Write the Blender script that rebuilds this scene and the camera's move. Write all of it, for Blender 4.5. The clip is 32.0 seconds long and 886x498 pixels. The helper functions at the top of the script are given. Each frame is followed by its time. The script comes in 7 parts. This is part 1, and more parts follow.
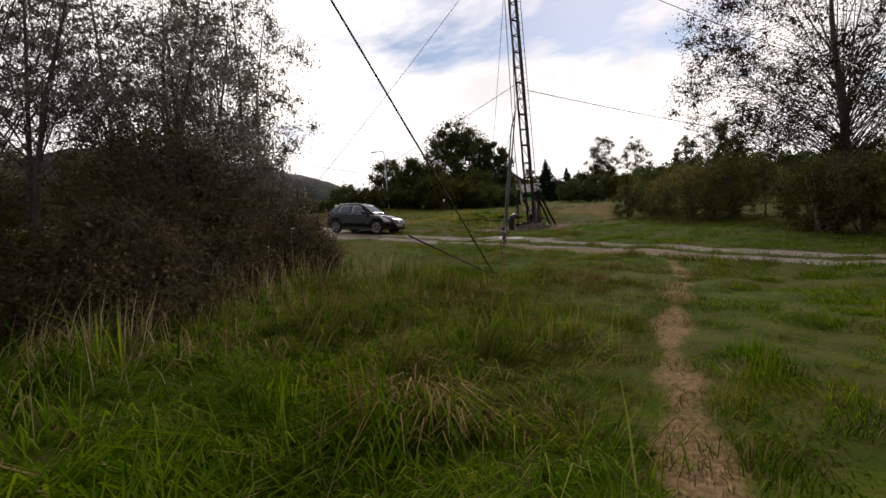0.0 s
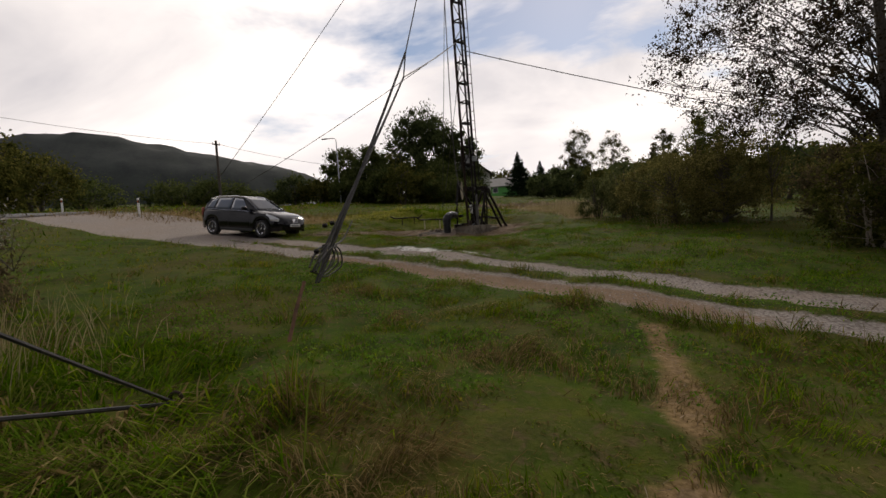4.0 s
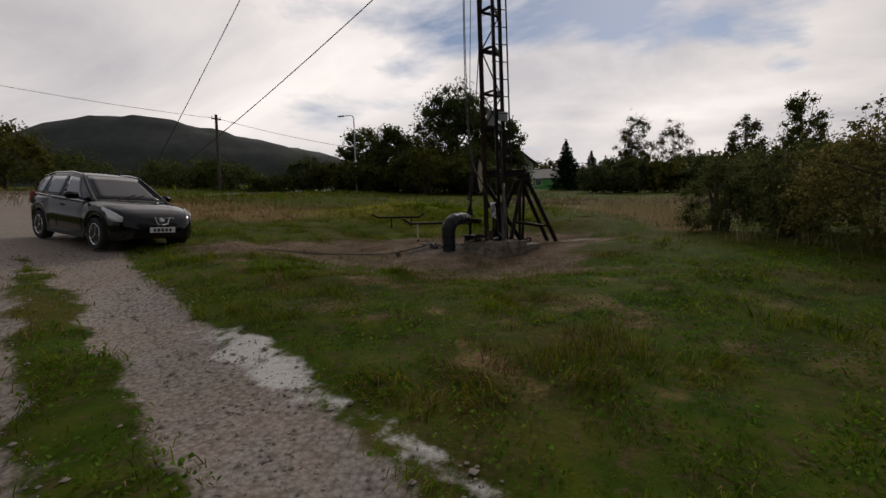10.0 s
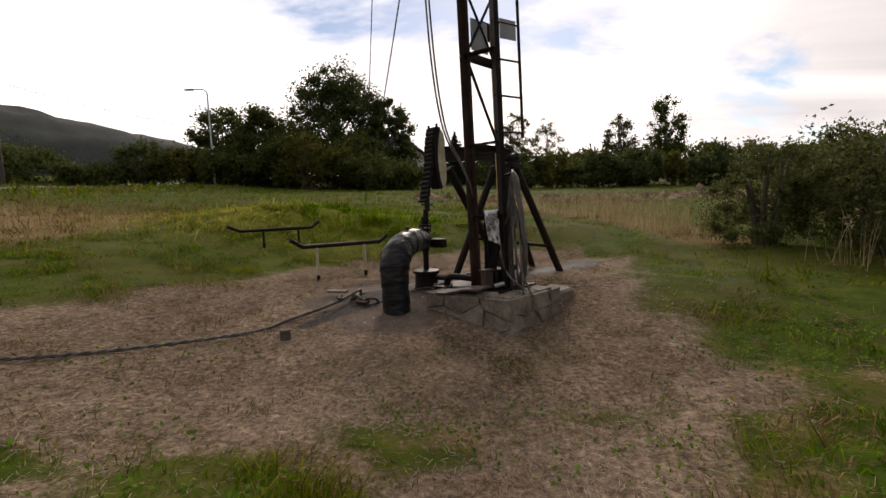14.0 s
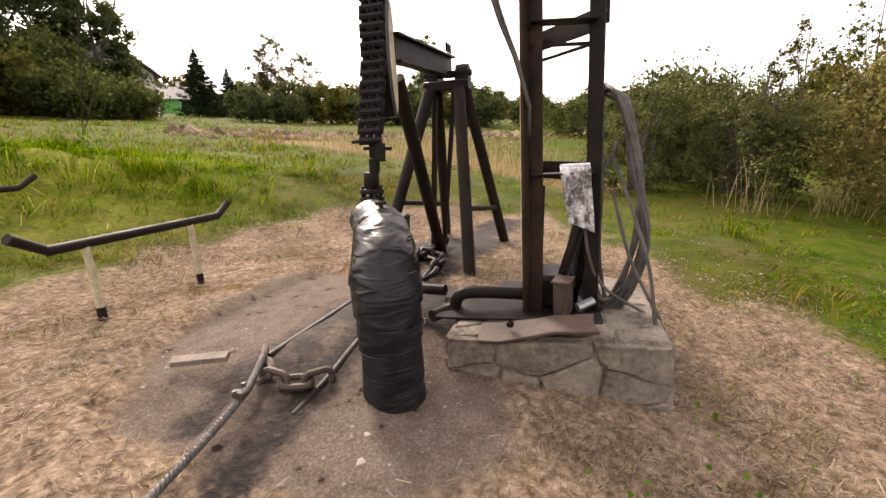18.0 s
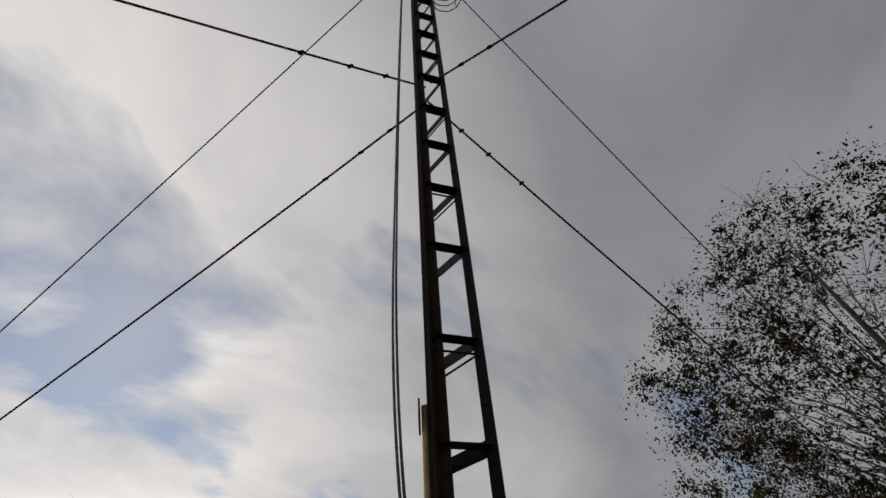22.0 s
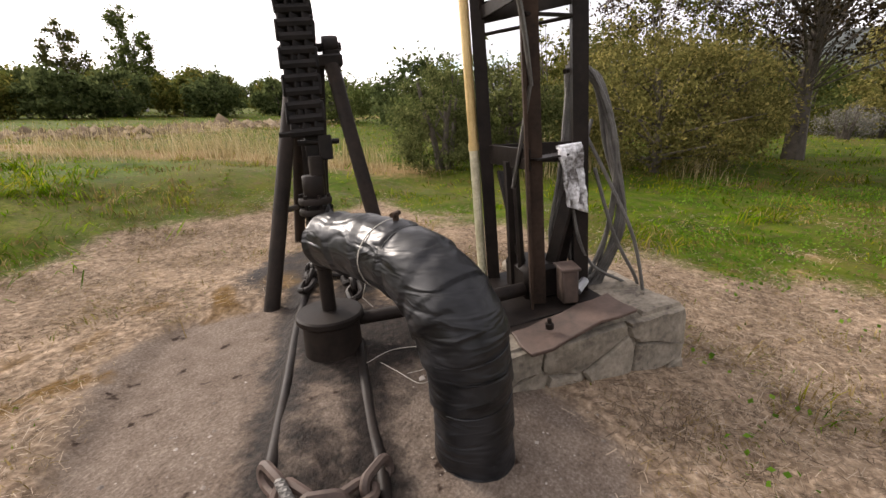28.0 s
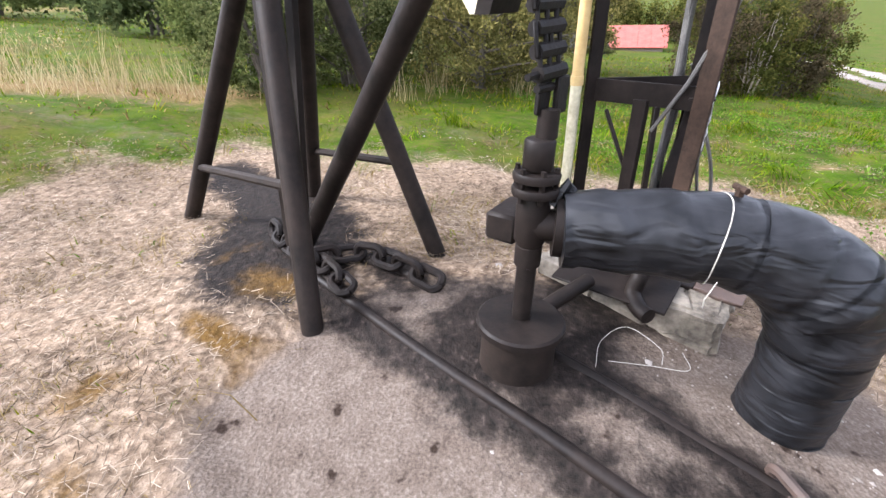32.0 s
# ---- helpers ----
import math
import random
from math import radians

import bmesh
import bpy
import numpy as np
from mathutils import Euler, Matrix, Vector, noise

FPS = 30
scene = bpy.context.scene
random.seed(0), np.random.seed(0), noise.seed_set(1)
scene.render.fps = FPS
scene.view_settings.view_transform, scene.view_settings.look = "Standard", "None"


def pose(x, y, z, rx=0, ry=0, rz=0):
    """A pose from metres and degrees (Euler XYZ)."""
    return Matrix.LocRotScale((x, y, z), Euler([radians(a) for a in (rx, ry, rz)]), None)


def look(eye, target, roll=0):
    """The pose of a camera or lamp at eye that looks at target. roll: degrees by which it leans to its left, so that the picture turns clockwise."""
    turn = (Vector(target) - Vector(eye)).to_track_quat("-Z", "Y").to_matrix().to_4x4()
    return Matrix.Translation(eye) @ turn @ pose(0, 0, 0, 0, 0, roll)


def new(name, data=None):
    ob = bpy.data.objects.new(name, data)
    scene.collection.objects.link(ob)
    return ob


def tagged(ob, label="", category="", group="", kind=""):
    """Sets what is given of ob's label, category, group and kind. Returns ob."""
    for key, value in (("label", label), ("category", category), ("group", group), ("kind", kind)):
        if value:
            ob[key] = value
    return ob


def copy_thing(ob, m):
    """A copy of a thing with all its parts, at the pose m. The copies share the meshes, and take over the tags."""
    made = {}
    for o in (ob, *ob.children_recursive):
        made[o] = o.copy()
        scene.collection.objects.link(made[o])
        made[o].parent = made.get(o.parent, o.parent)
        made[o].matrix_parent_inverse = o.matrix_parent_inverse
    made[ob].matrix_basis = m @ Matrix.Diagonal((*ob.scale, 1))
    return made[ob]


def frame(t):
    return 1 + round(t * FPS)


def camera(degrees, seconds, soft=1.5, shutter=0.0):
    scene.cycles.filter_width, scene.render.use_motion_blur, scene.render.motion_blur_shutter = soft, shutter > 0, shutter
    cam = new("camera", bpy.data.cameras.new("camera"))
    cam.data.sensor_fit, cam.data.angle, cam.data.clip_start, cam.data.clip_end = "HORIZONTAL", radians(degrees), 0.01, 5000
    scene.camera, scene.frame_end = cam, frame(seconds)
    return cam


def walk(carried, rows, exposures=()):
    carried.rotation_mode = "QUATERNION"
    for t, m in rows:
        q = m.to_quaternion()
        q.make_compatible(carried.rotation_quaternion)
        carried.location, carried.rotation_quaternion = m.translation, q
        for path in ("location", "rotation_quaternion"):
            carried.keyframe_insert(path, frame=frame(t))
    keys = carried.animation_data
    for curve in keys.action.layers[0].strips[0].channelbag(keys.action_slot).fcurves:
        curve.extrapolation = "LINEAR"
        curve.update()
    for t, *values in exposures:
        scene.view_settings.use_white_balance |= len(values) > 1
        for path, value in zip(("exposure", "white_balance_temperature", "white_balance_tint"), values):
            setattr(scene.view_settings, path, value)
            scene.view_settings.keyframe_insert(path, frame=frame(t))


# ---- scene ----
cam = camera(90.3, 32.0, 1.5)
PATH = [
    (0, (5.124, 3.811, -0.692), (4.726, 5.771, -0.707), -5.05),
    (0.5, (5.323, 4.498, -0.657), (4.915, 6.456, -0.676), -5.39),
    (1, (5.468, 5.256, -0.633), (5.040, 7.210, -0.644), -5.23),
    (1.5, (5.602, 6.003, -0.590), (5.196, 7.961, -0.605), -5.21),
    (2, (5.793, 6.781, -0.569), (5.380, 8.738, -0.593), -5.01),
    (2.5, (6.030, 7.580, -0.554), (5.645, 9.542, -0.595), -4.99),
    (3, (6.302, 8.288, -0.484), (5.907, 10.248, -0.539), -4.71),
    (3.5, (6.554, 9.050, -0.409), (6.245, 11.025, -0.458), -4.50),
    (5.5, (7.564, 12.045, -0.263), (7.187, 14.009, -0.319), -3.31),
    (6, (7.764, 12.813, -0.208), (7.274, 14.752, -0.254), -1.70),
    (6.5, (7.759, 13.584, -0.181), (7.143, 15.486, -0.225), -1.08),
    (7, (7.732, 14.322, -0.148), (7.112, 16.223, -0.191), -1.07),
    (7.5, (7.576, 15.024, -0.079), (6.907, 16.908, -0.127), -0.99),
    (8, (7.520, 15.647, -0.012), (6.861, 17.535, -0.069), -1.25),
    (8.5, (7.291, 16.386, 0.064), (6.620, 18.269, 0.000), -1.60),
    (9, (7.055, 17.104, 0.121), (6.400, 18.993, 0.058), -2.06),
    (9.5, (6.804, 17.793, 0.222), (6.150, 19.682, 0.149), -2.05),
    (10, (6.509, 18.445, 0.333), (6.024, 20.384, 0.252), -2.14),
    (10.5, (6.265, 19.125, 0.442), (5.883, 21.087, 0.360), -1.90),
    (11, (5.981, 19.789, 0.510), (5.752, 21.774, 0.420), -1.95),
    (11.5, (5.779, 20.596, 0.618), (5.655, 22.592, 0.572), -2.09),
    (12, (5.560, 21.351, 0.604), (5.445, 23.347, 0.556), -2.06),
    (12.5, (5.354, 22.017, 0.638), (5.223, 24.012, 0.580), -3.28),
    (13, (5.048, 22.620, 0.731), (4.877, 24.611, 0.658), -4.24),
    (13.5, (4.755, 23.202, 0.818), (4.702, 25.199, 0.713), -3.58),
    (15.5, (3.914, 25.325, 0.968), (4.321, 27.274, 0.777), -2.35),
    (16, (3.724, 25.738, 1.017), (4.428, 27.598, 0.808), -0.76),
    (16.5, (3.612, 26.100, 1.047), (4.459, 27.889, 0.759), -0.24),
    (17, (3.329, 26.448, 1.022), (4.247, 28.192, 0.684), -1.42),
    (17.5, (3.228, 26.756, 1.009), (4.214, 28.454, 0.624), -1.76),
    (18, (3.236, 26.923, 1.096), (4.255, 28.581, 0.635), -3.12),
    (18.5, (3.174, 26.972, 1.120), (4.421, 28.476, 0.691), -1.61),
    (19, (3.165, 26.969, 1.258), (4.497, 28.443, 1.030), -2.63),
    (19.5, (3.150, 26.959, 1.307), (4.511, 28.423, 1.357), -2.95),
    (20, (3.097, 26.913, 1.459), (4.462, 28.343, 1.761), -2.88),
    (20.5, (3.064, 26.878, 1.549), (4.403, 28.246, 2.128), -2.75),
    (21, (3.050, 26.834, 1.520), (4.319, 28.084, 2.429), -2.13),
    (21.5, (2.939, 26.769, 1.592), (4.133, 27.894, 2.735), -4.08),
    (22, (2.778, 26.923, 1.634), (3.924, 27.808, 3.014), -5.05),
    (22.5, (2.882, 26.944, 1.678), (3.816, 27.652, 3.299), -6.09),
    (23, (2.811, 26.918, 1.691), (3.670, 27.546, 3.384), -6.51),
    (23.5, (2.778, 26.849, 1.660), (3.623, 27.483, 3.358), -6.50),
    (24, (2.952, 27.013, 1.632), (3.842, 27.738, 3.270), -8.68),
    (24.5, (2.864, 26.857, 1.561), (3.982, 27.929, 2.827), -3.84),
    (25, (2.869, 26.909, 1.414), (4.142, 28.137, 2.348), -2.55),
    (25.5, (3.057, 27.081, 1.343), (4.424, 28.456, 1.833), -1.65),
    (26, (2.994, 27.174, 1.218), (4.400, 28.597, 1.223), -0.84),
    (26.5, (2.944, 27.308, 1.145), (4.340, 28.703, 0.822), -0.94),
    (28.5, (2.699, 28.513, 1.219), (4.496, 29.097, 0.564), -3.50),
    (29, (2.629, 28.781, 1.276), (4.465, 29.024, 0.521), 0.10),
    (29.5, (2.459, 29.052, 1.295), (4.244, 29.044, 0.393), -0.78),
    (30, (2.461, 29.311, 1.296), (4.232, 29.322, 0.367), -1.50),
    (30.5, (2.535, 29.557, 1.329), (4.284, 29.551, 0.358), -1.27),
    (31, (2.571, 29.813, 1.372), (4.303, 29.674, 0.382), -1.06),
    (31.5, (2.784, 30.034, 1.365), (4.515, 29.882, 0.374), -1.91),
    (32, (3.033, 30.229, 1.362), (4.757, 30.069, 0.362), -2.07),
]
EXPOSURES = [(0, 0.15, 7000, 15), (3.5, -0.05, 7000, 15), (6, -0.6, 6900, 14), (9, -0.5, 6800, 14), (11, -0.65, 6800, 14), (12, -0.58, 6800, 14), (13, -0.1, 7100, 16), (15.5, 0.9, 7300, 18),
             (16.5, 1.42, 7500, 20), (17, 1.62, 7500, 20), (18, 1.93, 7600, 21), (19, 0.75, 7100, 15), (20, -0.1, 6600, 10), (21, -0.3, 6600, 10), (22, -0.58, 6700, 10), (23, -0.72, 6900, 11), (24, -0.82, 7000, 11), (25, -0.25, 6600, 10), (26, 0.5, 7000, 14),
             (28.5, 2.25, 7000, 16), (29, 2.72, 7000, 16), (30, 2.6, 5900, 13), (31, 2.5, 5600, 12), (32, 2.6, 5800, 15)]
walk(cam, [(t, look(eye, target, roll)) for t, eye, target, roll in PATH], EXPOSURES)

# ---- sky and sun ----
SUN_AZ, SUN_EL = 10.0, 33.0
world = bpy.data.worlds.new("sky")
scene.world = world
world.use_nodes = True


def sky_nodes(tree):
    n, l = tree.nodes, tree.links
    n.clear()
    out, bg = n.new("ShaderNodeOutputWorld"), n.new("ShaderNodeBackground")
    sky = n.new("ShaderNodeTexSky")
    sky.sky_type, sky.sun_disc = "NISHITA", False
    sky.sun_elevation, sky.sun_rotation = radians(SUN_EL), radians(SUN_AZ)
    sky.air_density, sky.dust_density = 1.0, 0.2
    tc = n.new("ShaderNodeTexCoord")
    sep = n.new("ShaderNodeSeparateXYZ")
    l.new(tc.outputs["Generated"], sep.inputs[0])
    # clouds lie on a flat layer: divide the direction by its height
    hz = n.new("ShaderNodeMath"); hz.operation = "MAXIMUM"; hz.inputs[1].default_value = 0.0
    l.new(sep.outputs[2], hz.inputs[0])
    add = n.new("ShaderNodeMath"); add.operation = "ADD"; add.inputs[1].default_value = 0.22
    l.new(hz.outputs[0], add.inputs[0])
    dx = n.new("ShaderNodeMath"); dx.operation = "DIVIDE"
    dy = n.new("ShaderNodeMath"); dy.operation = "DIVIDE"
    l.new(sep.outputs[0], dx.inputs[0]); l.new(add.outputs[0], dx.inputs[1])
    l.new(sep.outputs[1], dy.inputs[0]); l.new(add.outputs[0], dy.inputs[1])
    comb = n.new("ShaderNodeCombineXYZ")
    l.new(dx.outputs[0], comb.inputs[0]); l.new(dy.outputs[0], comb.inputs[1])

    def layer(scale, detail, rough, dist, shift):
        mp = n.new("ShaderNodeMapping"); mp.inputs["Location"].default_value = shift
        mp.inputs["Scale"].default_value = (1.0, 1.5, 1.0)
        tx = n.new("ShaderNodeTexNoise")
        tx.inputs["Scale"].default_value, tx.inputs["Detail"].default_value = scale, detail
        tx.inputs["Roughness"].default_value, tx.inputs["Distortion"].default_value = rough, dist
        l.new(comb.outputs[0], mp.inputs[0]); l.new(mp.outputs[0], tx.inputs["Vector"])
        return tx

    def ramp(src, a, b, ca, cb):
        r = n.new("ShaderNodeValToRGB")
        r.color_ramp.elements[0].position, r.color_ramp.elements[1].position = a, b
        r.color_ramp.elements[0].color, r.color_ramp.elements[1].color = (*ca, 1), (*cb, 1)
        l.new(src, r.inputs[0])
        return r

    # two thin places in the cloud, towards north-north-east
    thick = layer(0.62, 7, 0.55, 0.4, (1.7, 0.55, 0)).outputs["Fac"]
    ragged = layer(2.6, 8, 0.62, 0.8, (0.3, 2.2, 0)).outputs["Fac"]
    for az, el, lo, hi, amount in ((12, 24, 0.988, 0.999, 0.17), (38, 14, 0.994, 0.9995, 0.24), (22, 17, 0.990, 0.999, 0.19)):
        dv = n.new("ShaderNodeVectorMath"); dv.operation = "DOT_PRODUCT"
        dv.inputs[1].default_value = (math.sin(radians(az)) * math.cos(radians(el)), math.cos(radians(az)) * math.cos(radians(el)), math.sin(radians(el)))
        l.new(tc.outputs["Generated"], dv.inputs[0])
        mr = n.new("ShaderNodeMapRange"); mr.interpolation_type = "SMOOTHSTEP"
        mr.inputs[1].default_value, mr.inputs[2].default_value, mr.inputs[4].default_value = lo, hi, amount
        l.new(dv.outputs["Value"], mr.inputs[0])
        hole = n.new("ShaderNodeMath"); hole.operation = "MULTIPLY"
        l.new(mr.outputs[0], hole.inputs[0]); l.new(ragged, hole.inputs[1])
        less = n.new("ShaderNodeMath"); less.operation = "SUBTRACT"
        l.new(thick, less.inputs[0]); l.new(hole.outputs[0], less.inputs[1])
        thick = less.outputs[0]
    cover = ramp(thick, 0.335, 0.43, (0, 0, 0), (1, 1, 1))
    shade = ramp(layer(0.8, 6, 0.55, 0.5, (5.1, 0.4, 0)).outputs["Fac"], 0.32, 0.66, (0.52, 0.532, 0.57), (0.91, 0.90, 0.89))
    # cloud is brightest towards the hidden sun and greyer overhead and behind
    dot = n.new("ShaderNodeVectorMath"); dot.operation = "DOT_PRODUCT"
    a, e = radians(SUN_AZ - 24), radians(9)
    dot.inputs[1].default_value = (math.sin(a) * math.cos(e), math.cos(a) * math.cos(e), math.sin(e))
    l.new(tc.outputs["Generated"], dot.inputs[0])
    glow = ramp(dot.outputs["Value"], 0.12, 0.92, (0.41, 0.422, 0.455), (1.34, 1.32, 1.30))
    mul = n.new("ShaderNodeMixRGB"); mul.blend_type = "MULTIPLY"; mul.inputs[0].default_value = 1.0
    l.new(shade.outputs[0], mul.inputs[1]); l.new(glow.outputs[0], mul.inputs[2])
    gain = n.new("ShaderNodeMixRGB"); gain.blend_type = "MULTIPLY"; gain.inputs[0].default_value = 1.0
    gain.inputs[2].default_value = (CLOUD, CLOUD, CLOUD, 1)
    l.new(mul.outputs[0], gain.inputs[1])
    mix = n.new("ShaderNodeMixRGB")
    l.new(cover.outputs[0], mix.inputs[0]); l.new(sky.outputs[0], mix.inputs[1]); l.new(gain.outputs[0], mix.inputs[2])
    l.new(mix.outputs[0], bg.inputs[0])
    bg.inputs[1].default_value = SKY
    l.new(bg.outputs[0], out.inputs[0])


SKY, CLOUD = 0.10, 12.0
sky_nodes(world.node_tree)
sun = new("sun", bpy.data.lights.new("sun", "SUN"))
sun.data.energy, sun.data.angle, sun.data.color = 1.6, radians(12), (1.0, 0.95, 0.87)
sun.matrix_world = look((0, 0, 0), (-math.sin(radians(SUN_AZ)) * math.cos(radians(SUN_EL)),
                                   -math.cos(radians(SUN_AZ)) * math.cos(radians(SUN_EL)), -math.sin(radians(SUN_EL))))

# ---- materials ----


def material(name, c1, c2, scale=6.0, rough=0.7, bump=0.3, metal=0.0, fine=60.0, spread=0.5, spec=0.5, rough2=None, coord="Object", per_object=0.0, coat=0.0):
    """Two-scale surface: broad blotches between two colours, fine grain in relief."""
    m = bpy.data.materials.new(name)
    m.use_nodes = True
    n, l = m.node_tree.nodes, m.node_tree.links
    b = n["Principled BSDF"]
    tc = n.new("ShaderNodeTexCoord")
    big, small = n.new("ShaderNodeTexNoise"), n.new("ShaderNodeTexNoise")
    for tx, s, d in ((big, scale, 5), (small, fine, 3)):
        tx.inputs["Scale"].default_value, tx.inputs["Detail"].default_value = s, d
        tx.inputs["Roughness"].default_value = 0.65
        l.new(tc.outputs[coord], tx.inputs["Vector"])
    mx = n.new("ShaderNodeMath"); mx.operation = "MULTIPLY_ADD"
    mx.inputs[1].default_value = 0.35
    sub = n.new("ShaderNodeMath"); sub.operation = "ADD"; sub.inputs[1].default_value = -0.175
    l.new(small.outputs["Fac"], mx.inputs[0]); l.new(big.outputs["Fac"], mx.inputs[2])
    l.new(mx.outputs[0], sub.inputs[0])
    fac = sub.outputs[0]
    if per_object:
        oi = n.new("ShaderNodeObjectInfo")
        po = n.new("ShaderNodeMath"); po.operation = "MULTIPLY_ADD"; po.inputs[1].default_value = per_object
        l.new(oi.outputs["Random"], po.inputs[0]); l.new(fac, po.inputs[2])
        fac = po.outputs[0]
    r = n.new("ShaderNodeValToRGB")
    r.color_ramp.elements[0].position, r.color_ramp.elements[1].position = 0.5 - spread / 2, 0.5 + spread / 2
    r.color_ramp.elements[0].color, r.color_ramp.elements[1].color = (*c1, 1), (*c2, 1)
    l.new(fac, r.inputs[0]); l.new(r.outputs[0], b.inputs["Base Color"])
    if rough2 is None:
        b.inputs["Roughness"].default_value = rough
    else:
        rr = n.new("ShaderNodeMapRange")
        rr.inputs[3].default_value, rr.inputs[4].default_value = rough, rough2
        l.new(big.outputs["Fac"], rr.inputs[0]); l.new(rr.outputs[0], b.inputs["Roughness"])
    b.inputs["Metallic"].default_value = metal
    b.inputs["Specular IOR Level"].default_value = spec
    b.inputs["Coat Weight"].default_value = coat
    if bump:
        bp = n.new("ShaderNodeBump")
        bp.inputs["Strength"].default_value, bp.inputs["Distance"].default_value = bump, 0.01
        l.new(mx.outputs[0], bp.inputs["Height"]); l.new(bp.outputs[0], b.inputs["Normal"])
    return m


def leaf_material(name, c1, c2, c3, rough=0.55, through_light=0.45, patch=0.9, strong=1.3):
    """Leaves or blades: a colour for each island, some light passing through."""
    m = bpy.data.materials.new(name)
    m.use_nodes = True
    n, l = m.node_tree.nodes, m.node_tree.links
    b, out = n["Principled BSDF"], n["Material Output"]
    geo = n.new("ShaderNodeNewGeometry")
    r = n.new("ShaderNodeValToRGB")
    r.color_ramp.elements[0].color, r.color_ramp.elements[1].color = (*c1, 1), (*c3, 1)
    mid = r.color_ramp.elements.new(0.55); mid.color = (*c2, 1)
    tc = n.new("ShaderNodeTexCoord")
    tx = n.new("ShaderNodeTexNoise"); tx.inputs["Scale"].default_value = patch; tx.inputs["Detail"].default_value = 5
    l.new(tc.outputs["Object"], tx.inputs["Vector"])
    mr = n.new("ShaderNodeMath"); mr.operation = "MULTIPLY_ADD"; mr.inputs[1].default_value = 0.8
    sh = n.new("ShaderNodeMath"); sh.operation = "MULTIPLY_ADD"; sh.inputs[1].default_value = strong; sh.inputs[2].default_value = 0.1 - strong / 2
    l.new(tx.outputs["Fac"], sh.inputs[0])
    l.new(geo.outputs["Random Per Island"], mr.inputs[0]); l.new(sh.outputs[0], mr.inputs[2])
    l.new(mr.outputs[0], r.inputs[0]); l.new(r.outputs[0], b.inputs["Base Color"])
    b.inputs["Roughness"].default_value, b.inputs["Specular IOR Level"].default_value = rough, 0.0
    tr = n.new("ShaderNodeBsdfTranslucent")
    l.new(r.outputs[0], tr.inputs["Color"])
    mix = n.new("ShaderNodeMixShader"); mix.inputs[0].default_value = through_light
    l.new(b.outputs[0], mix.inputs[1]); l.new(tr.outputs[0], mix.inputs[2]); l.new(mix.outputs[0], out.inputs["Surface"])
    return m


def plain(name, c, rough=0.5, metal=0.0, coat=0.0, transmission=0.0):
    m = bpy.data.materials.new(name)
    m.use_nodes = True
    b = m.node_tree.nodes["Principled BSDF"]
    b.inputs["Base Color"].default_value = (*c, 1)
    b.inputs["Roughness"].default_value, b.inputs["Metallic"].default_value = rough, metal
    b.inputs["Coat Weight"].default_value, b.inputs["Transmission Weight"].default_value = coat, transmission
    return m


STEEL = material("oily_black_steel", (0.004, 0.0036, 0.0034), (0.024, 0.0175, 0.0145), 7, 0.3, 0.35, 0.0, 45, 0.6, 0.13, 0.75)
RUST = material("rusty_dark_steel", (0.009, 0.0065, 0.005), (0.058, 0.036, 0.025), 5, 0.5, 0.45, 0.0, 40, 0.55, 0.14, 0.85)
PIPE = material("oil_stained_pipe", (0.005, 0.0045, 0.004), (0.034, 0.024, 0.019), 5, 0.4, 0.4, 0.0, 35, 0.6, 0.12, 0.85)
RUSTROD = material("bright_rust", (0.06, 0.03, 0.016), (0.22, 0.11, 0.06), 9, 0.85, 0.5, 0.0, 60)
CHAIN = material("greased_chain", (0.004, 0.004, 0.004), (0.02, 0.016, 0.014), 18, 0.4, 0.4, 0.0, 80, 0.5, 0.14, 0.8)
ROPE = material("wire_rope", (0.045, 0.042, 0.038), (0.17, 0.16, 0.148), 9, 0.45, 0.7, 0.4, 180, 0.5, 0.5, 0.7)
GUY = material("dark_guy_cable", (0.012, 0.011, 0.01), (0.05, 0.045, 0.04), 9, 0.6, 0.5, 0.2, 120)
YELLOW = material("weathered_yellow_paint", (0.42, 0.27, 0.09), (0.74, 0.55, 0.26), 3, 0.5, 0.2, 0.0, 50, 0.5)
CREAM = material("stained_cream_paint", (0.30, 0.26, 0.16), (0.72, 0.67, 0.47), 5, 0.55, 0.2, 0.0, 40, 0.45)
CONCRETE = material("old_concrete", (0.045, 0.036, 0.027), (0.31, 0.268, 0.21), 5, 0.9, 1.0, 0.0, 40, 0.5)
PLATE = material("rusted_plate", (0.02, 0.014, 0.011), (0.11, 0.07, 0.053), 6, 0.7, 0.5, 0.0, 35, 0.6)
TWINE = material("pale_twine", (0.25, 0.235, 0.2), (0.48, 0.45, 0.4), 20, 0.8, 0.3)
PAPER = material("stained_white_cloth", (0.10, 0.09, 0.085), (0.84, 0.84, 0.86), 9, 0.8, 0.3, 0.0, 60, 0.2)
BARK = material("grey_brown_bark", (0.03, 0.024, 0.018), (0.12, 0.10, 0.08), 8, 0.9, 0.8, 0.0, 40, 0.6)
BIRCHBARK = material("birch_bark", (0.10, 0.09, 0.08), (0.45, 0.43, 0.40), 5, 0.8, 0.5, 0.0, 30, 0.5)
WOODPOST = material("grey_wood", (0.12, 0.09, 0.07), (0.30, 0.25, 0.2), 8, 0.85, 0.5, 0.0, 60, 0.6)
PALEWOOD = material("weathered_timber", (0.2, 0.16, 0.13), (0.45, 0.38, 0.31), 8, 0.85, 0.4)
WHITE = material("white_plastic", (0.6, 0.6, 0.58), (0.82, 0.82, 0.8), 4, 0.5, 0.1)
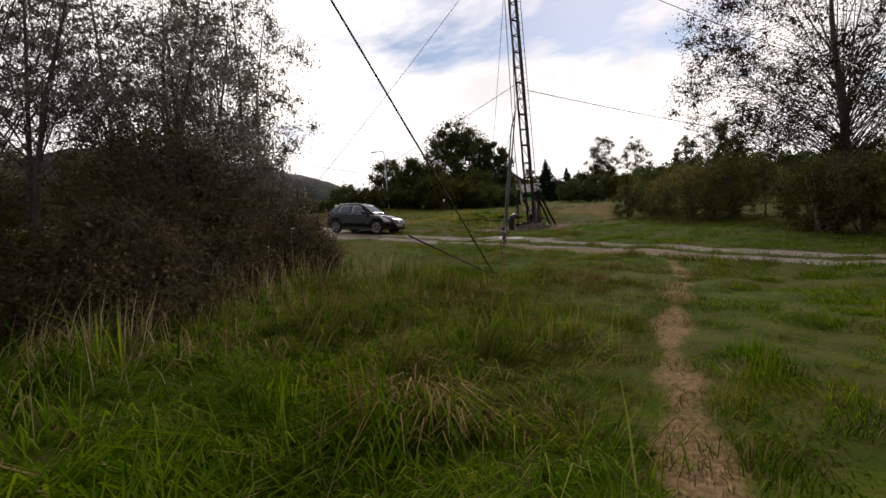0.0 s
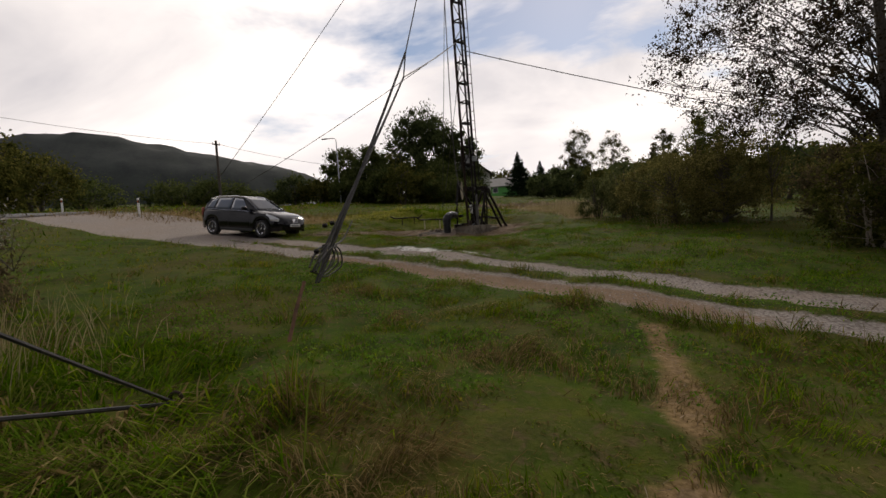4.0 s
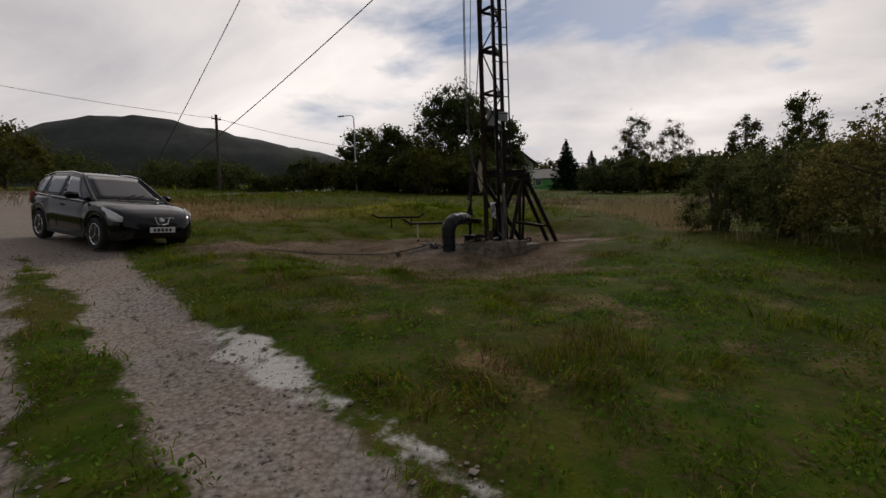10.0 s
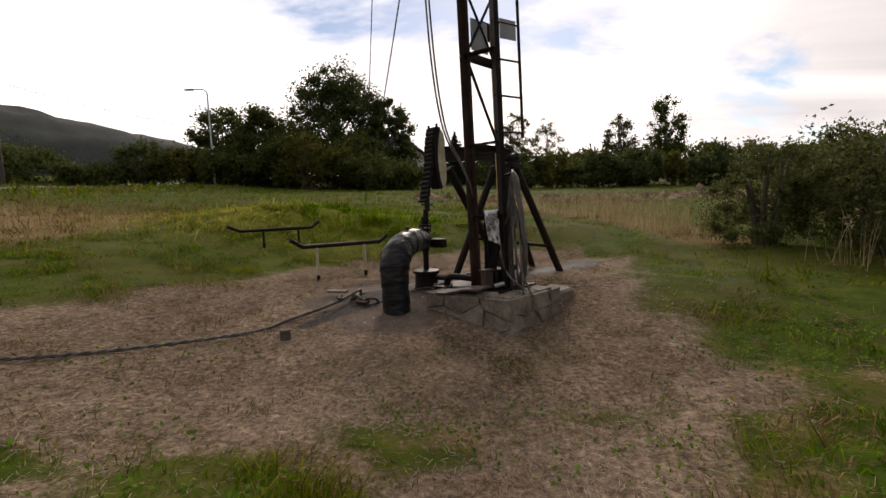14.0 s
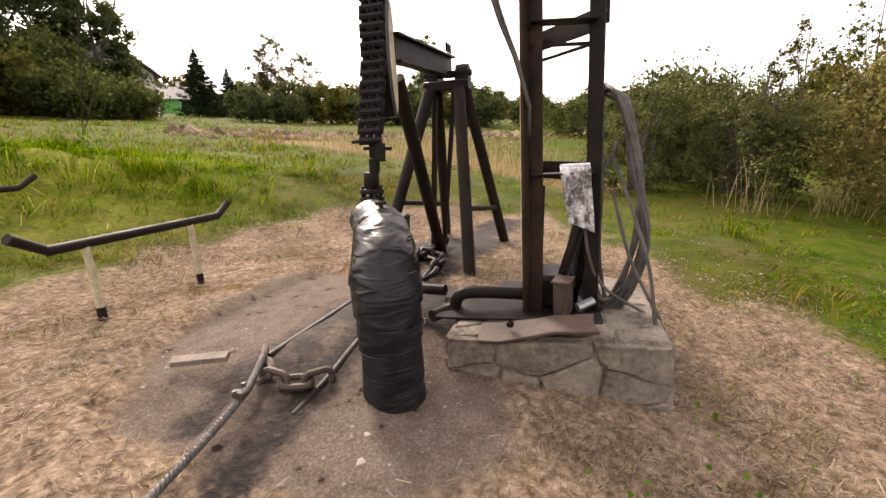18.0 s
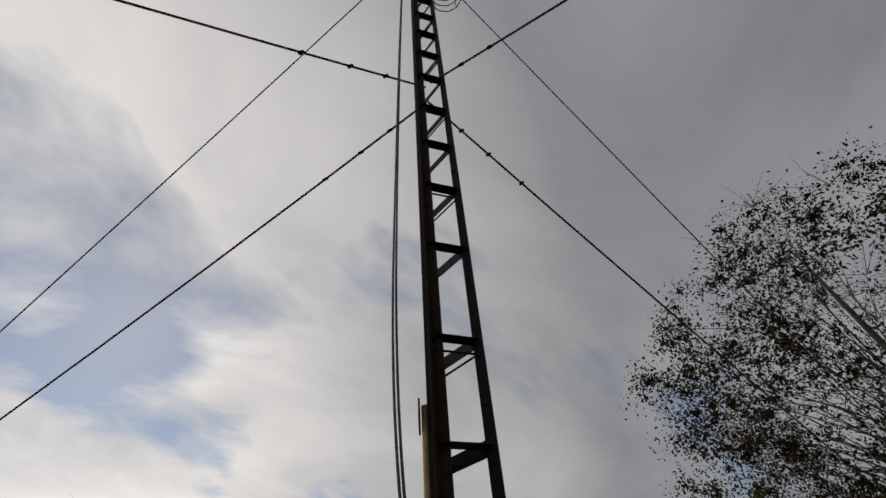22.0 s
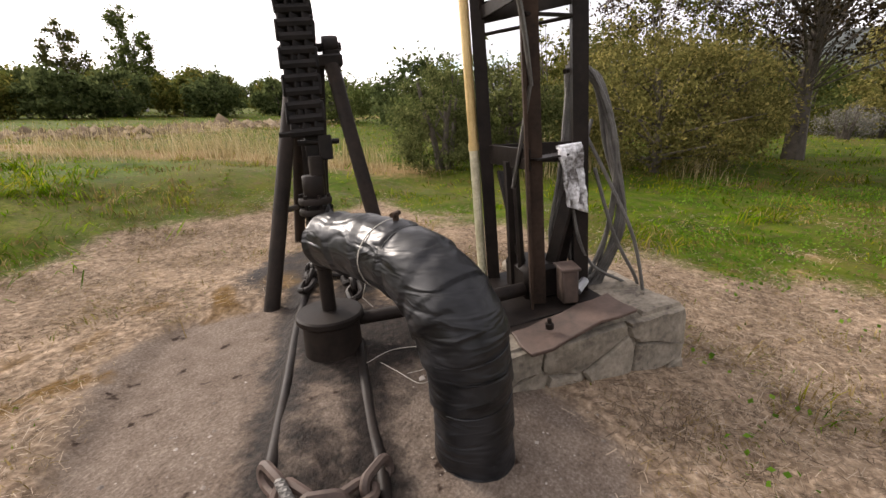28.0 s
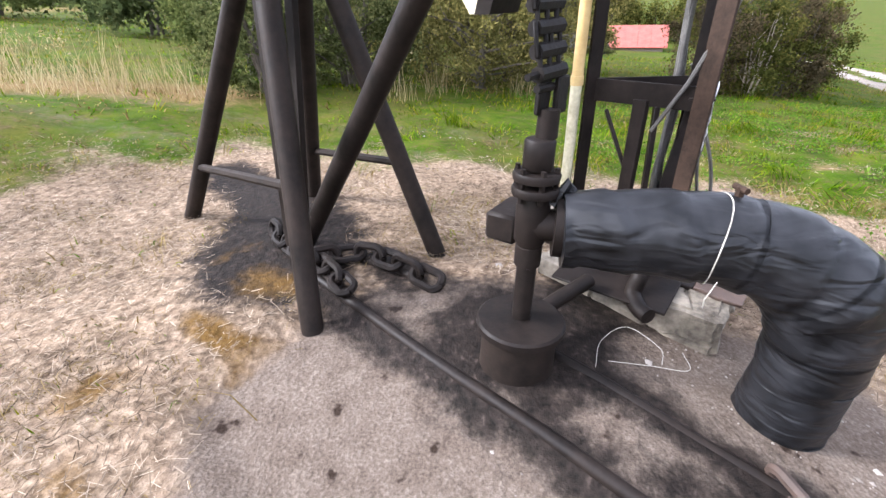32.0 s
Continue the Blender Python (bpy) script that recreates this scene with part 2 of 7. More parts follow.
GREY = material("galvanised_steel", (0.28, 0.29, 0.3), (0.42, 0.43, 0.44), 4, 0.4, 0.1, 0.6)
PANEL = material("grey_painted_panel", (0.22, 0.23, 0.24), (0.38, 0.39, 0.4), 4, 0.55, 0.15)
PLASTER = material("house_plaster", (0.5, 0.5, 0.47), (0.72, 0.71, 0.67), 2, 0.85, 0.2)
ROOFDARK = material("dark_roof_tiles", (0.05, 0.045, 0.045), (0.12, 0.11, 0.10), 3, 0.8, 0.4)
ROOFGREY = material("grey_roof_sheet", (0.25, 0.24, 0.22), (0.4, 0.38, 0.35), 2, 0.7, 0.2)
ROOFRED = material("red_roof_sheet", (0.24, 0.055, 0.04), (0.38, 0.105, 0.08), 1.5, 0.65, 0.2)
GREENWALL = material("green_painted_wall", (0.06, 0.28, 0.05), (0.12, 0.42, 0.1), 2, 0.7, 0.1)
WINDOW = plain("window_glass", (0.03, 0.035, 0.04), 0.08)
ASPHALT = material("worn_asphalt", (0.09, 0.088, 0.085), (0.2, 0.195, 0.19), 1.2, 0.85, 0.4, 0.0, 60)
CARPAINT = plain("black_car_paint", (0.003, 0.003, 0.005), 0.1, 0.0, 0.0)
CARPAINT.node_tree.nodes["Principled BSDF"].inputs["Specular IOR Level"].default_value = 0.4
CARTRIM = plain("black_car_trim", (0.012, 0.012, 0.012), 0.55)
CARGLASS = plain("tinted_car_glass", (0.012, 0.014, 0.016), 0.03, 0.0, 0.1)
# side panes: the blue of reflected sky is put into the base colour
CARGLASS_SIDE = plain("sky_tinted_car_glass", (0.09, 0.115, 0.165), 0.05, 0.0, 0.4)
CHROME = plain("chrome", (0.7, 0.7, 0.72), 0.12, 1.0)
TYRE = material("tyre_rubber", (0.012, 0.012, 0.012), (0.03, 0.03, 0.03), 20, 0.85, 0.3)
LENS = plain("headlight_glass", (0.68, 0.7, 0.73), 0.08, 0.2, 1.0)
SIGN = plain("plain_sign_plate", (0.75, 0.75, 0.75), 0.4)
ORANGE = plain("orange_reflector", (0.7, 0.16, 0.03), 0.4)


def wrap_material():
    """Black plastic foil wound round a pipe: glossy, with slanting wrinkles."""
    m = bpy.data.materials.new("black_foil_wrap")
    m.use_nodes = True
    n, l = m.node_tree.nodes, m.node_tree.links
    b = n["Principled BSDF"]
    tc = n.new("ShaderNodeTexCoord")
    mp = n.new("ShaderNodeMapping"); mp.inputs["Scale"].default_value = (3, 3, 11); mp.inputs["Rotation"].default_value = (0.5, 0.35, 0)
    tx = n.new("ShaderNodeTexNoise"); tx.inputs["Scale"].default_value = 2.2; tx.inputs["Detail"].default_value = 1.5; tx.inputs["Distortion"].default_value = 1.1
    l.new(tc.outputs["Object"], mp.inputs[0]); l.new(mp.outputs[0], tx.inputs["Vector"])
    dust = n.new("ShaderNodeTexNoise"); dust.inputs["Scale"].default_value = 14; dust.inputs["Detail"].default_value = 6
    l.new(tc.outputs["Object"], dust.inputs["Vector"])
    r = n.new("ShaderNodeValToRGB")
    r.color_ramp.elements[0].position, r.color_ramp.elements[1].position = 0.35, 0.75
    r.color_ramp.elements[0].color, r.color_ramp.elements[1].color = (0.005, 0.0052, 0.006, 1), (0.022, 0.0225, 0.0255, 1)
    l.new(dust.outputs["Fac"], r.inputs[0]); l.new(r.outputs[0], b.inputs["Base Color"])
    rr = n.new("ShaderNodeMapRange"); rr.inputs[3].default_value, rr.inputs[4].default_value = 0.26, 0.5
    l.new(dust.outputs["Fac"], rr.inputs[0]); l.new(rr.outputs[0], b.inputs["Roughness"])
    bp = n.new("ShaderNodeBump"); bp.inputs["Strength"].default_value = 0.8; bp.inputs["Distance"].default_value = 0.02
    b.inputs["Specular IOR Level"].default_value = 0.3
    l.new(tx.outputs["Fac"], bp.inputs["Height"]); l.new(bp.outputs[0], b.inputs["Normal"])
    return m


FOIL = wrap_material()


def ground_material():
    """Meadow floor; point attributes of the sheet say where gravel, straw, bare earth and oil lie."""
    m = bpy.data.materials.new("meadow_floor")
    m.use_nodes = True
    n, l = m.node_tree.nodes, m.node_tree.links
    b = n["Principled BSDF"]
    geo = n.new("ShaderNodeNewGeometry")

    def tex(scale, detail=6, rough=0.6, dist=0.0):
        t = n.new("ShaderNodeTexNoise")
        t.inputs["Scale"].default_value, t.inputs["Detail"].default_value = scale, detail
        t.inputs["Roughness"].default_value, t.inputs["Distortion"].default_value = rough, dist
        l.new(geo.outputs["Position"], t.inputs["Vector"])
        return t.outputs["Fac"]

    def ramp(src, stops):
        r = n.new("ShaderNodeValToRGB")
        while len(r.color_ramp.elements) < len(stops):
            r.color_ramp.elements.new(0.5)
        for el, (p, c) in zip(r.color_ramp.elements, stops):
            el.position, el.color = p, (*c, 1)
        l.new(src, r.inputs[0])
        return r.outputs[0]

    def mask(name, noise_out, lo=0.45, hi=0.6, amount=0.5):
        """The attribute, its edge broken up by noise."""
        at = n.new("ShaderNodeAttribute"); at.attribute_name = name
        ma = n.new("ShaderNodeMath"); ma.operation = "MULTIPLY_ADD"; ma.inputs[1].default_value = amount
        l.new(noise_out, ma.inputs[0]); l.new(at.outputs["Fac"], ma.inputs[2])
        mr = n.new("ShaderNodeMapRange"); mr.interpolation_type = "SMOOTHSTEP"
        mr.inputs[1].default_value, mr.inputs[2].default_value = lo + amount / 2, hi + amount / 2
        l.new(ma.outputs[0], mr.inputs[0])
        return mr.outputs[0]

    def over(base, top, fac):
        mx = n.new("ShaderNodeMixRGB")
        l.new(fac, mx.inputs[0]); l.new(base, mx.inputs[1]); l.new(top, mx.inputs[2])
        return mx.outputs[0]

    mid, fine, grit, broad = tex(2.2, 8, 0.65), tex(24, 6), tex(70, 4, 0.7), tex(0.35, 5)
    wild, blot, spot = tex(5.5, 9, 0.72), tex(7.5, 8, 0.7, 0.6), tex(8.5, 3, 0.5)
    green = ramp(mid, [(0.3, (0.017, 0.036, 0.0015)), (0.5, (0.042, 0.075, 0.003)), (0.7, (0.09, 0.105, 0.008))])
    warm = ramp(fine, [(0.3, (0.05, 0.046, 0.01)), (0.7, (0.12, 0.092, 0.028))])
    col = over(green, warm, ramp(broad, [(0.45, (0, 0, 0)), (0.65, (0.7, 0.7, 0.7))]))
    soil = ramp(fine, [(0.3, (0.05, 0.034, 0.016)), (0.7, (0.13, 0.09, 0.045))])
    col = over(col, soil, ramp(blot, [(0.5, (0, 0, 0)), (0.64, (0.75, 0.75, 0.75))]))
    tan = ramp(fine, [(0.3, (0.115, 0.077, 0.03)), (0.7, (0.29, 0.192, 0.092))])
    col = over(col, tan, mask("reed", wild, 0.25, 0.8, 0.9))
    bright = ramp(fine, [(0.3, (0.11, 0.13, 0.015)), (0.7, (0.24, 0.24, 0.035))])
    col = over(col, bright, mask("lush", wild, 0.2, 0.9, 0.8))
    straw = ramp(fine, [(0.28, (0.085, 0.062, 0.045)), (0.5, (0.228, 0.176, 0.13)), (0.72, (0.41, 0.335, 0.258))])
    # trodden patches: dark wet litter between pale straw
    dirt = ramp(blot, [(0.32, (0.42, 0.37, 0.33)), (0.45, (0.84, 0.79, 0.73)), (0.6, (1.12, 1.05, 0.98))])
    wet = n.new("ShaderNodeMixRGB"); wet.blend_type = "MULTIPLY"; wet.inputs[0].default_value = 1.0
    l.new(straw, wet.inputs[1]); l.new(dirt, wet.inputs[2])
    straw = wet.outputs[0]
    col = over(col, straw, mask("straw", wild, 0.28, 0.72, 0.9))
    earth = ramp(grit, [(0.28, (0.08, 0.062, 0.049)), (0.52, (0.15, 0.12, 0.097)), (0.76, (0.24, 0.203, 0.17))])
    grime = n.new("ShaderNodeMixRGB"); grime.blend_type = "MULTIPLY"; grime.inputs[0].default_value = 1.0
    l.new(earth, grime.inputs[1]); l.new(ramp(spot, [(0.30, (0.2, 0.17, 0.16)), (0.35, (0.74, 0.71, 0.69)), (0.6, (0.98, 0.97, 0.96))]), grime.inputs[2])
    col = over(col, grime.outputs[0], mask("earth", wild, 0.35, 0.7, 0.6))
    vo = n.new("ShaderNodeTexVoronoi"); vo.inputs["Scale"].default_value = 26
    l.new(geo.outputs["Position"], vo.inputs["Vector"])
    stones = ramp(vo.outputs["Distance"], [(0.0, (0.45, 0.41, 0.37)), (0.45, (0.30, 0.268, 0.24)), (0.85, (0.14, 0.12, 0.103))])
    tintd = over(stones, ramp(mid, [(0.3, (0.29, 0.20, 0.13)), (0.7, (0.28, 0.245, 0.215))]), ramp(broad, [(0.4, (0.45, 0.45, 0.45)), (0.6, (0.15, 0.15, 0.15))]))
    gravel = mask("gravel", wild, 0.34, 0.66, 1.1)
    col = over(col, tintd, gravel)
    loam = ramp(grit, [(0.28, (0.085, 0.053, 0.032)), (0.55, (0.25, 0.17, 0.108)), (0.78, (0.41, 0.32, 0.24))])
    col = over(col, loam, mask("loam", wild, 0.3, 0.75, 1.1))
    chalk = ramp(grit, [(0.3, (0.5, 0.48, 0.44)), (0.7, (0.74, 0.72, 0.68))])
    col = over(col, chalk, mask("chalk", wild, 0.48, 0.86, 1.3))
    oil = ramp(fine, [(0.3, (0.006, 0.0055, 0.005)), (0.6, (0.026, 0.02, 0.017)), (0.78, (0.085, 0.066, 0.056))])
    oilm = mask("oil", wild, 0.26, 0.74, 1.3)
    col = over(col, oil, oilm)
    rust = ramp(fine, [(0.3, (0.055, 0.03, 0.008)), (0.7, (0.15, 0.085, 0.024))])
    col = over(col, rust, mask("ochre", wild, 0.36, 0.95, 1.2))
    l.new(col, b.inputs["Base Color"])
    b.inputs["Specular IOR Level"].default_value = 0.06
    rr = n.new("ShaderNodeMapRange"); rr.inputs[3].default_value, rr.inputs[4].default_value = 0.95, 0.6
    l.new(oilm, rr.inputs[0]); l.new(rr.outputs[0], b.inputs["Roughness"])
    hh = n.new("ShaderNodeMath"); hh.operation = "MULTIPLY_ADD"; hh.inputs[1].default_value = 0.5
    l.new(grit, hh.inputs[0]); l.new(fine, hh.inputs[2])
    bp = n.new("ShaderNodeBump"); bp.inputs["Strength"].default_value = 0.8; bp.inputs["Distance"].default_value = 0.014
    l.new(hh.outputs[0], bp.inputs["Height"]); l.new(bp.outputs[0], b.inputs["Normal"])
    return m


GROUND = ground_material()
HILL = material("far_woods", (0.018, 0.024, 0.024), (0.05, 0.058, 0.05), 0.035, 0.95, 0.9, 0.0, 0.35, 0.5)

# ---- helpers for building ----


def part(name, bm, mat, parent=None, label="", smooth=True):
    """Links a bmesh as one mesh object, under a thing or part where one is given."""
    me = bpy.data.meshes.new(name)
    bm.to_mesh(me)
    bm.free()
    me.materials.append(mat)
    if smooth:
        me.shade_smooth()
        me.set_sharp_from_angle(angle=radians(40))
    ob = new(name, me)
    if parent:
        ob.parent = parent
    if label:
        ob["label"] = label
    return ob


def thing(name, label, category, at=(0, 0, 0), group="", kind=""):
    e = new(name)
    e.location = at
    e.empty_display_size = 0.1
    return tagged(e, label, category, group, kind)


def frame_of(a, b):
    a, b = Vector(a), Vector(b)
    return Matrix.Translation(a) @ (b - a).to_track_quat("Z", "Y").to_matrix().to_4x4()


def tube(bm, pts, radii, seg=8, caps=True, bend=0.0):
    """A round bar through points; radii one number or one for each point."""
    pts = [Vector(p) for p in pts]
    if not hasattr(radii, "__len__"):
        radii = [radii] * len(pts)
    rings, side = [], None
    for i, p in enumerate(pts):
        d = (pts[min(i + 1, len(pts) - 1)] - pts[max(i - 1, 0)]).normalized()
        if side is None:
            side = d.orthogonal().normalized()
        side = (side - d * side.dot(d)).normalized()
        up = d.cross(side)
        rings.append([bm.verts.new(p + radii[i] * (math.cos(2 * math.pi * k / seg) * side + math.sin(2 * math.pi * k / seg) * up)) for k in range(seg)])
    for r, s in zip(rings, rings[1:]):
        for k in range(seg):
            bm.faces.new((r[k], r[(k + 1) % seg], s[(k + 1) % seg], s[k]))
    if caps:
        bm.faces.new(rings[0][::-1]); bm.faces.new(rings[-1])
    return bm


def bar(pts, r, seg=8):
    return tube(bmesh.new(), pts, r, seg)


def box(size, at=(0, 0, 0), turn=(0, 0, 0), bevel=0.004, bm=None):
    b = bmesh.new()
    bmesh.ops.create_cube(b, size=1)
    b.transform(Matrix.Diagonal((*size, 1)))
    if bevel:
        bmesh.ops.bevel(b, geom=b.edges[:], offset=bevel, segments=1, affect="EDGES")
    b.transform(pose(*at, *turn))
    if bm is None:
        return b
    me = bpy.data.meshes.new("tmp"); b.to_mesh(me); b.free(); bm.from_mesh(me); bpy.data.meshes.remove(me)
    return bm


def lathe(profile, seg=20):
    """A turned body from (radius, height) pairs."""
    bm = bmesh.new()
    rings = [[bm.verts.new((r * math.cos(2 * math.pi * k / seg), r * math.sin(2 * math.pi * k / seg), z)) for k in range(seg)] for r, z in profile]
    for a, b in zip(rings, rings[1:]):
        for k in range(seg):
            bm.faces.new((a[k], a[(k + 1) % seg], b[(k + 1) % seg], b[k]))
    bm.faces.new(rings[0][::-1]); bm.faces.new(rings[-1])
    return bm


def angle_iron(a, b, w, t, turn):
    """An L-shaped bar from a to b; turn in degrees about its length."""
    bm = bmesh.new()
    n = (Vector(b) - Vector(a)).length
    prof = [(0, 0), (w, 0), (w, t), (t, t), (t, w), (0, w)]
    lo = [bm.verts.new((x - w * 0.3, y - w * 0.3, 0)) for x, y in prof]
    hi = [bm.verts.new((x - w * 0.3, y - w * 0.3, n)) for x, y in prof]
    for k in range(6):
        bm.faces.new((lo[k], lo[(k + 1) % 6], hi[(k + 1) % 6], hi[k]))
    bm.faces.new(lo[::-1]); bm.faces.new(hi)
    bm.transform(pose(0, 0, 0, 0, 0, turn))
    bm.transform(frame_of(a, b))
    return bm


def flat_bar(a, b, w, t, turn=0.0):
    bm = bmesh.new()
    n = (Vector(b) - Vector(a)).length
    box((w, t, n), (0, 0, n / 2), bevel=0.002, bm=bm)
    bm.transform(pose(0, 0, 0, 0, 0, turn))
    bm.transform(frame_of(a, b))
    return bm


def mesh_np(name, verts, faces, mat, parent=None, smooth=False):
    """A mesh from numpy arrays: faces all of one size."""
    me = bpy.data.meshes.new(name)
    k = faces.shape[1]
    me.vertices.add(len(verts)); me.loops.add(faces.size); me.polygons.add(len(faces))
    me.vertices.foreach_set("co", np.ascontiguousarray(verts, dtype=np.float32).ravel())
    me.loops.foreach_set("vertex_index", np.ascontiguousarray(faces, dtype=np.int32).ravel())
    me.polygons.foreach_set("loop_start", np.arange(0, faces.size, k, dtype=np.int32))
    me.update(calc_edges=True)
    me.validate()
    me.materials.append(mat)
    if smooth:
        me.shade_smooth()
    ob = new(name, me)
    if parent:
        ob.parent = parent
    return ob


rng = np.random.default_rng(7)

# ---- two frames of reference ----
# the well site has its own measure; the lane, meadow and woods are laid out in metres from the lane
K = 1.3226
WELLSITE = Matrix.Scale(K, 4)
LANE = Matrix(((0.9998, -0.0197, 0.0077, 1.684), (0.0196, 0.9996, 0.02, 5.571), (-0.0081, -0.0199, 0.9998, 0.648), (0, 0, 0, 1)))
here, settled = [LANE], set()


def settle(following=None):
    """Brings what was built since the last call from its own frame into the world."""
    m = here[0]
    for ob in scene.objects:
        if ob.name in settled:
            continue
        settled.add(ob.name)
        if ob.parent or ob.type in ("CAMERA", "LIGHT"):
            continue
        p = ob.matrix_basis.translation.copy()
        if m is LANE and p.length > 0 and ob["category"] != "cable":
            # upright things stay upright: they move and turn, but do not lean
            ob.matrix_basis = Matrix.Translation(LANE @ p) @ Matrix.Rotation(radians(1.12), 4, "Z") @ Matrix.Translation(-p) @ ob.matrix_basis
        else:
            ob.matrix_basis = m @ ob.matrix_basis
    if following is not None:
        here[0] = following


def from_lane(x, y):
    return x - 0.0197 * y + 1.684, 0.0196 * x + y + 5.571


def to_lane(x, y):
    return (x - 1.684) + 0.0196 * (y - 5.571), (y - 5.571) - 0.0197 * (x - 1.684)


# ---- the lie of the land ----
PAD = (3.7, 22.7)


def smooth01(v):
    v = np.clip(v, 0, 1)
    return v * v * (3 - 2 * v)


ROADLINE = np.array([(-110, -2), (-60, 12), (-36, 20.5), (-26, 26.5), (-22.5, 34), (-21.5, 44), (-22, 60), (-26, 85), (-34, 130)], float)


def to_line(x, y, line):
    """Signed distance to a polyline and the share of its length."""
    best, sign, along = np.full(x.shape, 1e9), np.zeros(x.shape), np.zeros(x.shape)
    for i, (a, b) in enumerate(zip(line, line[1:])):
        d = b - a
        t = np.clip(((x - a[0]) * d[0] + (y - a[1]) * d[1]) / (d @ d), 0, 1)
        px, py = x - a[0] - t * d[0], y - a[1] - t * d[1]
        r = np.hypot(px, py)
        near = r < best
        best = np.where(near, r, best)
        sign = np.where(near, np.sign(d[0] * py - d[1] * px), sign)
        along = np.where(near, i + t, along)
    return best * sign, along


def gz(wx, wy):
    """Height of the ground: a meadow that climbs away from the path, with a level pad at the well."""
    wx, wy = np.atleast_1d(np.asarray(wx, float)), np.atleast_1d(np.asarray(wy, float))
    x, y = to_lane(wx, wy)
    px, py = wx / K, wy / K
    ex = np.clip(x - 3.5, -70, None)
    ex = np.where(ex < 9, ex, 9 + 0.25 * np.minimum(ex - 9, 120))
    base = np.where(y > 8, -0.16 + 0.12 * (np.minimum(y, 125) - 22.5), -1.9 + 0.07 * (np.maximum(y, -60) - 8))
    left = np.clip(-x - 2, 0, 16)
    z = base - 0.05 * ex + 0.0034 * left ** 2
    z = z + 0.05 * np.sin(x * 0.9 + 1.3) * np.sin(y * 0.7) + 0.03 * np.sin(x * 2.1) * np.cos(y * 1.7 + 0.5)
    # low rough bank behind the pad
    z = z + 0.42 * np.exp(-(((px - 0.6) / 2.4) ** 2 + ((py - 26.9) / 1.3) ** 2))
    rd, ra = to_line(x, y, ROADLINE)
    z = z - 0.8 * np.exp(-(rd / 5) ** 2) * smooth01((ra - 3.5) / 1.2)
    # falls away to the east
    z = z - 2.4 * smooth01((x - 22) / 35) * smooth01((24 - y) / 18)
    z = z - 0.0081 * x - 0.0199 * np.clip(y, -60, 160) + 0.648
    d = np.hypot((px - PAD[0]) / 1.15, py - PAD[1])
    w = smooth01((4.6 - d) / 3.0)
    return z * (1 - w) + K * (-0.02 + 0.19 * np.minimum(0, py - 22.3) - 0.03 * (px - 3.5)) * w


def g(x, y):
    """Height of the ground under a place, both in the frame in use."""
    if here[0] is WELLSITE:
        return float(gz(x * K, y * K)[0]) / K
    return float(gz(*from_lane(x, y))[0]) - 0.648 + 0.0081 * x + 0.0199 * y


TRACK = np.array([(44, -10), (30, -2.0), (20, 3.6), (14, 7.0), (10.3, 9.15), (8.06, 10.4), (6.62, 11.55), (4.95, 12.9), (2.86, 14.42), (-0.05, 16.38), (-3.9, 18.75), (-8.5, 21.6), (-13, 24.3), (-22, 29)])
WELLPAD = np.array([(-0.9, 19.9), (0.2, 21.4), (1.1, 22.8), (1.7, 24.0), (2.9, 24.9), (4.2, 25.5), (5.5, 25.2), (6.0, 24.2), (5.5, 22.8), (5.2, 21.7), (5.3, 20.7), (4.8, 19.9), (3.4, 19.2), (1.7, 19.4), (0.4, 19.5)])
SLAB = np.array([(3.62, 23.25), (3.3, 23.5), (2.9, 23.4), (2.3, 22.6), (2.2, 22.1), (2.75, 21.4), (3.25, 21.35), (3.6, 21.9), (3.75, 22.5), (3.85, 22.9)])
FOOTPATH = np.array([(6.75, 9.2), (6.55, 8.0), (6.28, 6.95), (5.9, 6.1), (5.45, 4.8), (5.1, 3.85), (4.7, 2.7), (4.42, 1.5), (4.08, 0.3), (3.75, -1.0)])


def in_poly(x, y, poly):
    """Signed distance to a polygon's edge, positive inside."""
    inside = np.zeros(x.shape, bool)
    for a, b in zip(poly, np.roll(poly, -1, 0)):
        cross = ((a[1] > y) != (b[1] > y)) & (x < (b[0] - a[0]) * (y - a[1]) / (b[1] - a[1] + 1e-12) + a[0])
        inside ^= cross
    d = np.abs(to_line(x, y, np.vstack([poly, poly[:1]]))[0])
    return np.where(inside, d, -d)


def wobble(x, y, s):
    return 0.5 * np.sin(x * s + 1.7 * np.sin(y * s * 0.7)) + 0.5 * np.sin(y * s * 1.3 + 2.1 * np.sin(x * s * 0.6 + 1))


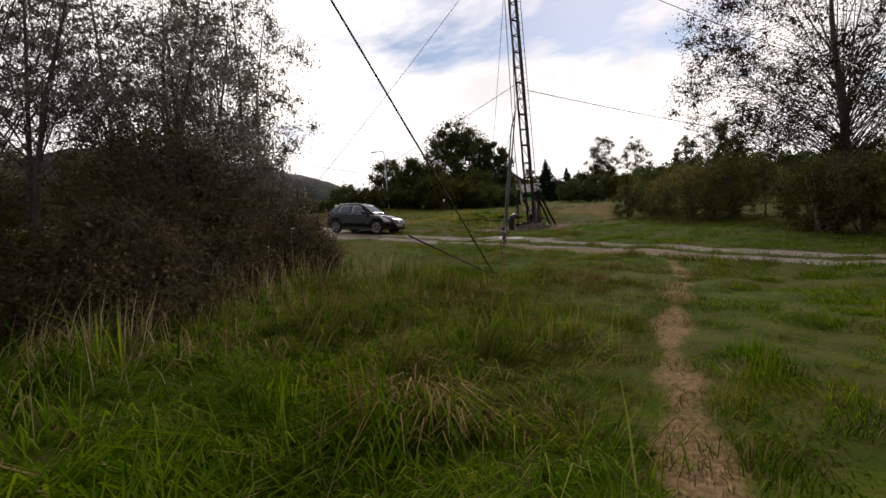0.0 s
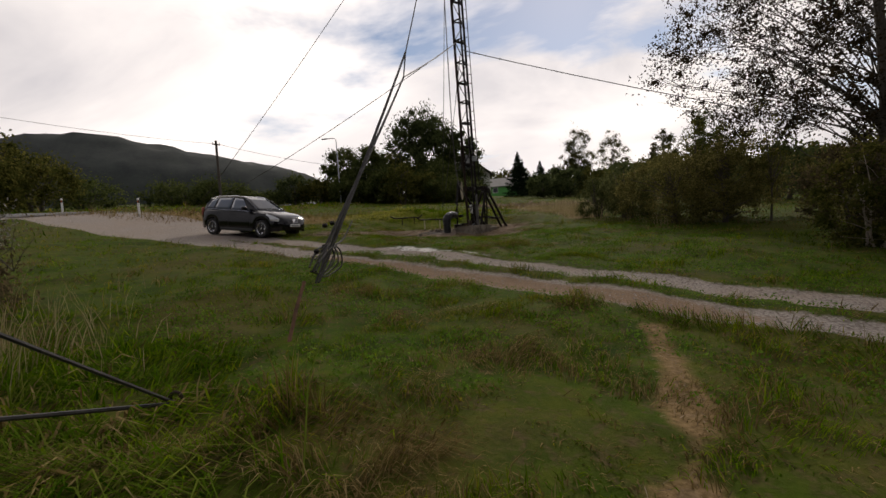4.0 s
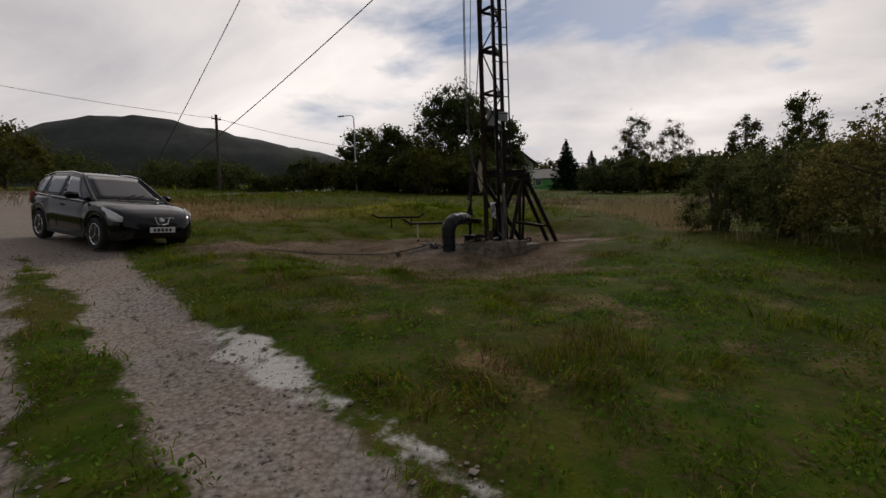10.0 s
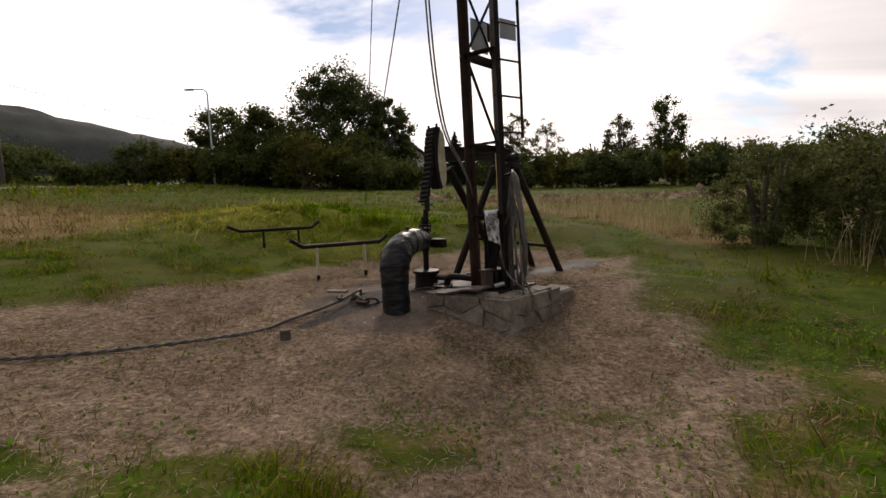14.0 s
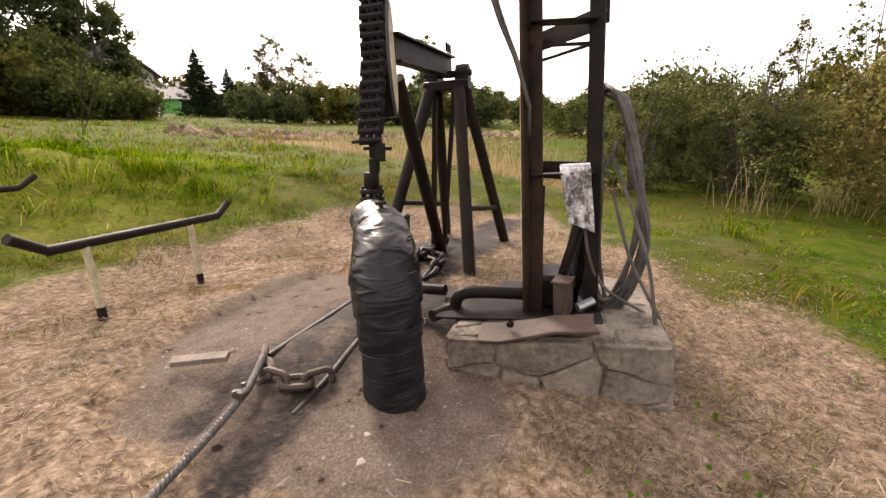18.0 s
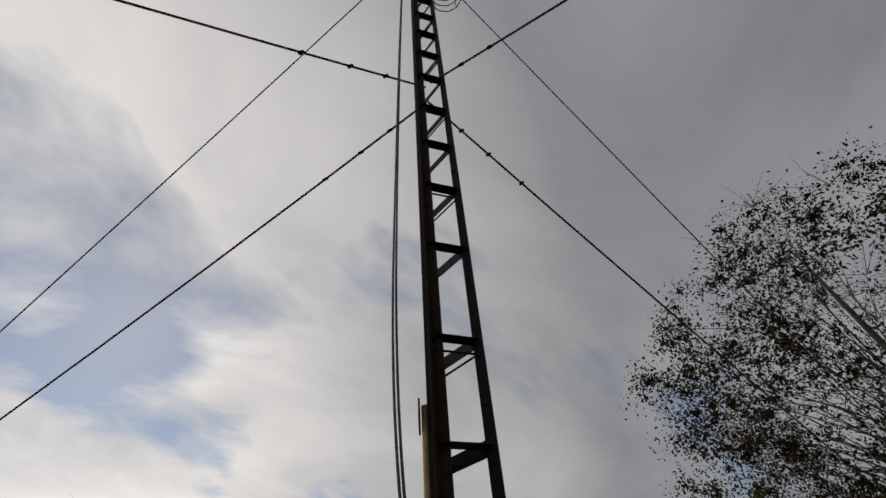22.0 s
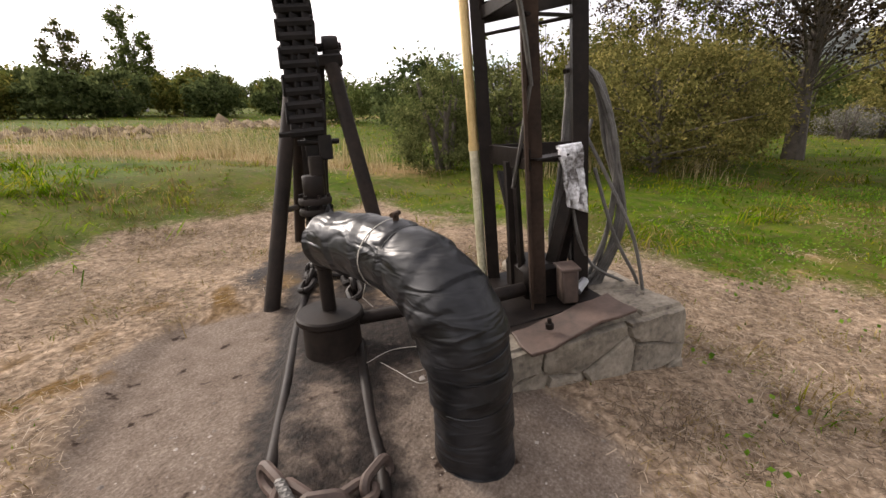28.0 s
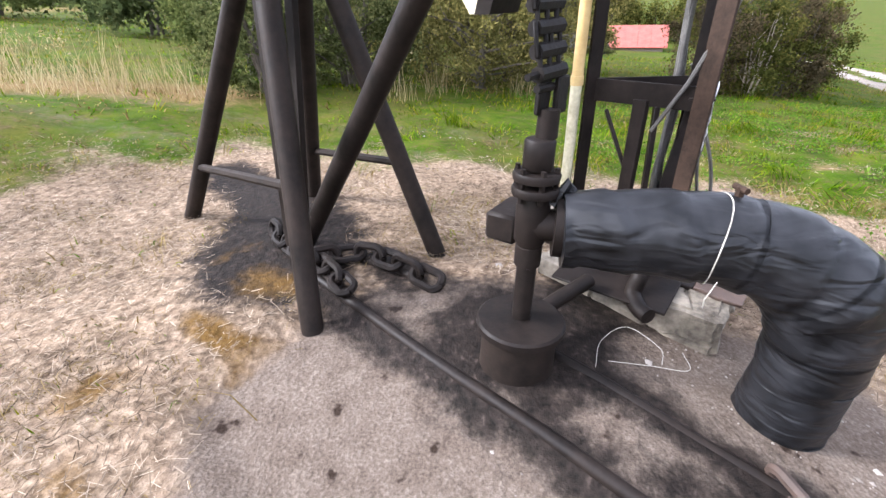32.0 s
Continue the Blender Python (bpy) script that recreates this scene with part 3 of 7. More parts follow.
def covers(x, y):
    """How much of each ground cover lies at a place, 0 to 1."""
    lx, ly = to_lane(x, y)
    x, y = x / K, y / K
    d, along = to_line(lx, ly, TRACK)
    a = np.abs(d)
    half = np.interp(along, [0, 8.5, 9.5, 10.5, 12, 13], [1.1, 1.1, 1.2, 1.7, 3.2, 4.2])
    median = smooth01((np.interp(along, [0, 9.2, 10.2, 13], [0.26, 0.28, 0.0, -0.5]) - a + 0.12 * wobble(lx + 1, ly, 4.7)) / 0.45 + 0.5) * (along < 10.2)
    gravel = smooth01((half - a + 0.05 * wobble(lx, ly, 4.1)) / 0.5 + 0.5) * (1 - median)
    loam = 0.85 * gravel * smooth01((d - 0.15) / 0.4) * smooth01((along - 4.3) / 1.0) * smooth01((9.6 - along) / 1.5)
    pad = in_poly(x, y, WELLPAD)
    straw = smooth01((pad + 0.22 * wobble(x, y, 4.3)) / 1.1 + 0.6)
    green_gap = smooth01((wobble(x, y, 3.1) + 0.25) * 2) * smooth01((20.6 - y) / 0.9)
    straw = straw * (1 - 0.9 * green_gap)
    near = smooth01((6 - np.hypot(x - 3.2, y - 18.2)) / 4)
    hay = near * smooth01(0.45 * wobble(x + 3, y, 3.4) + 0.4 * wobble(y, x + 1, 6.3) + 0.25 * wobble(x, y + 2, 13.0) + 0.25)
    straw = np.maximum(straw, 0.45 * hay * smooth01((a - 1.6) / 0.8) * smooth01((y - 15.3) / 1.5))
    fp, fal = to_line(lx, ly, FOOTPATH)
    fw = 0.17 + 0.06 * np.sin(fal * 5.0) - 0.10 * smooth01((np.sin(fal * 3.1 + 0.6) - 0.55) * 4)
    trodden = smooth01((fw - np.abs(fp)) / 0.3 + 0.5)
    straw = np.maximum(straw, 0.38 * trodden)
    # flattened dry tufts beside the path
    straw = np.maximum(straw, 0.30 * smooth01((wobble(lx, ly + 4, 2.3) - 0.35) * 2) * smooth01((11 - ly) / 2) * smooth01((5.2 - lx) / 1.5))
    slab = in_poly(x, y, SLAB)
    earth = smooth01(slab / 0.5 + 0.6)
    tracks = np.minimum(np.abs(to_line(lx, ly, np.array([(5.6, 21.5), (7.0, 24.5), (8.0, 28.5), (8.2, 34.0)]))[0]), 9)
    earth = np.maximum(earth, 0.42 * smooth01((0.35 - np.abs(tracks - 0.55)) / 0.3 + 0.4) * (ly > 23))
    # oil: round the drum and the pump's feet, and along the two sunken bars
    oil = 1.35 * np.exp(-(((x - 4.4) / 0.66) ** 2 + ((y - 23.5) / 0.42) ** 2))
    oil = np.maximum(oil, 1.25 * np.exp(-(((x - 3.44) / 0.38) ** 2 + ((y - 22.5) / 0.36) ** 2)))
    pd, pa = to_line(x, y, np.array([(4.02, 23.30), (3.4, 22.81), (2.70, 22.245), (2.42, 22.0)]))
    oil = np.maximum(oil, np.interp(pa, [0, 0.6, 1.2, 2.2], [1.2, 1.15, 1.05, 0.95]) * smooth01((np.where(pd > 0, 0.06, 0.10) - np.abs(pd)) / 0.34 + 0.5))
    qd, _ = to_line(x, y, np.array([(3.42, 22.46), (3.02, 22.13), (2.7, 21.86), (2.35, 21.56)]))
    oil = np.maximum(oil, 0.95 * smooth01((0.08 - np.abs(qd)) / 0.22 + 0.5))
    strip = smooth01((0.24 - np.abs(to_line(x, y, np.array([(4.0, 23.0), (3.5, 22.6), (2.75, 21.98)]))[0])) / 0.2 + 0.5)
    oil = np.maximum(oil, (0.5 + 0.36 * wobble(x, y, 8.0)) * strip)
    oil = np.maximum(oil, 0.85 * np.exp(-(((x - 3.62) / 0.3) ** 2 + ((y - 22.2) / 0.3) ** 2)))
    oil = np.maximum(oil, 0.8 * np.exp(-(((x - 3.95) / 0.26) ** 2 + ((y - 21.85) / 0.22) ** 2)))
    sd, sa = to_line(x, y, np.array([(4.1, 23.3), (4.5, 23.58), (5.0, 23.75), (5.55, 24.1)]))
    oil = np.maximum(oil, 0.95 * smooth01((0.22 - np.abs(sd)) / 0.45 + 0.5))
    md, ma = to_line(x, y, np.array([(4.05, 23.5), (3.5, 23.72), (2.9, 23.7), (2.5, 23.3)]))
    ochre = 0.85 * smooth01((0.42 - np.abs(md)) / 0.4 + 0.3) * smooth01((0.45 * wobble(x, y, 7.3) + 0.45 * wobble(y, x + 2, 13.0) + 0.12) * 1.8)
    ochre = np.maximum(ochre, 0.8 * np.exp(-(((x - 3.98) / 0.22) ** 2 + ((y - 23.5) / 0.16) ** 2)))
    chd, cha = to_line(lx, ly, np.array([(-0.2, 17.3), (1.0, 16.75), (2.25, 16.15), (3.2, 15.6), (3.8, 15.2), (4.5, 14.85), (5.3, 14.4)]))
    cw = np.interp(cha, [0, 1, 1.6, 2.4, 3.4, 4, 6], [0.05, 0.05, 0.14, 0.27, 0.2, 0.16, 0.13])
    chalk = smooth01((cw - np.abs(chd)) / 0.2 + 0.45) * np.interp(cha, [0, 1, 1.6, 2.4, 3.1, 4, 6], [0.5, 0.6, 0.74, 1.0, 0.92, 0.72, 0.66]) * (0.84 + 0.24 * wobble(lx, ly, 6.0))
    reed = np.maximum(smooth01((1.0 - np.abs(to_line(lx, ly, np.array([(6.5, 39.5), (9.0, 34.0), (9.6, 29.5), (9.4, 27.5)]))[0]) / 2.2)) * 0.85,
                      0.78 * smooth01((ly - 24.5) / 3) * smooth01((38 - ly) / 8) * smooth01((-1.5 - lx) / 4) * smooth01((lx + 24) / 5))
    ploughed = smooth01((1.0 - np.abs(ly - 44 - 0.05 * lx) / 5.0)) * smooth01((lx - 4) / 4) * 0.55
    reed = np.maximum.reduce([reed, ploughed, 0.9 * trodden, 0.7 * hay * smooth01((a - 1.6) / 0.8)])
    lush = 0.9 * np.exp(-(((lx - 0.4) / 4.2) ** 2 + ((ly - 31.0) / 4.4) ** 2))
    return dict(gravel=gravel, straw=straw, earth=earth, oil=oil, ochre=ochre, chalk=chalk, reed=reed, lush=lush, loam=loam)


def steps(lo, hi, fine_lo, fine_hi, fine, pads=()):
    """Grid lines: fine in the middle, ever wider outwards."""
    out = list(np.arange(fine_lo, fine_hi, fine))
    for a, b, s in pads:
        out = [v for v in out if not a <= v < b] + list(np.arange(a, b, s))
    s, v = fine, fine_hi
    while v < hi:
        out.append(v); s = min(s * 1.07, 150); v += s
    out.append(hi)
    s, v = fine, fine_lo
    while v > lo:
        s = min(s * 1.07, 150); v -= s; out.append(max(v, lo))
    return np.array(sorted(set(np.round(out, 4))))


def build_ground():
    xs = steps(-3000, 3000, -6.0, 15.0, 0.17, [(1.6, 8.2, 0.085)])
    ys = steps(-600, 3500, 1.0, 37.0, 0.17, [(25.6, 33.6, 0.085)])
    X, Y = np.meshgrid(xs, ys)
    x, y = X.ravel(), Y.ravel()
    z = gz(x, y)
    c = covers(x, y)
    bumps = np.array([noise.noise((a * 1.7, b * 1.7, 0.0)) for a, b in zip(x, y)]) * 0.035
    z = z + bumps * (1 - c["gravel"]) * (1 - 0.7 * c["earth"]) - 0.05 * c["gravel"]
    # the packed earth steps down along the buried pipes
    pd, pa = to_line(x / K, y / K, np.array([(4.0, 23.3), (3.3, 22.77), (2.65, 22.2), (2.1, 21.55)]))
    z = z - 0.06 * smooth01((pd * -1 + 0.02) / 0.06) * smooth01((0.7 + pd) / 0.1) * smooth01((c["earth"] - 0.2) * 3)
    nx, ny = len(xs), len(ys)
    i = (np.arange(ny - 1)[:, None] * nx + np.arange(nx - 1)).ravel()
    ob = mesh_np("ground", np.stack([x, y, z], 1), np.stack([i, i + 1, i + nx + 1, i + nx], 1), GROUND, smooth=True)
    for name, value in c.items():
        at = ob.data.attributes.new(name, "FLOAT", "POINT")
        at.data.foreach_set("value", value.astype(np.float32))
    return tagged(ob, "sloping green meadow with gravel track, dry straw and oily earth", "ground", kind="structure")


ground = build_ground()
settled.add(ground.name)

def build_road():
    """The asphalt road past the meadow."""

    bm = bmesh.new()
    rows = []
    pts = []
    for (ax, ay), (bx, by) in zip(ROADLINE, ROADLINE[1:]):
        for k in range(6):
            pts.append(Vector((ax + (bx - ax) * k / 6, ay + (by - ay) * k / 6)))
    for i in range(1, len(pts) - 1):
        d = (pts[i + 1] - pts[i - 1]).normalized()
        s = Vector((-d.y, d.x))
        rows.append([bm.verts.new((*(pts[i] + s * w), g(*(pts[i] + s * w)) + h)) for w, h in ((-3.0, 0.0), (-2.8, 0.09), (0, 0.13), (2.8, 0.09), (3.0, 0.0))])
    for a, b in zip(rows, rows[1:]):
        for k in range(4):
            bm.faces.new((a[k], a[k + 1], b[k + 1], b[k]))
    return tagged(part("road", bm, ASPHALT), "grey asphalt road along the edge of the meadow", "road", kind="structure")


build_road()


def build_hill(name, at, size, height, seed, label):
    """A wooded hill far off."""
    bm = bmesh.new()
    n, m = 56, 24
    rows = []
    for j in range(m + 1):
        row = []
        for i in range(n + 1):
            u, v = i / n * 2 - 1, j / m * 2 - 1
            h = max(0.0, 1 - abs(u) ** 2.1) * max(0.0, 1 - v * v)
            h *= 1 + 0.12 * noise.noise((u * 2.3 + seed, v * 2, 0)) + 0.05 * noise.noise((u * 9 + seed, v * 8, 3))
            row.append(bm.verts.new((u * size[0], v * size[1], h * height + (noise.noise((u * 60, v * 40, seed)) * 4 + 2) * min(1, h * 8))))
        rows.append(row)
    for a, b in zip(rows, rows[1:]):
        for k in range(n):
            bm.faces.new((a[k], a[k + 1], b[k + 1], b[k]))
    ob = part(name, bm, HILL)
    ob.matrix_world = pose(*at)
    return tagged(ob, label, "hill", kind="structure")


build_hill("wooded_hill", (-500, 545, 8, 0, 0, 40), (430, 150), 162, 1, "dark wooded hill beyond the road")
settle(WELLSITE)
build_hill("wooded_hill", (800, -230, -14, 0, 0, 100), (800, 200), 66, 4, "long blue-grey wooded ridge behind the trees")


def spline(pts, n):
    """Points along a smooth curve through pts (with radius as fourth number)."""
    P = np.array(pts, float)
    P = np.vstack([2 * P[0] - P[1], P, 2 * P[-1] - P[-2]])
    out = []
    m = len(P) - 3
    for k in range(n + 1):
        t = k / n * m
        i = min(int(t), m - 1)
        f = t - i
        a, b, c, d = P[i:i + 4]
        out.append(0.5 * ((2 * b) + (-a + c) * f + (2 * a - 5 * b + 4 * c - d) * f * f + (-a + 3 * b - 3 * c + d) * f ** 3))
    return np.array(out)


# ---- the lattice mast over the well ----
LEG_N, LEG_Y, LEG_R, RAIL = (3.787, 21.783), (4.085, 22.063), (4.013, 21.644), (4.24, 21.77)
MAST_TOP = 12.2


def v3(p, z):
    return Vector((p[0], p[1], z))


def build_mast():
    mast = thing("lattice_mast", "tall three-legged lattice mast of dark oily steel", "mast", (3.96, 21.83, 0.04))
    inv = Matrix.Translation((-3.96, -21.83, -0.04))

    def put(name, bm, mat, label=""):
        bm.transform(inv)
        return part(name, bm, mat, mast, label)

    for (p, w, turn) in ((LEG_N, 0.068, 20), (LEG_Y, 0.06, 200), (LEG_R, 0.062, 110)):
        put("leg", angle_iron(v3(p, 0.05), v3(p, MAST_TOP), w, 0.012, turn), RUST if p is LEG_N else STEEL)
    levels = [0.68, 1.28, 2.03, 2.64, 3.39, 4.06, 4.69, 5.34, 6.03, 6.66, 7.31, 7.98, 8.66, 9.32, 9.98, 10.64, 11.3, 11.85]
    faces = ((LEG_N, LEG_R), (LEG_N, LEG_Y), (LEG_Y, LEG_R))
    for k, z in enumerate(levels):
        for f, (a, b) in enumerate(faces):
            put("crossbar", flat_bar(v3(a, z), v3(b, z), 0.008, 0.085 if k % 2 == 0 or f != 1 else 0.05, 90 if f == 0 else 0), STEEL)
            # a thin tie rod hangs under every other bar
            if k % 2 and f != 1:
                put("tie_rod", bar([v3(a, z - 0.085), v3(b, z - 0.085)], 0.0075, 6), STEEL)
    for k, (z0, z1) in enumerate(zip(levels[1:], levels[2:])):
        a, b = (LEG_N, LEG_Y) if k % 2 else (LEG_Y, LEG_N)
        put("brace", bar([v3(a, z0), v3(b, z1)], 0.013, 6), STEEL)
        if k % 4 == 1:
            put("brace", bar([v3(b, z0), v3(a, z1)], 0.011, 6), STEEL)
    put("ladder_rail", bar([v3(RAIL, 1.32), v3(RAIL, 11.6)], 0.013), STEEL)
    z = 1.36
    while z < 11.5:
        out = v3(LEG_R, z) - (v3(RAIL, z) - v3(LEG_R, z)) * 0.12
        put("ladder_rung", bar([out, v3(RAIL, z)], 0.0085, 6), STEEL)
        z += 0.295
    # foot: short posts and props inside the triangle
    mid = [(LEG_N[i] + LEG_Y[i]) / 2 for i in (0, 1)]
    put("foot_post", flat_bar(v3(mid, 0.05), v3(mid, 0.66), 0.055, 0.03, 30), STEEL)
    put("foot_post", flat_bar((3.88, 21.86, 0.05), (3.90, 21.88, 0.64), 0.03, 0.02, 30), STEEL)
    put("foot_prop", flat_bar((3.92, 21.78, 0.06), v3(LEG_R, 0.62), 0.06, 0.02, 30), STEEL)
    put("foot_prop", flat_bar((3.85, 21.82, 0.06), (4.06, 22.0, 0.6), 0.045, 0.015, 30), STEEL)
    put("foot_prop", flat_bar((4.02, 21.74, 0.06), v3(LEG_R, 0.5), 0.04, 0.015, 80), STEEL)
    put("base_plate", box((0.62, 0.5, 0.02), (3.93, 21.84, 0.045), (0, 0, 43)), STEEL)
    put("gear_housing", box((0.24, 0.2, 0.16), (3.97, 21.83, 0.13), (0, 0, 40), 0.02), STEEL)
    # sheet metal panels on the side of the mast
    put("panel", box((0.22, 0.012, 0.27), (3.93, 21.93, 2.24), (0, 0, 42.7)), PANEL, "grey sheet metal panel")
    put("panel", box((0.17, 0.012, 0.16), (4.14, 21.715, 2.2), (0, 0, 29)), PANEL, "grey sheet metal panel")
    # head with pulley block
    head = box((0.46, 0.3, 0.16), (3.93, 21.86, MAST_TOP + 0.03), (0, 0, 43), 0.02)
    put("crown_block", head, STEEL)
    wheel = lathe([(0.03, -0.03), (0.15, -0.03), (0.13, 0), (0.15, 0.03), (0.03, 0.03)], 18)
    wheel.transform(pose(3.72, 21.86, MAST_TOP + 0.12, 90, 0, 40))
    put("pulley", wheel, STEEL)
    # wire cage round the ladder's upper end
    for k in range(5):
        zz = 11.0 + k * 0.34
        c = Vector((4.32, 21.72, zz))
        pts = [c + Vector((math.cos(a) * 0.42 + 0.28, math.sin(a) * 0.36, 0)) for a in np.linspace(-2.4, 2.4, 11)]
        put("cage_hoop", bar(pts, 0.011, 5), STEEL)
    for a in (-1.2, 0.0, 1.2):
        c = Vector((4.32 + math.cos(a) * 0.42 + 0.28, 21.72 + math.sin(a) * 0.36, 0))
        put("cage_strip", flat_bar(c + Vector((0, 0, 10.95)), c + Vector((0, 0, 12.42)), 0.03, 0.005), STEEL)
    return mast


build_mast()

yellow = thing("yellow_pole", "slim pole painted weathered yellow and white, clamped to the mast leg", "pole", (4.074, 22.132, 0.0))
part("upper_pole", bar([(0, 0, 0.72), (0, 0, 2.43)], 0.022, 12), YELLOW, yellow, "yellow painted upper half")
part("lower_pole", bar([(0, 0, 0.0), (0, 0, 0.72)], 0.0225, 12), CREAM, yellow, "flaking white lower half")
part("joint_ring", bar([(0, 0, 0.70), (0, 0, 0.735)], 0.026, 12), YELLOW, yellow)
part("clamp_plate", box((0.16, 0.012, 0.17), (-0.03, 0.02, 2.36), (0, 0, 42)), STEEL, yellow, "dark clamp plate")

# ---- guy wires ----
ANCHOR_NW, ANCHOR_N, ANCHOR_E = (-11.2, 28.2), (0.76, 36.4), (20.5, 17.9)


def cable(name, label, pts, r, group="", clamps=(), mat=None):
    e = thing(name, label, "cable", pts[-1], group)
    off = Vector(pts[-1])
    part("strand", bar([Vector(p) - off for p in pts], r, 6), mat or GUY, e)
    a, b = Vector(pts[0]), Vector(pts[1])
    for d in clamps:
        p = a + (b - a).normalized() * d - off
        part("wire_clamp", box((0.03, 0.045, 0.06), p, (20, 30, 10)), STEEL, e)
    return e


def sag(a, b, drop, n=10):
    a, b = Vector(a), Vector(b)
    return [a.lerp(b, k / n) - Vector((0, 0, drop * 4 * (k / n) * (1 - k / n))) for k in range(n + 1)]


def build_guys():
    gr = "guy wires of the mast"
    for at, lo, hi in ((ANCHOR_NW, 6.06, MAST_TOP), (ANCHOR_N, 5.7, MAST_TOP), (ANCHOR_E, 5.75, MAST_TOP)):
        ground_z = g(*at) - 0.05
        for z in (lo, hi):
            cable("guy_wire", "thin dark steel guy wire stretched from the mast to the ground", sag((3.95, 21.83, z), (at[0], at[1], ground_z), 0.25), 0.012, gr, (0.5, 0.9, 1.4))
    # towards the path: two wires join a doubled cable
    J, J2 = (3.60, 14.49, 2.38), (3.73, 14.18, 2.64)
    cable("guy_wire", "dark steel guy wire stretched from the mast towards the path", sag((3.95, 21.75, 6.05), J, 0.05), 0.011, gr, (0.5, 0.9))
    cable("guy_wire", "dark steel guy wire from the mast head towards the path", sag((3.95, 21.75, MAST_TOP), J2, 0.15), 0.011, gr)
    cable("guy_wire", "short wire link between two guy cables", [J2, J], 0.011, gr)
    for top_, low_ in ((J, (3.36, 11.16, -0.483)), (J2, (3.36, 11.20, -0.59))):
        for dx in (-0.014, 0.014):
            cable("anchor_cable", "twisted dark anchor cable tied to an iron stake", sag((top_[0] + dx * 0.4, top_[1], top_[2]), (low_[0] + dx, low_[1], low_[2]), 0.03), 0.011, gr)


build_guys()


def build_stake():
    x, y = 2.9, 8.45
    st = thing("anchor_stake", "rusty iron anchor stake with loops of dark cable in the grass", "stake", (x, y, g(x, y)))
    o = Vector((x, y, g(x, y)))
    eye = Vector((2.9, 9.0, -1.2)) - o
    part("stake_rod", bar([(0, 0, -0.1), eye * 0.55, eye], 0.022), RUSTROD, st, "rust-brown iron rod")
    def strand(name, pts, r=0.011):
        sp = spline([(*q, 1) for q in pts], 10 * len(pts))
        part(name, bar([Vector(q[:3]) - o - Vector((0.2, 0, -0.06)) for q in sp], r, 6), GUY, st)
    strand("loose_end", [(3.12, 9.12, -1.1), (3.14, 9.33, -0.91), (3.15, 9.56, -0.87), (3.16, 9.9, -0.85), (3.18, 10.18, -0.77), (3.2, 10.54, -0.52)], 0.012)
    for k in range(3):
        d = 0.035 * k
        strand("cable_loop", [(3.13 + d, 9.2, -0.98 - d), (3.16 + d, 9.62, -0.88), (3.16 + d, 9.8 + d, -0.94), (3.17 + d, 9.77 + d, -1.07 - d), (3.15, 9.52, -1.18 - d), (3.14, 9.35, -1.2), (3.12, 9.15, -1.15)], 0.010)
    strand("cable_loop", [(3.16, 9.72, -0.9), (3.14, 9.54, -1.0), (3.13, 9.46, -1.12), (3.15, 9.55, -1.17), (3.17, 9.8, -0.98), (3.17, 9.9, -0.86)], 0.010)
    for y_, z_ in ((9.3, -0.92), (9.62, -0.6), (9.55, -0.87), (9.88, -0.56)):
        part("tie_clamp", box((0.06, 0.05, 0.05), Vector((2.95, y_, z_ + 0.06)) - o, (40, 0, 10), 0.01), STEEL, st)
    # second anchor nearer the bushes, its cables run back over the meadow
    a = Vector((2.82, 7.0, g(2.82, 7.0) + 0.04))
    for d, label in ((Vector((-0.222, -0.769, 0.6)), "dark steel cable rising from a ground anchor over the meadow"), (Vector((-0.293, -0.922, 0.254)), "dark twisted cable rising low from a ground anchor")):
        cable("stay_cable", label, [a + d * s for s in ((46, 30, 15, 6, 0) if d.z > 0.4 else (3.2, 2.4, 1.6, 0.8, 0))], 0.014, "stay cables")
    an = thing("ground_anchor", "rusty iron ground anchor eye in trampled dry grass", "anchor", a)
    part("anchor_eye", bar([(math.cos(t) * 0.05, 0, 0.02 + math.sin(t) * 0.06) for t in np.linspace(0, 2 * math.pi, 13)], 0.014), RUST, an)
    part("anchor_shaft", bar([(0, 0.05, -0.15), (0, 0, 0.0)], 0.018), RUST, an)


settle(LANE)
build_stake()
settle(WELLSITE)

# ---- the pump jack ----
U, S = Vector((0.735, 0.678, 0)), Vector((0.678, -0.735, 0))
WELL = Vector((3.335, 22.533, 0))
SADDLE = Vector((4.345, 23.245, 1.262))


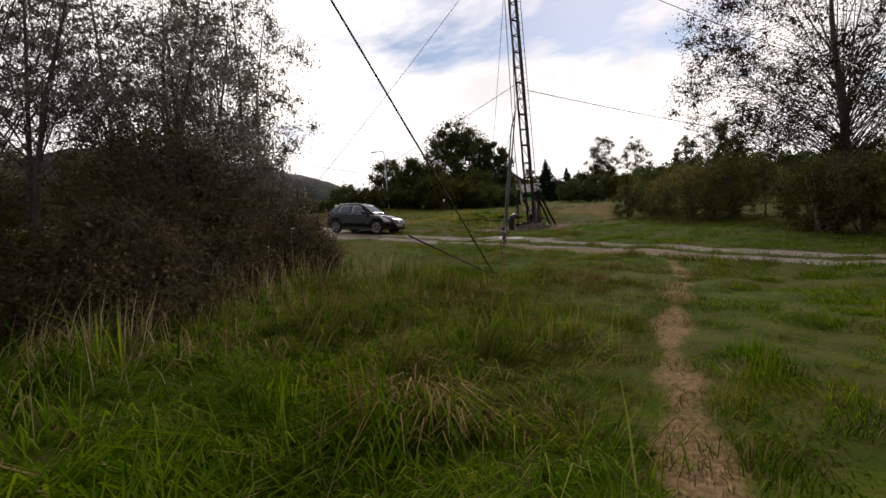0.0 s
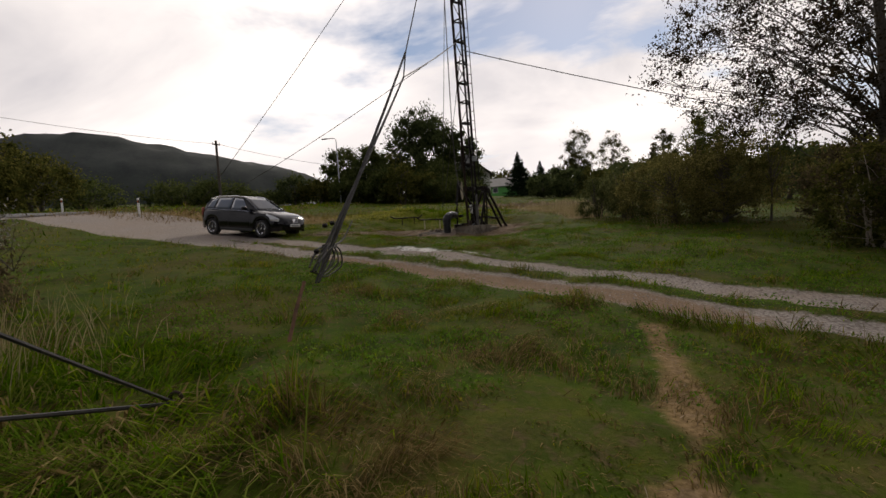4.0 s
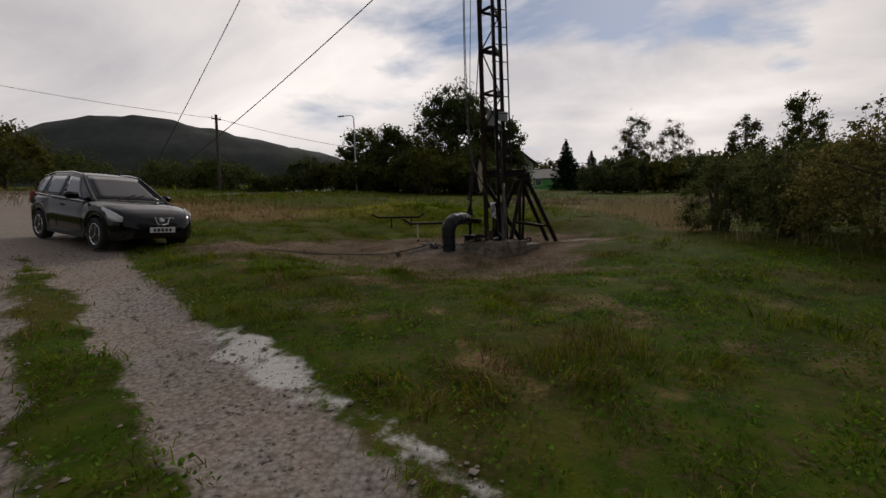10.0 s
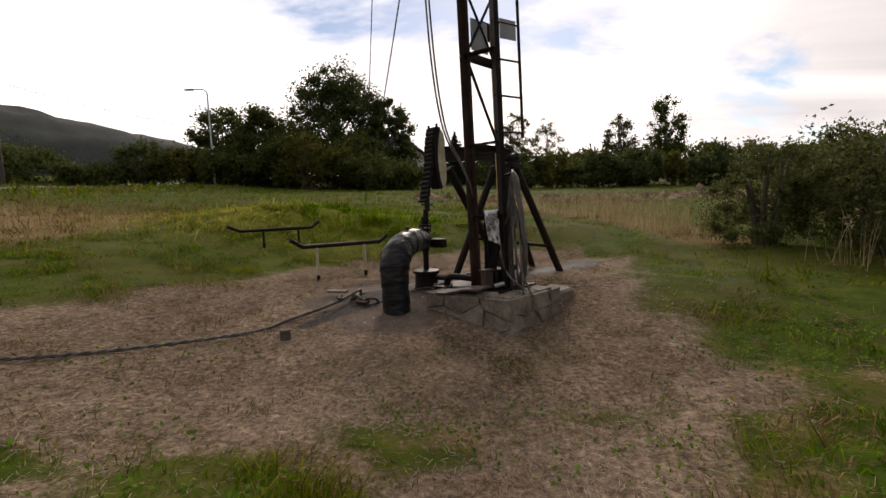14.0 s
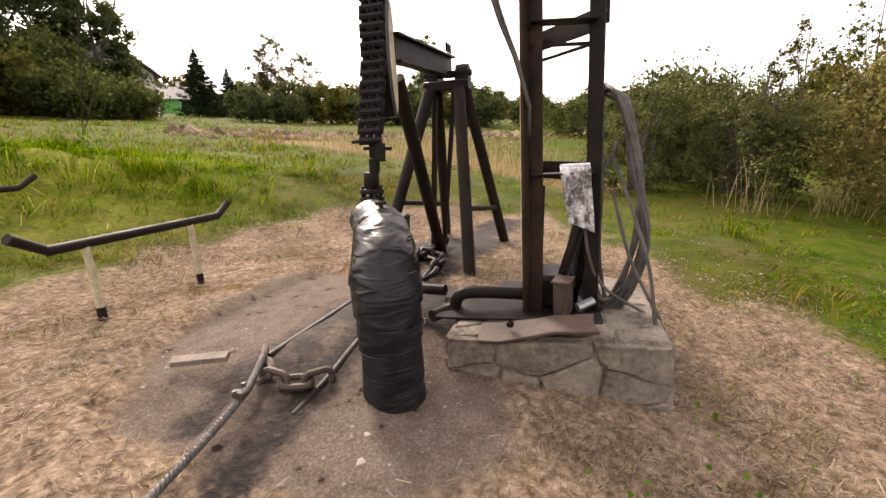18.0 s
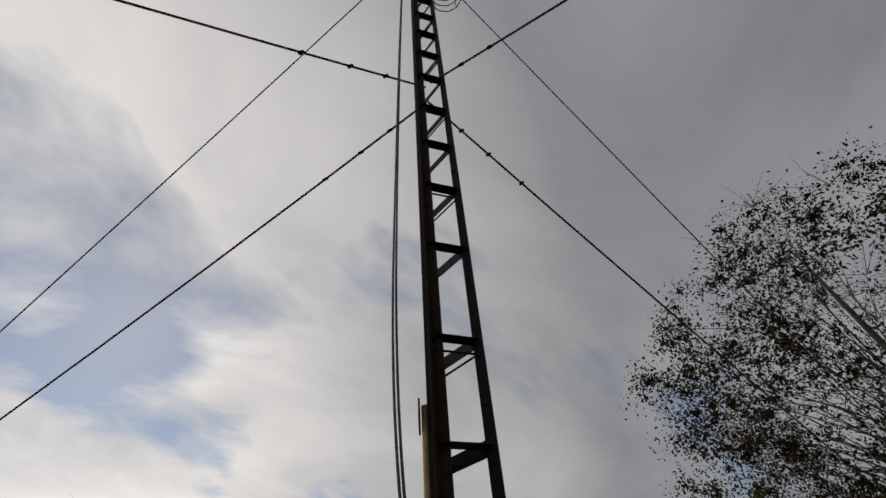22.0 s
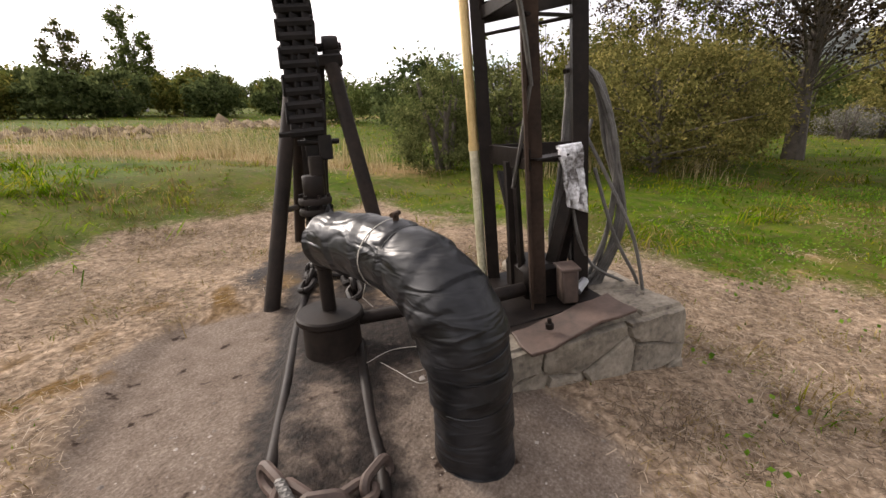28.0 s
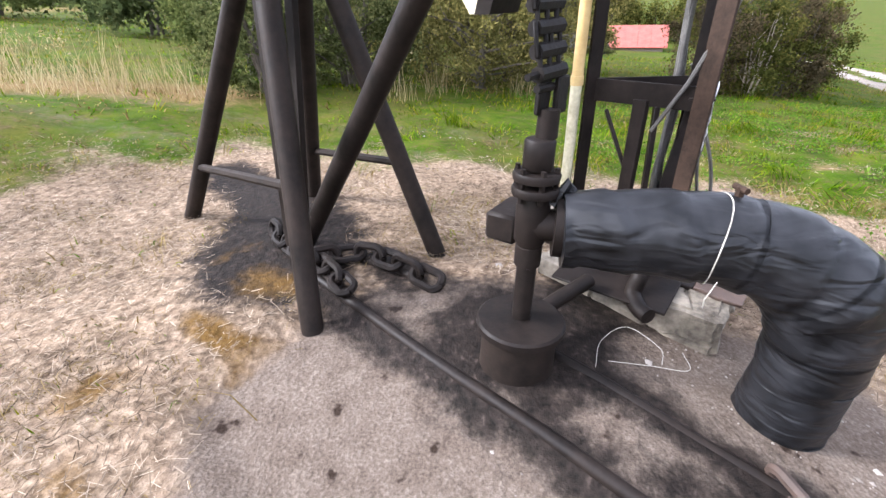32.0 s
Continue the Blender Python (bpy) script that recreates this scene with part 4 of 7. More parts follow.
def build_pump():
    pj = thing("pump_jack", "small black oil-stained beam pump on tubular legs", "pump jack", (4.4, 23.38, 0))
    o = Vector((4.4, 23.38, 0))

    def put(name, bm, mat, label="", parent=None):
        if parent is None:
            bm.transform(Matrix.Translation(-o))
        return part(name, bm, mat, parent or pj, label)

    feet = {"A": (4.827, 24.138), "B": (3.652, 23.244), "C": (5.02, 23.43), "D": (4.089, 22.70)}
    tops = {"A": SADDLE - S * 0.10 + U * 0.05, "B": SADDLE - S * 0.12 - U * 0.09, "C": SADDLE + S * 0.12 + U * 0.04, "D": SADDLE + S * 0.10 - U * 0.09}
    for k, (x, y) in feet.items():
        put("leg", bar([(x, y, g(x, y) - 0.06), tops[k] - Vector((0, 0, 0.05))], 0.043, 12), PIPE)

    def on_leg(k, f):
        return Vector((*feet[k], g(*feet[k]))).lerp(tops[k], f)

    put("leg_brace", bar([on_leg("A", 0.25), on_leg("B", 0.36)], 0.02), PIPE)
    put("leg_brace", bar([on_leg("C", 0.25), on_leg("D", 0.33)], 0.02), PIPE)
    put("prop", bar([(4.28, 23.36, -0.03), (3.63, 22.67, 1.2)], 0.043, 12), STEEL)
    put("prop", flat_bar((4.24, 23.42, -0.02), SADDLE - S * 0.10, 0.055, 0.03, 20), STEEL)
    put("prop", flat_bar((4.30, 23.36, -0.02), SADDLE + S * 0.05, 0.05, 0.03, 20), STEEL)
    ang = math.degrees(math.atan2(S.y, S.x))
    put("saddle_beam", box((0.34, 0.2, 0.07), SADDLE - Vector((0, 0, 0.02)), (0, 0, ang), 0.01), STEEL)
    for s in (-1, 1):
        b = lathe([(0.03, -0.05), (0.062, -0.045), (0.066, 0), (0.062, 0.045), (0.03, 0.05)], 16)
        b.transform(pose(*(SADDLE + S * 0.115 * s + Vector((0, 0, 0.065))), 90, 0, ang + 90))
        put("bearing_housing", b, STEEL)
        put("bearing_foot", box((0.10, 0.13, 0.05), SADDLE + S * 0.115 * s + Vector((0, 0, 0.02)), (0, 0, ang), 0.008), STEEL)
    sh = bar([SADDLE - S * 0.18 + Vector((0, 0, 0.065)), SADDLE + S * 0.18 + Vector((0, 0, 0.065))], 0.025, 12)
    put("rocker_shaft", sh, STEEL)
    # walking beam, an I-section
    a, b = Vector((3.60, 22.62, 1.345)), SADDLE + U * 0.12 + Vector((0, 0, 0.13))
    bm = bmesh.new()
    n = (b - a).length
    for w, h, z in ((0.075, 0.014, 0.068), (0.075, 0.014, -0.068), (0.012, 0.13, 0)):
        box((n, w, h), (n / 2, 0, z), bevel=0.002, bm=bm)
    q = Matrix.Translation(a) @ (b - a).to_track_quat("X", "Z").to_matrix().to_4x4()
    bm.transform(q)
    put("walking_beam", bm, STEEL)
    for k in range(3):
        p = SADDLE - U * (0.02 + 0.05 * k) + S * 0.03 + Vector((0, 0, 0.20))
        put("beam_bolt", bar([p, p + Vector((0, 0, 0.06))], 0.009, 6), STEEL)
    # horse head: thick dark rim, cream web
    hd = Vector((3.452, 22.54, 0))
    prof = []
    n = 14
    for k in range(n + 1):
        z = 0.985 + 0.605 * k / n
        f = (z - 1.287) / 0.3025
        prof.append((0.05 * f * f, z))

    def slab(front, back, half, name, mat, label=""):
        bm = bmesh.new()
        rows = []
        for (u0, z), u1 in zip(front, back):
            rows.append([bm.verts.new(hd + U * u + S * s + Vector((0, 0, z))) for u, s in ((u0, -half), (u0, half), (u1, half), (u1, -half))])
        for r, q in zip(rows, rows[1:]):
            for k in range(4):
                bm.faces.new((r[k], r[(k + 1) % 4], q[(k + 1) % 4], q[k]))
        bm.faces.new(rows[0][::-1]); bm.faces.new(rows[-1])
        return put(name, bm, mat, label)

    slab(prof, [u + 0.045 for u, z in prof], 0.062, "head_rim", STEEL)
    slab([(u + 0.046, z) for u, z in prof], [u + 0.05 + 0.125 * math.sqrt(max(0.0, 1 - ((z - 1.29) / 0.31) ** 2)) for u, z in prof], 0.045, "head_web", CREAM, "cream painted web of the horse head")
    put("head_cap", box((0.06, 0.15, 0.02), hd + U * 0.06 + Vector((0, 0, 1.6)), (0, 0, math.degrees(math.atan2(U.y, U.x))), 0.004), STEEL)
    for s in (-1, 1):
        p = hd + U * 0.05 + S * 0.06 * s + Vector((0, 0, 1.6))
        put("cap_bolt", bar([p, p + Vector((0, 0, 0.04))], 0.012, 6), STEEL)
    # roller chain over the head, down to the rod
    path = [hd + U * (u - 0.02) + Vector((0, 0, z)) for u, z in prof if z > 1.25][::-1]
    low = Vector((3.362, 22.49, 0.865))
    end, k = path[-1], 9
    path += [end.lerp(low, (j + 1) / k) for j in range(k)]
    for i, p in enumerate(path):
        put("chain_pin", bar([p - S * 0.058, p + S * 0.058], 0.0185, 8), CHAIN)
    for i, (p, q) in enumerate(zip(path, path[1:])):
        bm = bmesh.new()
        for s in ((-0.042, 0.0, 0.042) if i % 2 else (-0.053, -0.012, 0.012, 0.053)):
            d = q - p
            box((0.011, 0.034, d.length + 0.028), (0, 0, d.length / 2), bevel=0.003, bm=bm)
            mm = Matrix.Translation(p + S * s) @ d.to_track_quat("Z", "Y").to_matrix().to_4x4() @ pose(0, 0, 0, 0, 0, math.degrees(math.atan2(U.y, U.x)))
            fresh = [v for v in bm.verts if not v.tag]
            for v in fresh:
                v.co = mm @ v.co
                v.tag = True
        put("chain_link", bm, CHAIN)
    put("chain_bar", bar([low - S * 0.10 + Vector((0, 0, 0.0)), low + S * 0.05], 0.009, 6), CHAIN)
    return pj


build_pump()


def build_wellhead():
    wh = thing("wellhead", "black greasy wellhead drum with polished rod and flanges", "wellhead", (WELL.x, WELL.y, -0.06))
    base = 0.06

    def put(name, prof, mat, label="", seg=20, dx=(0, 0)):
        bm = lathe(prof, seg)
        bm.transform(Matrix.Translation((dx[0], dx[1], base)))
        return part(name, bm, mat, wh, label)

    put("drum", [(0.122, -0.06), (0.118, 0.02), (0.116, 0.12), (0.11, 0.125)], PIPE, "", 28)
    put("drum_lid", [(0.13, 0.122), (0.137, 0.128), (0.137, 0.148), (0.13, 0.155), (0.05, 0.162), (0.035, 0.163)], STEEL, "", 32)
    put("lower_rod", [(0.029, 0.15), (0.029, 0.36)], STEEL)
    put("collar", [(0.03, 0.345), (0.038, 0.35), (0.038, 0.41), (0.03, 0.415)], STEEL)
    put("tee_body", [(0.034, 0.41), (0.045, 0.43), (0.046, 0.53), (0.04, 0.555)], STEEL)
    for z in (0.56, 0.60):
        fl = put("flange", [(0.04, z), (0.062, z + 0.004), (0.064, z + 0.018), (0.06, z + 0.026), (0.04, z + 0.028)], STEEL, "", 24)
        for k in range(6):
            a = k * math.pi / 3
            bm = bar([(0.052 * math.cos(a), 0.052 * math.sin(a), base + z - 0.012), (0.052 * math.cos(a), 0.052 * math.sin(a), base + z + 0.04)], 0.008, 6)
            part("flange_bolt", bm, STEEL, fl)
    put("coupling", [(0.036, 0.63), (0.04, 0.635), (0.04, 0.705), (0.036, 0.71)], STEEL)
    put("upper_rod", [(0.028, 0.71), (0.027, 0.78)], STEEL, "", 16, (0.012, -0.018))
    cl = bmesh.new()
    box((0.016, 0.05, 0.09), (0.02, -0.0, base + 0.81), (0, 0, 40), 0.004, cl)
    box((0.016, 0.05, 0.09), (0.035, -0.05, base + 0.81), (0, 0, 40), 0.004, cl)
    part("clevis", cl, CHAIN, wh)
    part("clevis_pin", bar([(-0.02, 0.03, base + 0.83), (0.08, -0.08, base + 0.83)], 0.01, 8), CHAIN, wh)
    # side outlet towards the wrapped pipe
    d = Vector((-0.30, -0.95, 0)).normalized()
    p = Vector((0, 0, base + 0.475))
    part("side_outlet", bar([p, p + d * 0.12], 0.045, 16), STEEL, wh)
    part("outlet_flange", bar([p + d * 0.06, p + d * 0.085], 0.085, 20), STEEL, wh)
    part("torn_foil", bar([p + d * 0.05 + Vector((0, 0, 0.06)), p + d * 0.09 + Vector((0.01, 0, 0.125)), p + d * 0.10 + Vector((0, 0, 0.09))], [0.02, 0.012, 0.02], 6), FOIL, wh, "torn black foil")
    # lower side boss
    wh.rotation_euler = (radians(2.4), radians(1.6), 0)
    part("side_boss", box((0.16, 0.10, 0.09), (0.13, 0.02, base + 0.43), (0, 0, -40), 0.01), STEEL, wh)
    return wh


build_wellhead()


def build_elbow():
    el = thing("wrapped_pipe_elbow", "fat pipe bend wrapped in shiny black plastic foil beside the wellhead", "pipe", (3.085, 21.78, -0.2))
    o = Vector((3.085, 21.78, -0.2))
    S1 = spline([(3.305, 22.44, 0.475, 0.098), (3.255, 22.26, 0.478, 0.108), (3.195, 22.07, 0.468, 0.114), (3.135, 21.92, 0.43, 0.12), (3.086, 21.82, 0.335, 0.13), (3.075, 21.79, 0.19, 0.119), (3.075, 21.79, 0.0, 0.114), (3.08, 21.80, -0.32, 0.128)], 90)

    def section(a, b, name, label=""):
        bm = bmesh.new()
        seg = 36
        rows = []
        for i in range(a, b + 1):
            p = Vector(S1[i][:3])
            d = Vector(S1[min(i + 1, 90)][:3] - S1[max(i - 1, 0)][:3]).normalized()
            side = d.cross(Vector((0.95, -0.30, 0))).normalized()
            up = d.cross(side)
            row = []
            for k in range(seg):
                th = 2 * math.pi * k / seg
                r = float(S1[i][3]) * (1 + 0.035 * noise.noise((math.cos(th) * 2, math.sin(th) * 2, i * 0.13)) + 0.018 * noise.noise((math.cos(th) * 5 + i * 0.3, math.sin(th) * 5, i * 0.5)))
                r += 0.008 * ((i * 0.1 + 0.22 * math.cos(th + 0.6)) % 1.0)
                row.append(bm.verts.new(p - o + r * (math.cos(th) * side + math.sin(th) * up)))
            rows.append(row)
        for r, q in zip(rows, rows[1:]):
            for k in range(seg):
                bm.faces.new((r[k], r[(k + 1) % seg], q[(k + 1) % seg], q[k]))
        bm.faces.new(rows[0][::-1]); bm.faces.new(rows[-1])
        part(name, bm, FOIL, el, label)

    section(0, 30, "foil_sleeve"); section(29, 47, "foil_sleeve"); section(46, 64, "foil_sleeve"); section(63, 90, "foil_sleeve")
    # overlapping edges of the wrapping
    for i in (30, 58, 70, 82):
        p, d = Vector(S1[i][:3]) - o, Vector(S1[i + 1][:3] - S1[i - 1][:3]).normalized()
        s = d.orthogonal().normalized()
        u = d.cross(s)
        tilt = rng.uniform(-0.03, 0.03)
        pts = [p + float(S1[i][3] + 0.002) * (math.cos(t) * s + math.sin(t) * u) + d * tilt * math.sin(t + i) for t in np.linspace(0, 2 * math.pi, 25)]
        part("foil_edge", bar(pts, 0.002, 5), FOIL, el)
    # twine round the wrapping
    for i in (24,):
        p, d = Vector(S1[i][:3]) - o, Vector(S1[i + 1][:3] - S1[i - 1][:3]).normalized()
        s = d.orthogonal().normalized()
        u = d.cross(s)
        pts = [p + float(S1[i][3] + 0.006) * (math.cos(t) * s + math.sin(t) * u) + d * 0.012 * math.sin(2 * t) for t in np.linspace(0, 2 * math.pi, 25)]
        part("twine", bar(pts, 0.0017, 5), TWINE, el, "pale twine tied round the foil")
        e0 = p + Vector((-0.11, 0.03, -0.06))
        part("twine_end", bar([e0, e0 + Vector((0, 0.02, -0.05)), e0 + Vector((0.02, 0, -0.09))], 0.0017, 5), TWINE, el)
    tap = bmesh.new()
    tube(tap, [(0, 0, -0.02), (0, 0, 0.035)], 0.010)
    tube(tap, [(-0.022, 0, 0.03), (0.022, 0, 0.03)], 0.008)
    tap.transform(Matrix.Translation(Vector((3.196, 22.05, 0.575)) - o))
    part("tap", tap, RUST, el, "small brass tap")
    return el


build_elbow()


def buried_pipe(name, label, pts, r, mat=None):
    P = [(x, y, g(x, y) + h) for x, y, h in pts]
    o = Vector(P[0])
    e = thing(name, label, "pipe", o)
    sp = spline([(*p, r) for p in P], 8 * len(P))
    part("pipe_run", bar([Vector(q[:3]) - o for q in sp], r, 10), mat or PIPE, e)
    return e, o


buried_pipe("buried_bar", "oily black steel bar half sunk in packed earth", [(4.02, 23.30, -0.002), (3.76, 23.09, -0.012), (3.4, 22.81, -0.016), (3.06, 22.53, -0.017), (2.70, 22.245, -0.015)], 0.023, STEEL)
buried_pipe("buried_bar", "oily black steel bar half sunk in packed earth", [(3.42, 22.46, -0.004), (3.2, 22.28, -0.012), (3.02, 22.13, -0.014), (2.88, 22.0, -0.014), (2.7, 21.86, -0.02)], 0.021, STEEL)


def link_mesh(length, width, r):
    """One closed chain link, lying along x."""
    pts = []
    for t in np.linspace(0, 2 * math.pi, 17):
        cx = (length / 2 - width / 2) * (1 if math.cos(t) > 0 else -1)
        pts.append((cx + math.cos(t) * width / 2, math.sin(t) * width / 2, 0))
    return bar(pts, r, 7)


def chain_of(name, label, pts, size, mat):
    """Links laid one after another along points, each turned a quarter on."""
    P = [Vector((x, y, g(x, y) + h)) for x, y, h in pts]
    e = thing(name, label, "chain", P[0])
    sp = spline([(*q, 1) for q in P], 80)
    d, i, k = 0.0, 0, 0
    last = Vector(sp[0][:3])
    for q in sp[1:]:
        q = Vector(q[:3])
        if (q - last).length >= size[0] * 0.72:
            bm = link_mesh(*size)
            bm.transform(pose(0, 0, 0, (20 if k % 2 else 75) + rng.uniform(-15, 15), 0, 0))
            dr = (q - last).normalized()
            bm.transform(Matrix.Translation((q + last) / 2 - P[0]) @ dr.to_track_quat("X", "Z").to_matrix().to_4x4())
            part("link", bm, mat, e)
            last, k = q, k + 1
    return e


chain_of("heavy_chain", "heavy oil-black chain heaped at the pump foot", [(4.45, 23.55, 0.05), (4.2, 23.4, 0.04), (3.98, 23.22, 0.05), (3.78, 23.1, 0.03)], (0.13, 0.075, 0.017), STEEL)
chain_of("heavy_chain", "heavy oil-black chain heaped at the pump foot", [(4.05, 23.3, 0.05), (4.1, 23.08, 0.04), (3.95, 22.9, 0.05), (3.72, 22.68, 0.02)], (0.15, 0.08, 0.018), STEEL)
chain_of("heavy_chain", "rusty heavy chain shackled between two buried bars", [(2.69, 22.24, 0.018), (2.655, 22.08, 0.02), (2.74, 21.99, 0.018), (2.88, 21.98, 0.012)], (0.115, 0.062, 0.0145), PLATE)


def build_anchor_rope():
    P = [(2.67, 22.16, 0.05), (2.62, 22.06, 0.05), (2.57, 21.98, 0.045), (2.46, 21.87, 0.03), (2.34, 21.75, 0.025), (2.18, 21.6, 0.02), (1.95, 21.36, 0.015), (1.1, 20.8, 0.015), (0.3, 20.4, 0.01), (-0.6, 20.02, 0.0), (-2.2, 19.6, -0.05)]
    o = Vector((2.57, 21.98, g(2.57, 21.98)))
    e = thing("anchor_rope", "doubled grey wire rope clamped to the chain on earth", "rope", o)
    Q = [(x, y, g(x, y) + h, 1) for x, y, h in P]
    sp = spline(Q, 420)
    for ph in (0, math.pi):
        pts = []
        for i, q in enumerate(sp):
            d = Vector(sp[min(i + 1, 420)][:3] - sp[max(i - 1, 0)][:3]).normalized()
            s_ = d.cross(Vector((0, 0, 1))).normalized()
            pts.append(Vector(q[:3]) - o + s_ * 0.007 * math.cos(i * 0.9 + ph) + Vector((0, 0, 1)) * 0.007 * math.sin(i * 0.9 + ph))
        part("rope_strand", bar(pts, 0.0085, 7), ROPE, e)
    for x, y in ((2.55, 21.955),):
        z = g(x, y) + 0.06 - o.z
        cl = part("rope_clamp", box((0.035, 0.05, 0.025), (x - o.x, y - o.y, z), (0, 0, 40), 0.005), PLATE, e, "steel rope clamp")
        for sgn in (-1, 1):
            part("clamp_nut", bar([(x - o.x + 0.018 * sgn, y - o.y + 0.02 * sgn, z + 0.015), (x - o.x + 0.018 * sgn, y - o.y + 0.02 * sgn, z + 0.03)], 0.008, 6), ROPE, e)


build_anchor_rope()
buried_pipe("outlet_pipe", "oil-stained black pipe from the well drum to the mast foot", [(3.42, 22.47, 0.10), (3.50, 22.34, 0.11), (3.58, 22.20, 0.14)], 0.028, STEEL)
buried_pipe("outlet_pipe", "oil-stained black pipe from the well drum to the mast foot", [(3.41, 22.05, 0.11), (3.46, 22.06, 0.11), (3.53, 22.05, 0.13), (3.55, 22.02, 0.20), (3.62, 21.97, 0.225), (3.8, 21.84, 0.24)], 0.03, STEEL)


def build_rails():
    """Timber and stakes lying by the pipes."""
    for x, y, dx, dy, r, lab in ((2.52, 22.31, 0.17, -0.08, 0.022, "weathered timber lying on the packed earth"),):
        z = g(x, y) + r * 0.2
        t = thing("timber", lab, "timber", (x, y, z))
        part("timber_body", flat_bar((-dx, -dy, 0), (dx * 0.2, dy * 0.2, 0.0), r * 2, r * 1.2, 15), WOODPOST, t)
    s = thing("stump", "cut round wooden stump beside the pipes", "stump", (2.27, 21.29, g(2.27, 21.29)))
    part("stump_body", lathe([(0.042, -0.05), (0.04, 0.05), (0.036, 0.07), (0.01, 0.072)], 12), BARK, s)


build_rails()


def build_twine():
    t = thing("loose_twine", "loose pale twine lying by the well drum", "twine", (3.25, 22.3, g(3.25, 22.3)))
    for sx in ((0, 0, 0.1, -0.06, 0.16, -0.18, 0.05, -0.24, -0.03, -0.2), (0.02, -0.05, -0.03, -0.16, -0.06, -0.27, 0.02, -0.3)):
        pts = [(sx[i], sx[i + 1], 0.015 + 0.006 * (i % 3)) for i in range(0, len(sx), 2)]
        sp = spline([(*p, 1) for p in pts], 24)
        part("strand", bar([Vector(q[:3]) for q in sp], 0.0011, 5), TWINE, t)


build_twine()


def build_block():
    """Footing of mortared stones under the mast."""
    TL, FR, RB = Vector((3.344, 21.828, 0)), Vector((3.975, 21.205, 0)), Vector((4.494, 21.683, 0))
    e1, e2 = FR - TL, RB - FR
    L1, L2 = e1.length, e2.length
    a1, a2 = e1.normalized(), e2.normalized()
    top, low = 0.045, -0.36
    ft = thing("stone_footing", "cracked footing of grey mortared stones under the mast", "footing", (*((TL + RB) / 2)[:2], low))
    o = Vector(ft.location)
    core = bmesh.new()
    c = [TL + a1 * 0.009 + a2 * 0.009, FR - a1 * 0.009 + a2 * 0.009, RB - a1 * 0.009 - a2 * 0.009, TL + e2 - a2 * 0.009 + a1 * 0.009]
    lo, hi = [core.verts.new(p - o + Vector((0, 0, low))) for p in c], [core.verts.new(p - o + Vector((0, 0, top - 0.012))) for p in c]
    core.faces.new(lo[::-1]); core.faces.new(hi)
    for k in range(4):
        core.faces.new((lo[k], lo[(k + 1) % 4], hi[(k + 1) % 4], hi[k]))
    part("mortar_core", core, CONCRETE, ft)

    def cells(w, h, n):
        """A rectangle broken into irregular pieces."""
        rows = max(2, round(math.sqrt(n * h / w) * 1.35))
        seeds = []
        for k in range(rows):
            m = max(2, round(n / rows) + k % 2)
            seeds += [Vector((w * (i + 0.5 + rng.uniform(-0.34, 0.34)) / m, h * (k + 0.5 + rng.uniform(-0.2, 0.2)) / rows)) for i in range(m)]
        for c0 in seeds:
            poly = [Vector((0, 0)), Vector((w, 0)), Vector((w, h)), Vector((0, h))]
            for c1 in seeds:
                if c1 is c0:
                    continue
                # pieces are wider than high
                m, d = (c0 + c1) / 2, Vector(((c1.x - c0.x) * 0.42, c1.y - c0.y)).normalized()
                out = []
                for i, p in enumerate(poly):
                    q = poly[(i + 1) % len(poly)]
                    dp, dq = (p - m).dot(d), (q - m).dot(d)
                    if dp <= 0:
                        out.append(p)
                    if (dp < 0) != (dq < 0):
                        out.append(p + (q - p) * (dp / (dp - dq)))
                poly = out
            mid = sum(poly, Vector((0, 0))) / len(poly)
            fine = []
            for i, p in enumerate(poly):
                q = poly[(i + 1) % len(poly)]
                for f in (0.0, 0.22, 0.45, 0.7):
                    v = p + (q - p) * (f + (rng.uniform(-0.08, 0.08) if f else 0))
                    fine.append(v + (mid - v).normalized() * (0.0004 + 0.014 * rng.random() ** 3))
            yield fine, mid

    def broken_face(org, ax, ay, up, w, h, n, depth, proud):
        for poly, mid in cells(w, h, n):
            bm = bmesh.new()
            lift = rng.uniform(-0.4, 1.0) * proud
            tilt = Vector((rng.uniform(-0.04, 0.04), rng.uniform(-0.04, 0.04)))
            back = [bm.verts.new(org - o + ax * p.x + up * p.y - ay * depth) for p in poly]
            front = []
            for p in poly:
                q = mid + (p - mid) * 0.992
                front.append(bm.verts.new(org - o + ax * q.x + up * q.y + ay * (lift + tilt.dot(p - mid) - 0.006)))
            inner = [bm.verts.new(org - o + ax * (mid + (p - mid) * 0.92).x + up * (mid + (p - mid) * 0.92).y + ay * (lift + tilt.dot(p - mid) + 0.004 + 0.008 * rng.uniform(-1, 1))) for p in poly]
            n_ = len(poly)
            for i in range(n_):
                bm.faces.new((back[i], back[(i + 1) % n_], front[(i + 1) % n_], front[i]))
                bm.faces.new((front[i], front[(i + 1) % n_], inner[(i + 1) % n_], inner[i]))
            bm.faces.new(inner)
            bm.faces.new(back[::-1])
            bmesh.ops.recalc_face_normals(bm, faces=bm.faces[:])
            part("stone", bm, CONCRETE, ft)

    zu = Vector((0, 0, 1))
    for (org, ax, ay, length) in ((TL, a1, -a2, L1), (FR, a2, a1, L2), (TL + e2, -a2, -a1, L2)):
        broken_face(org + Vector((0, 0, low)), ax, ay, zu, length, top - low - 0.004, 9, 0.06, 0.013)
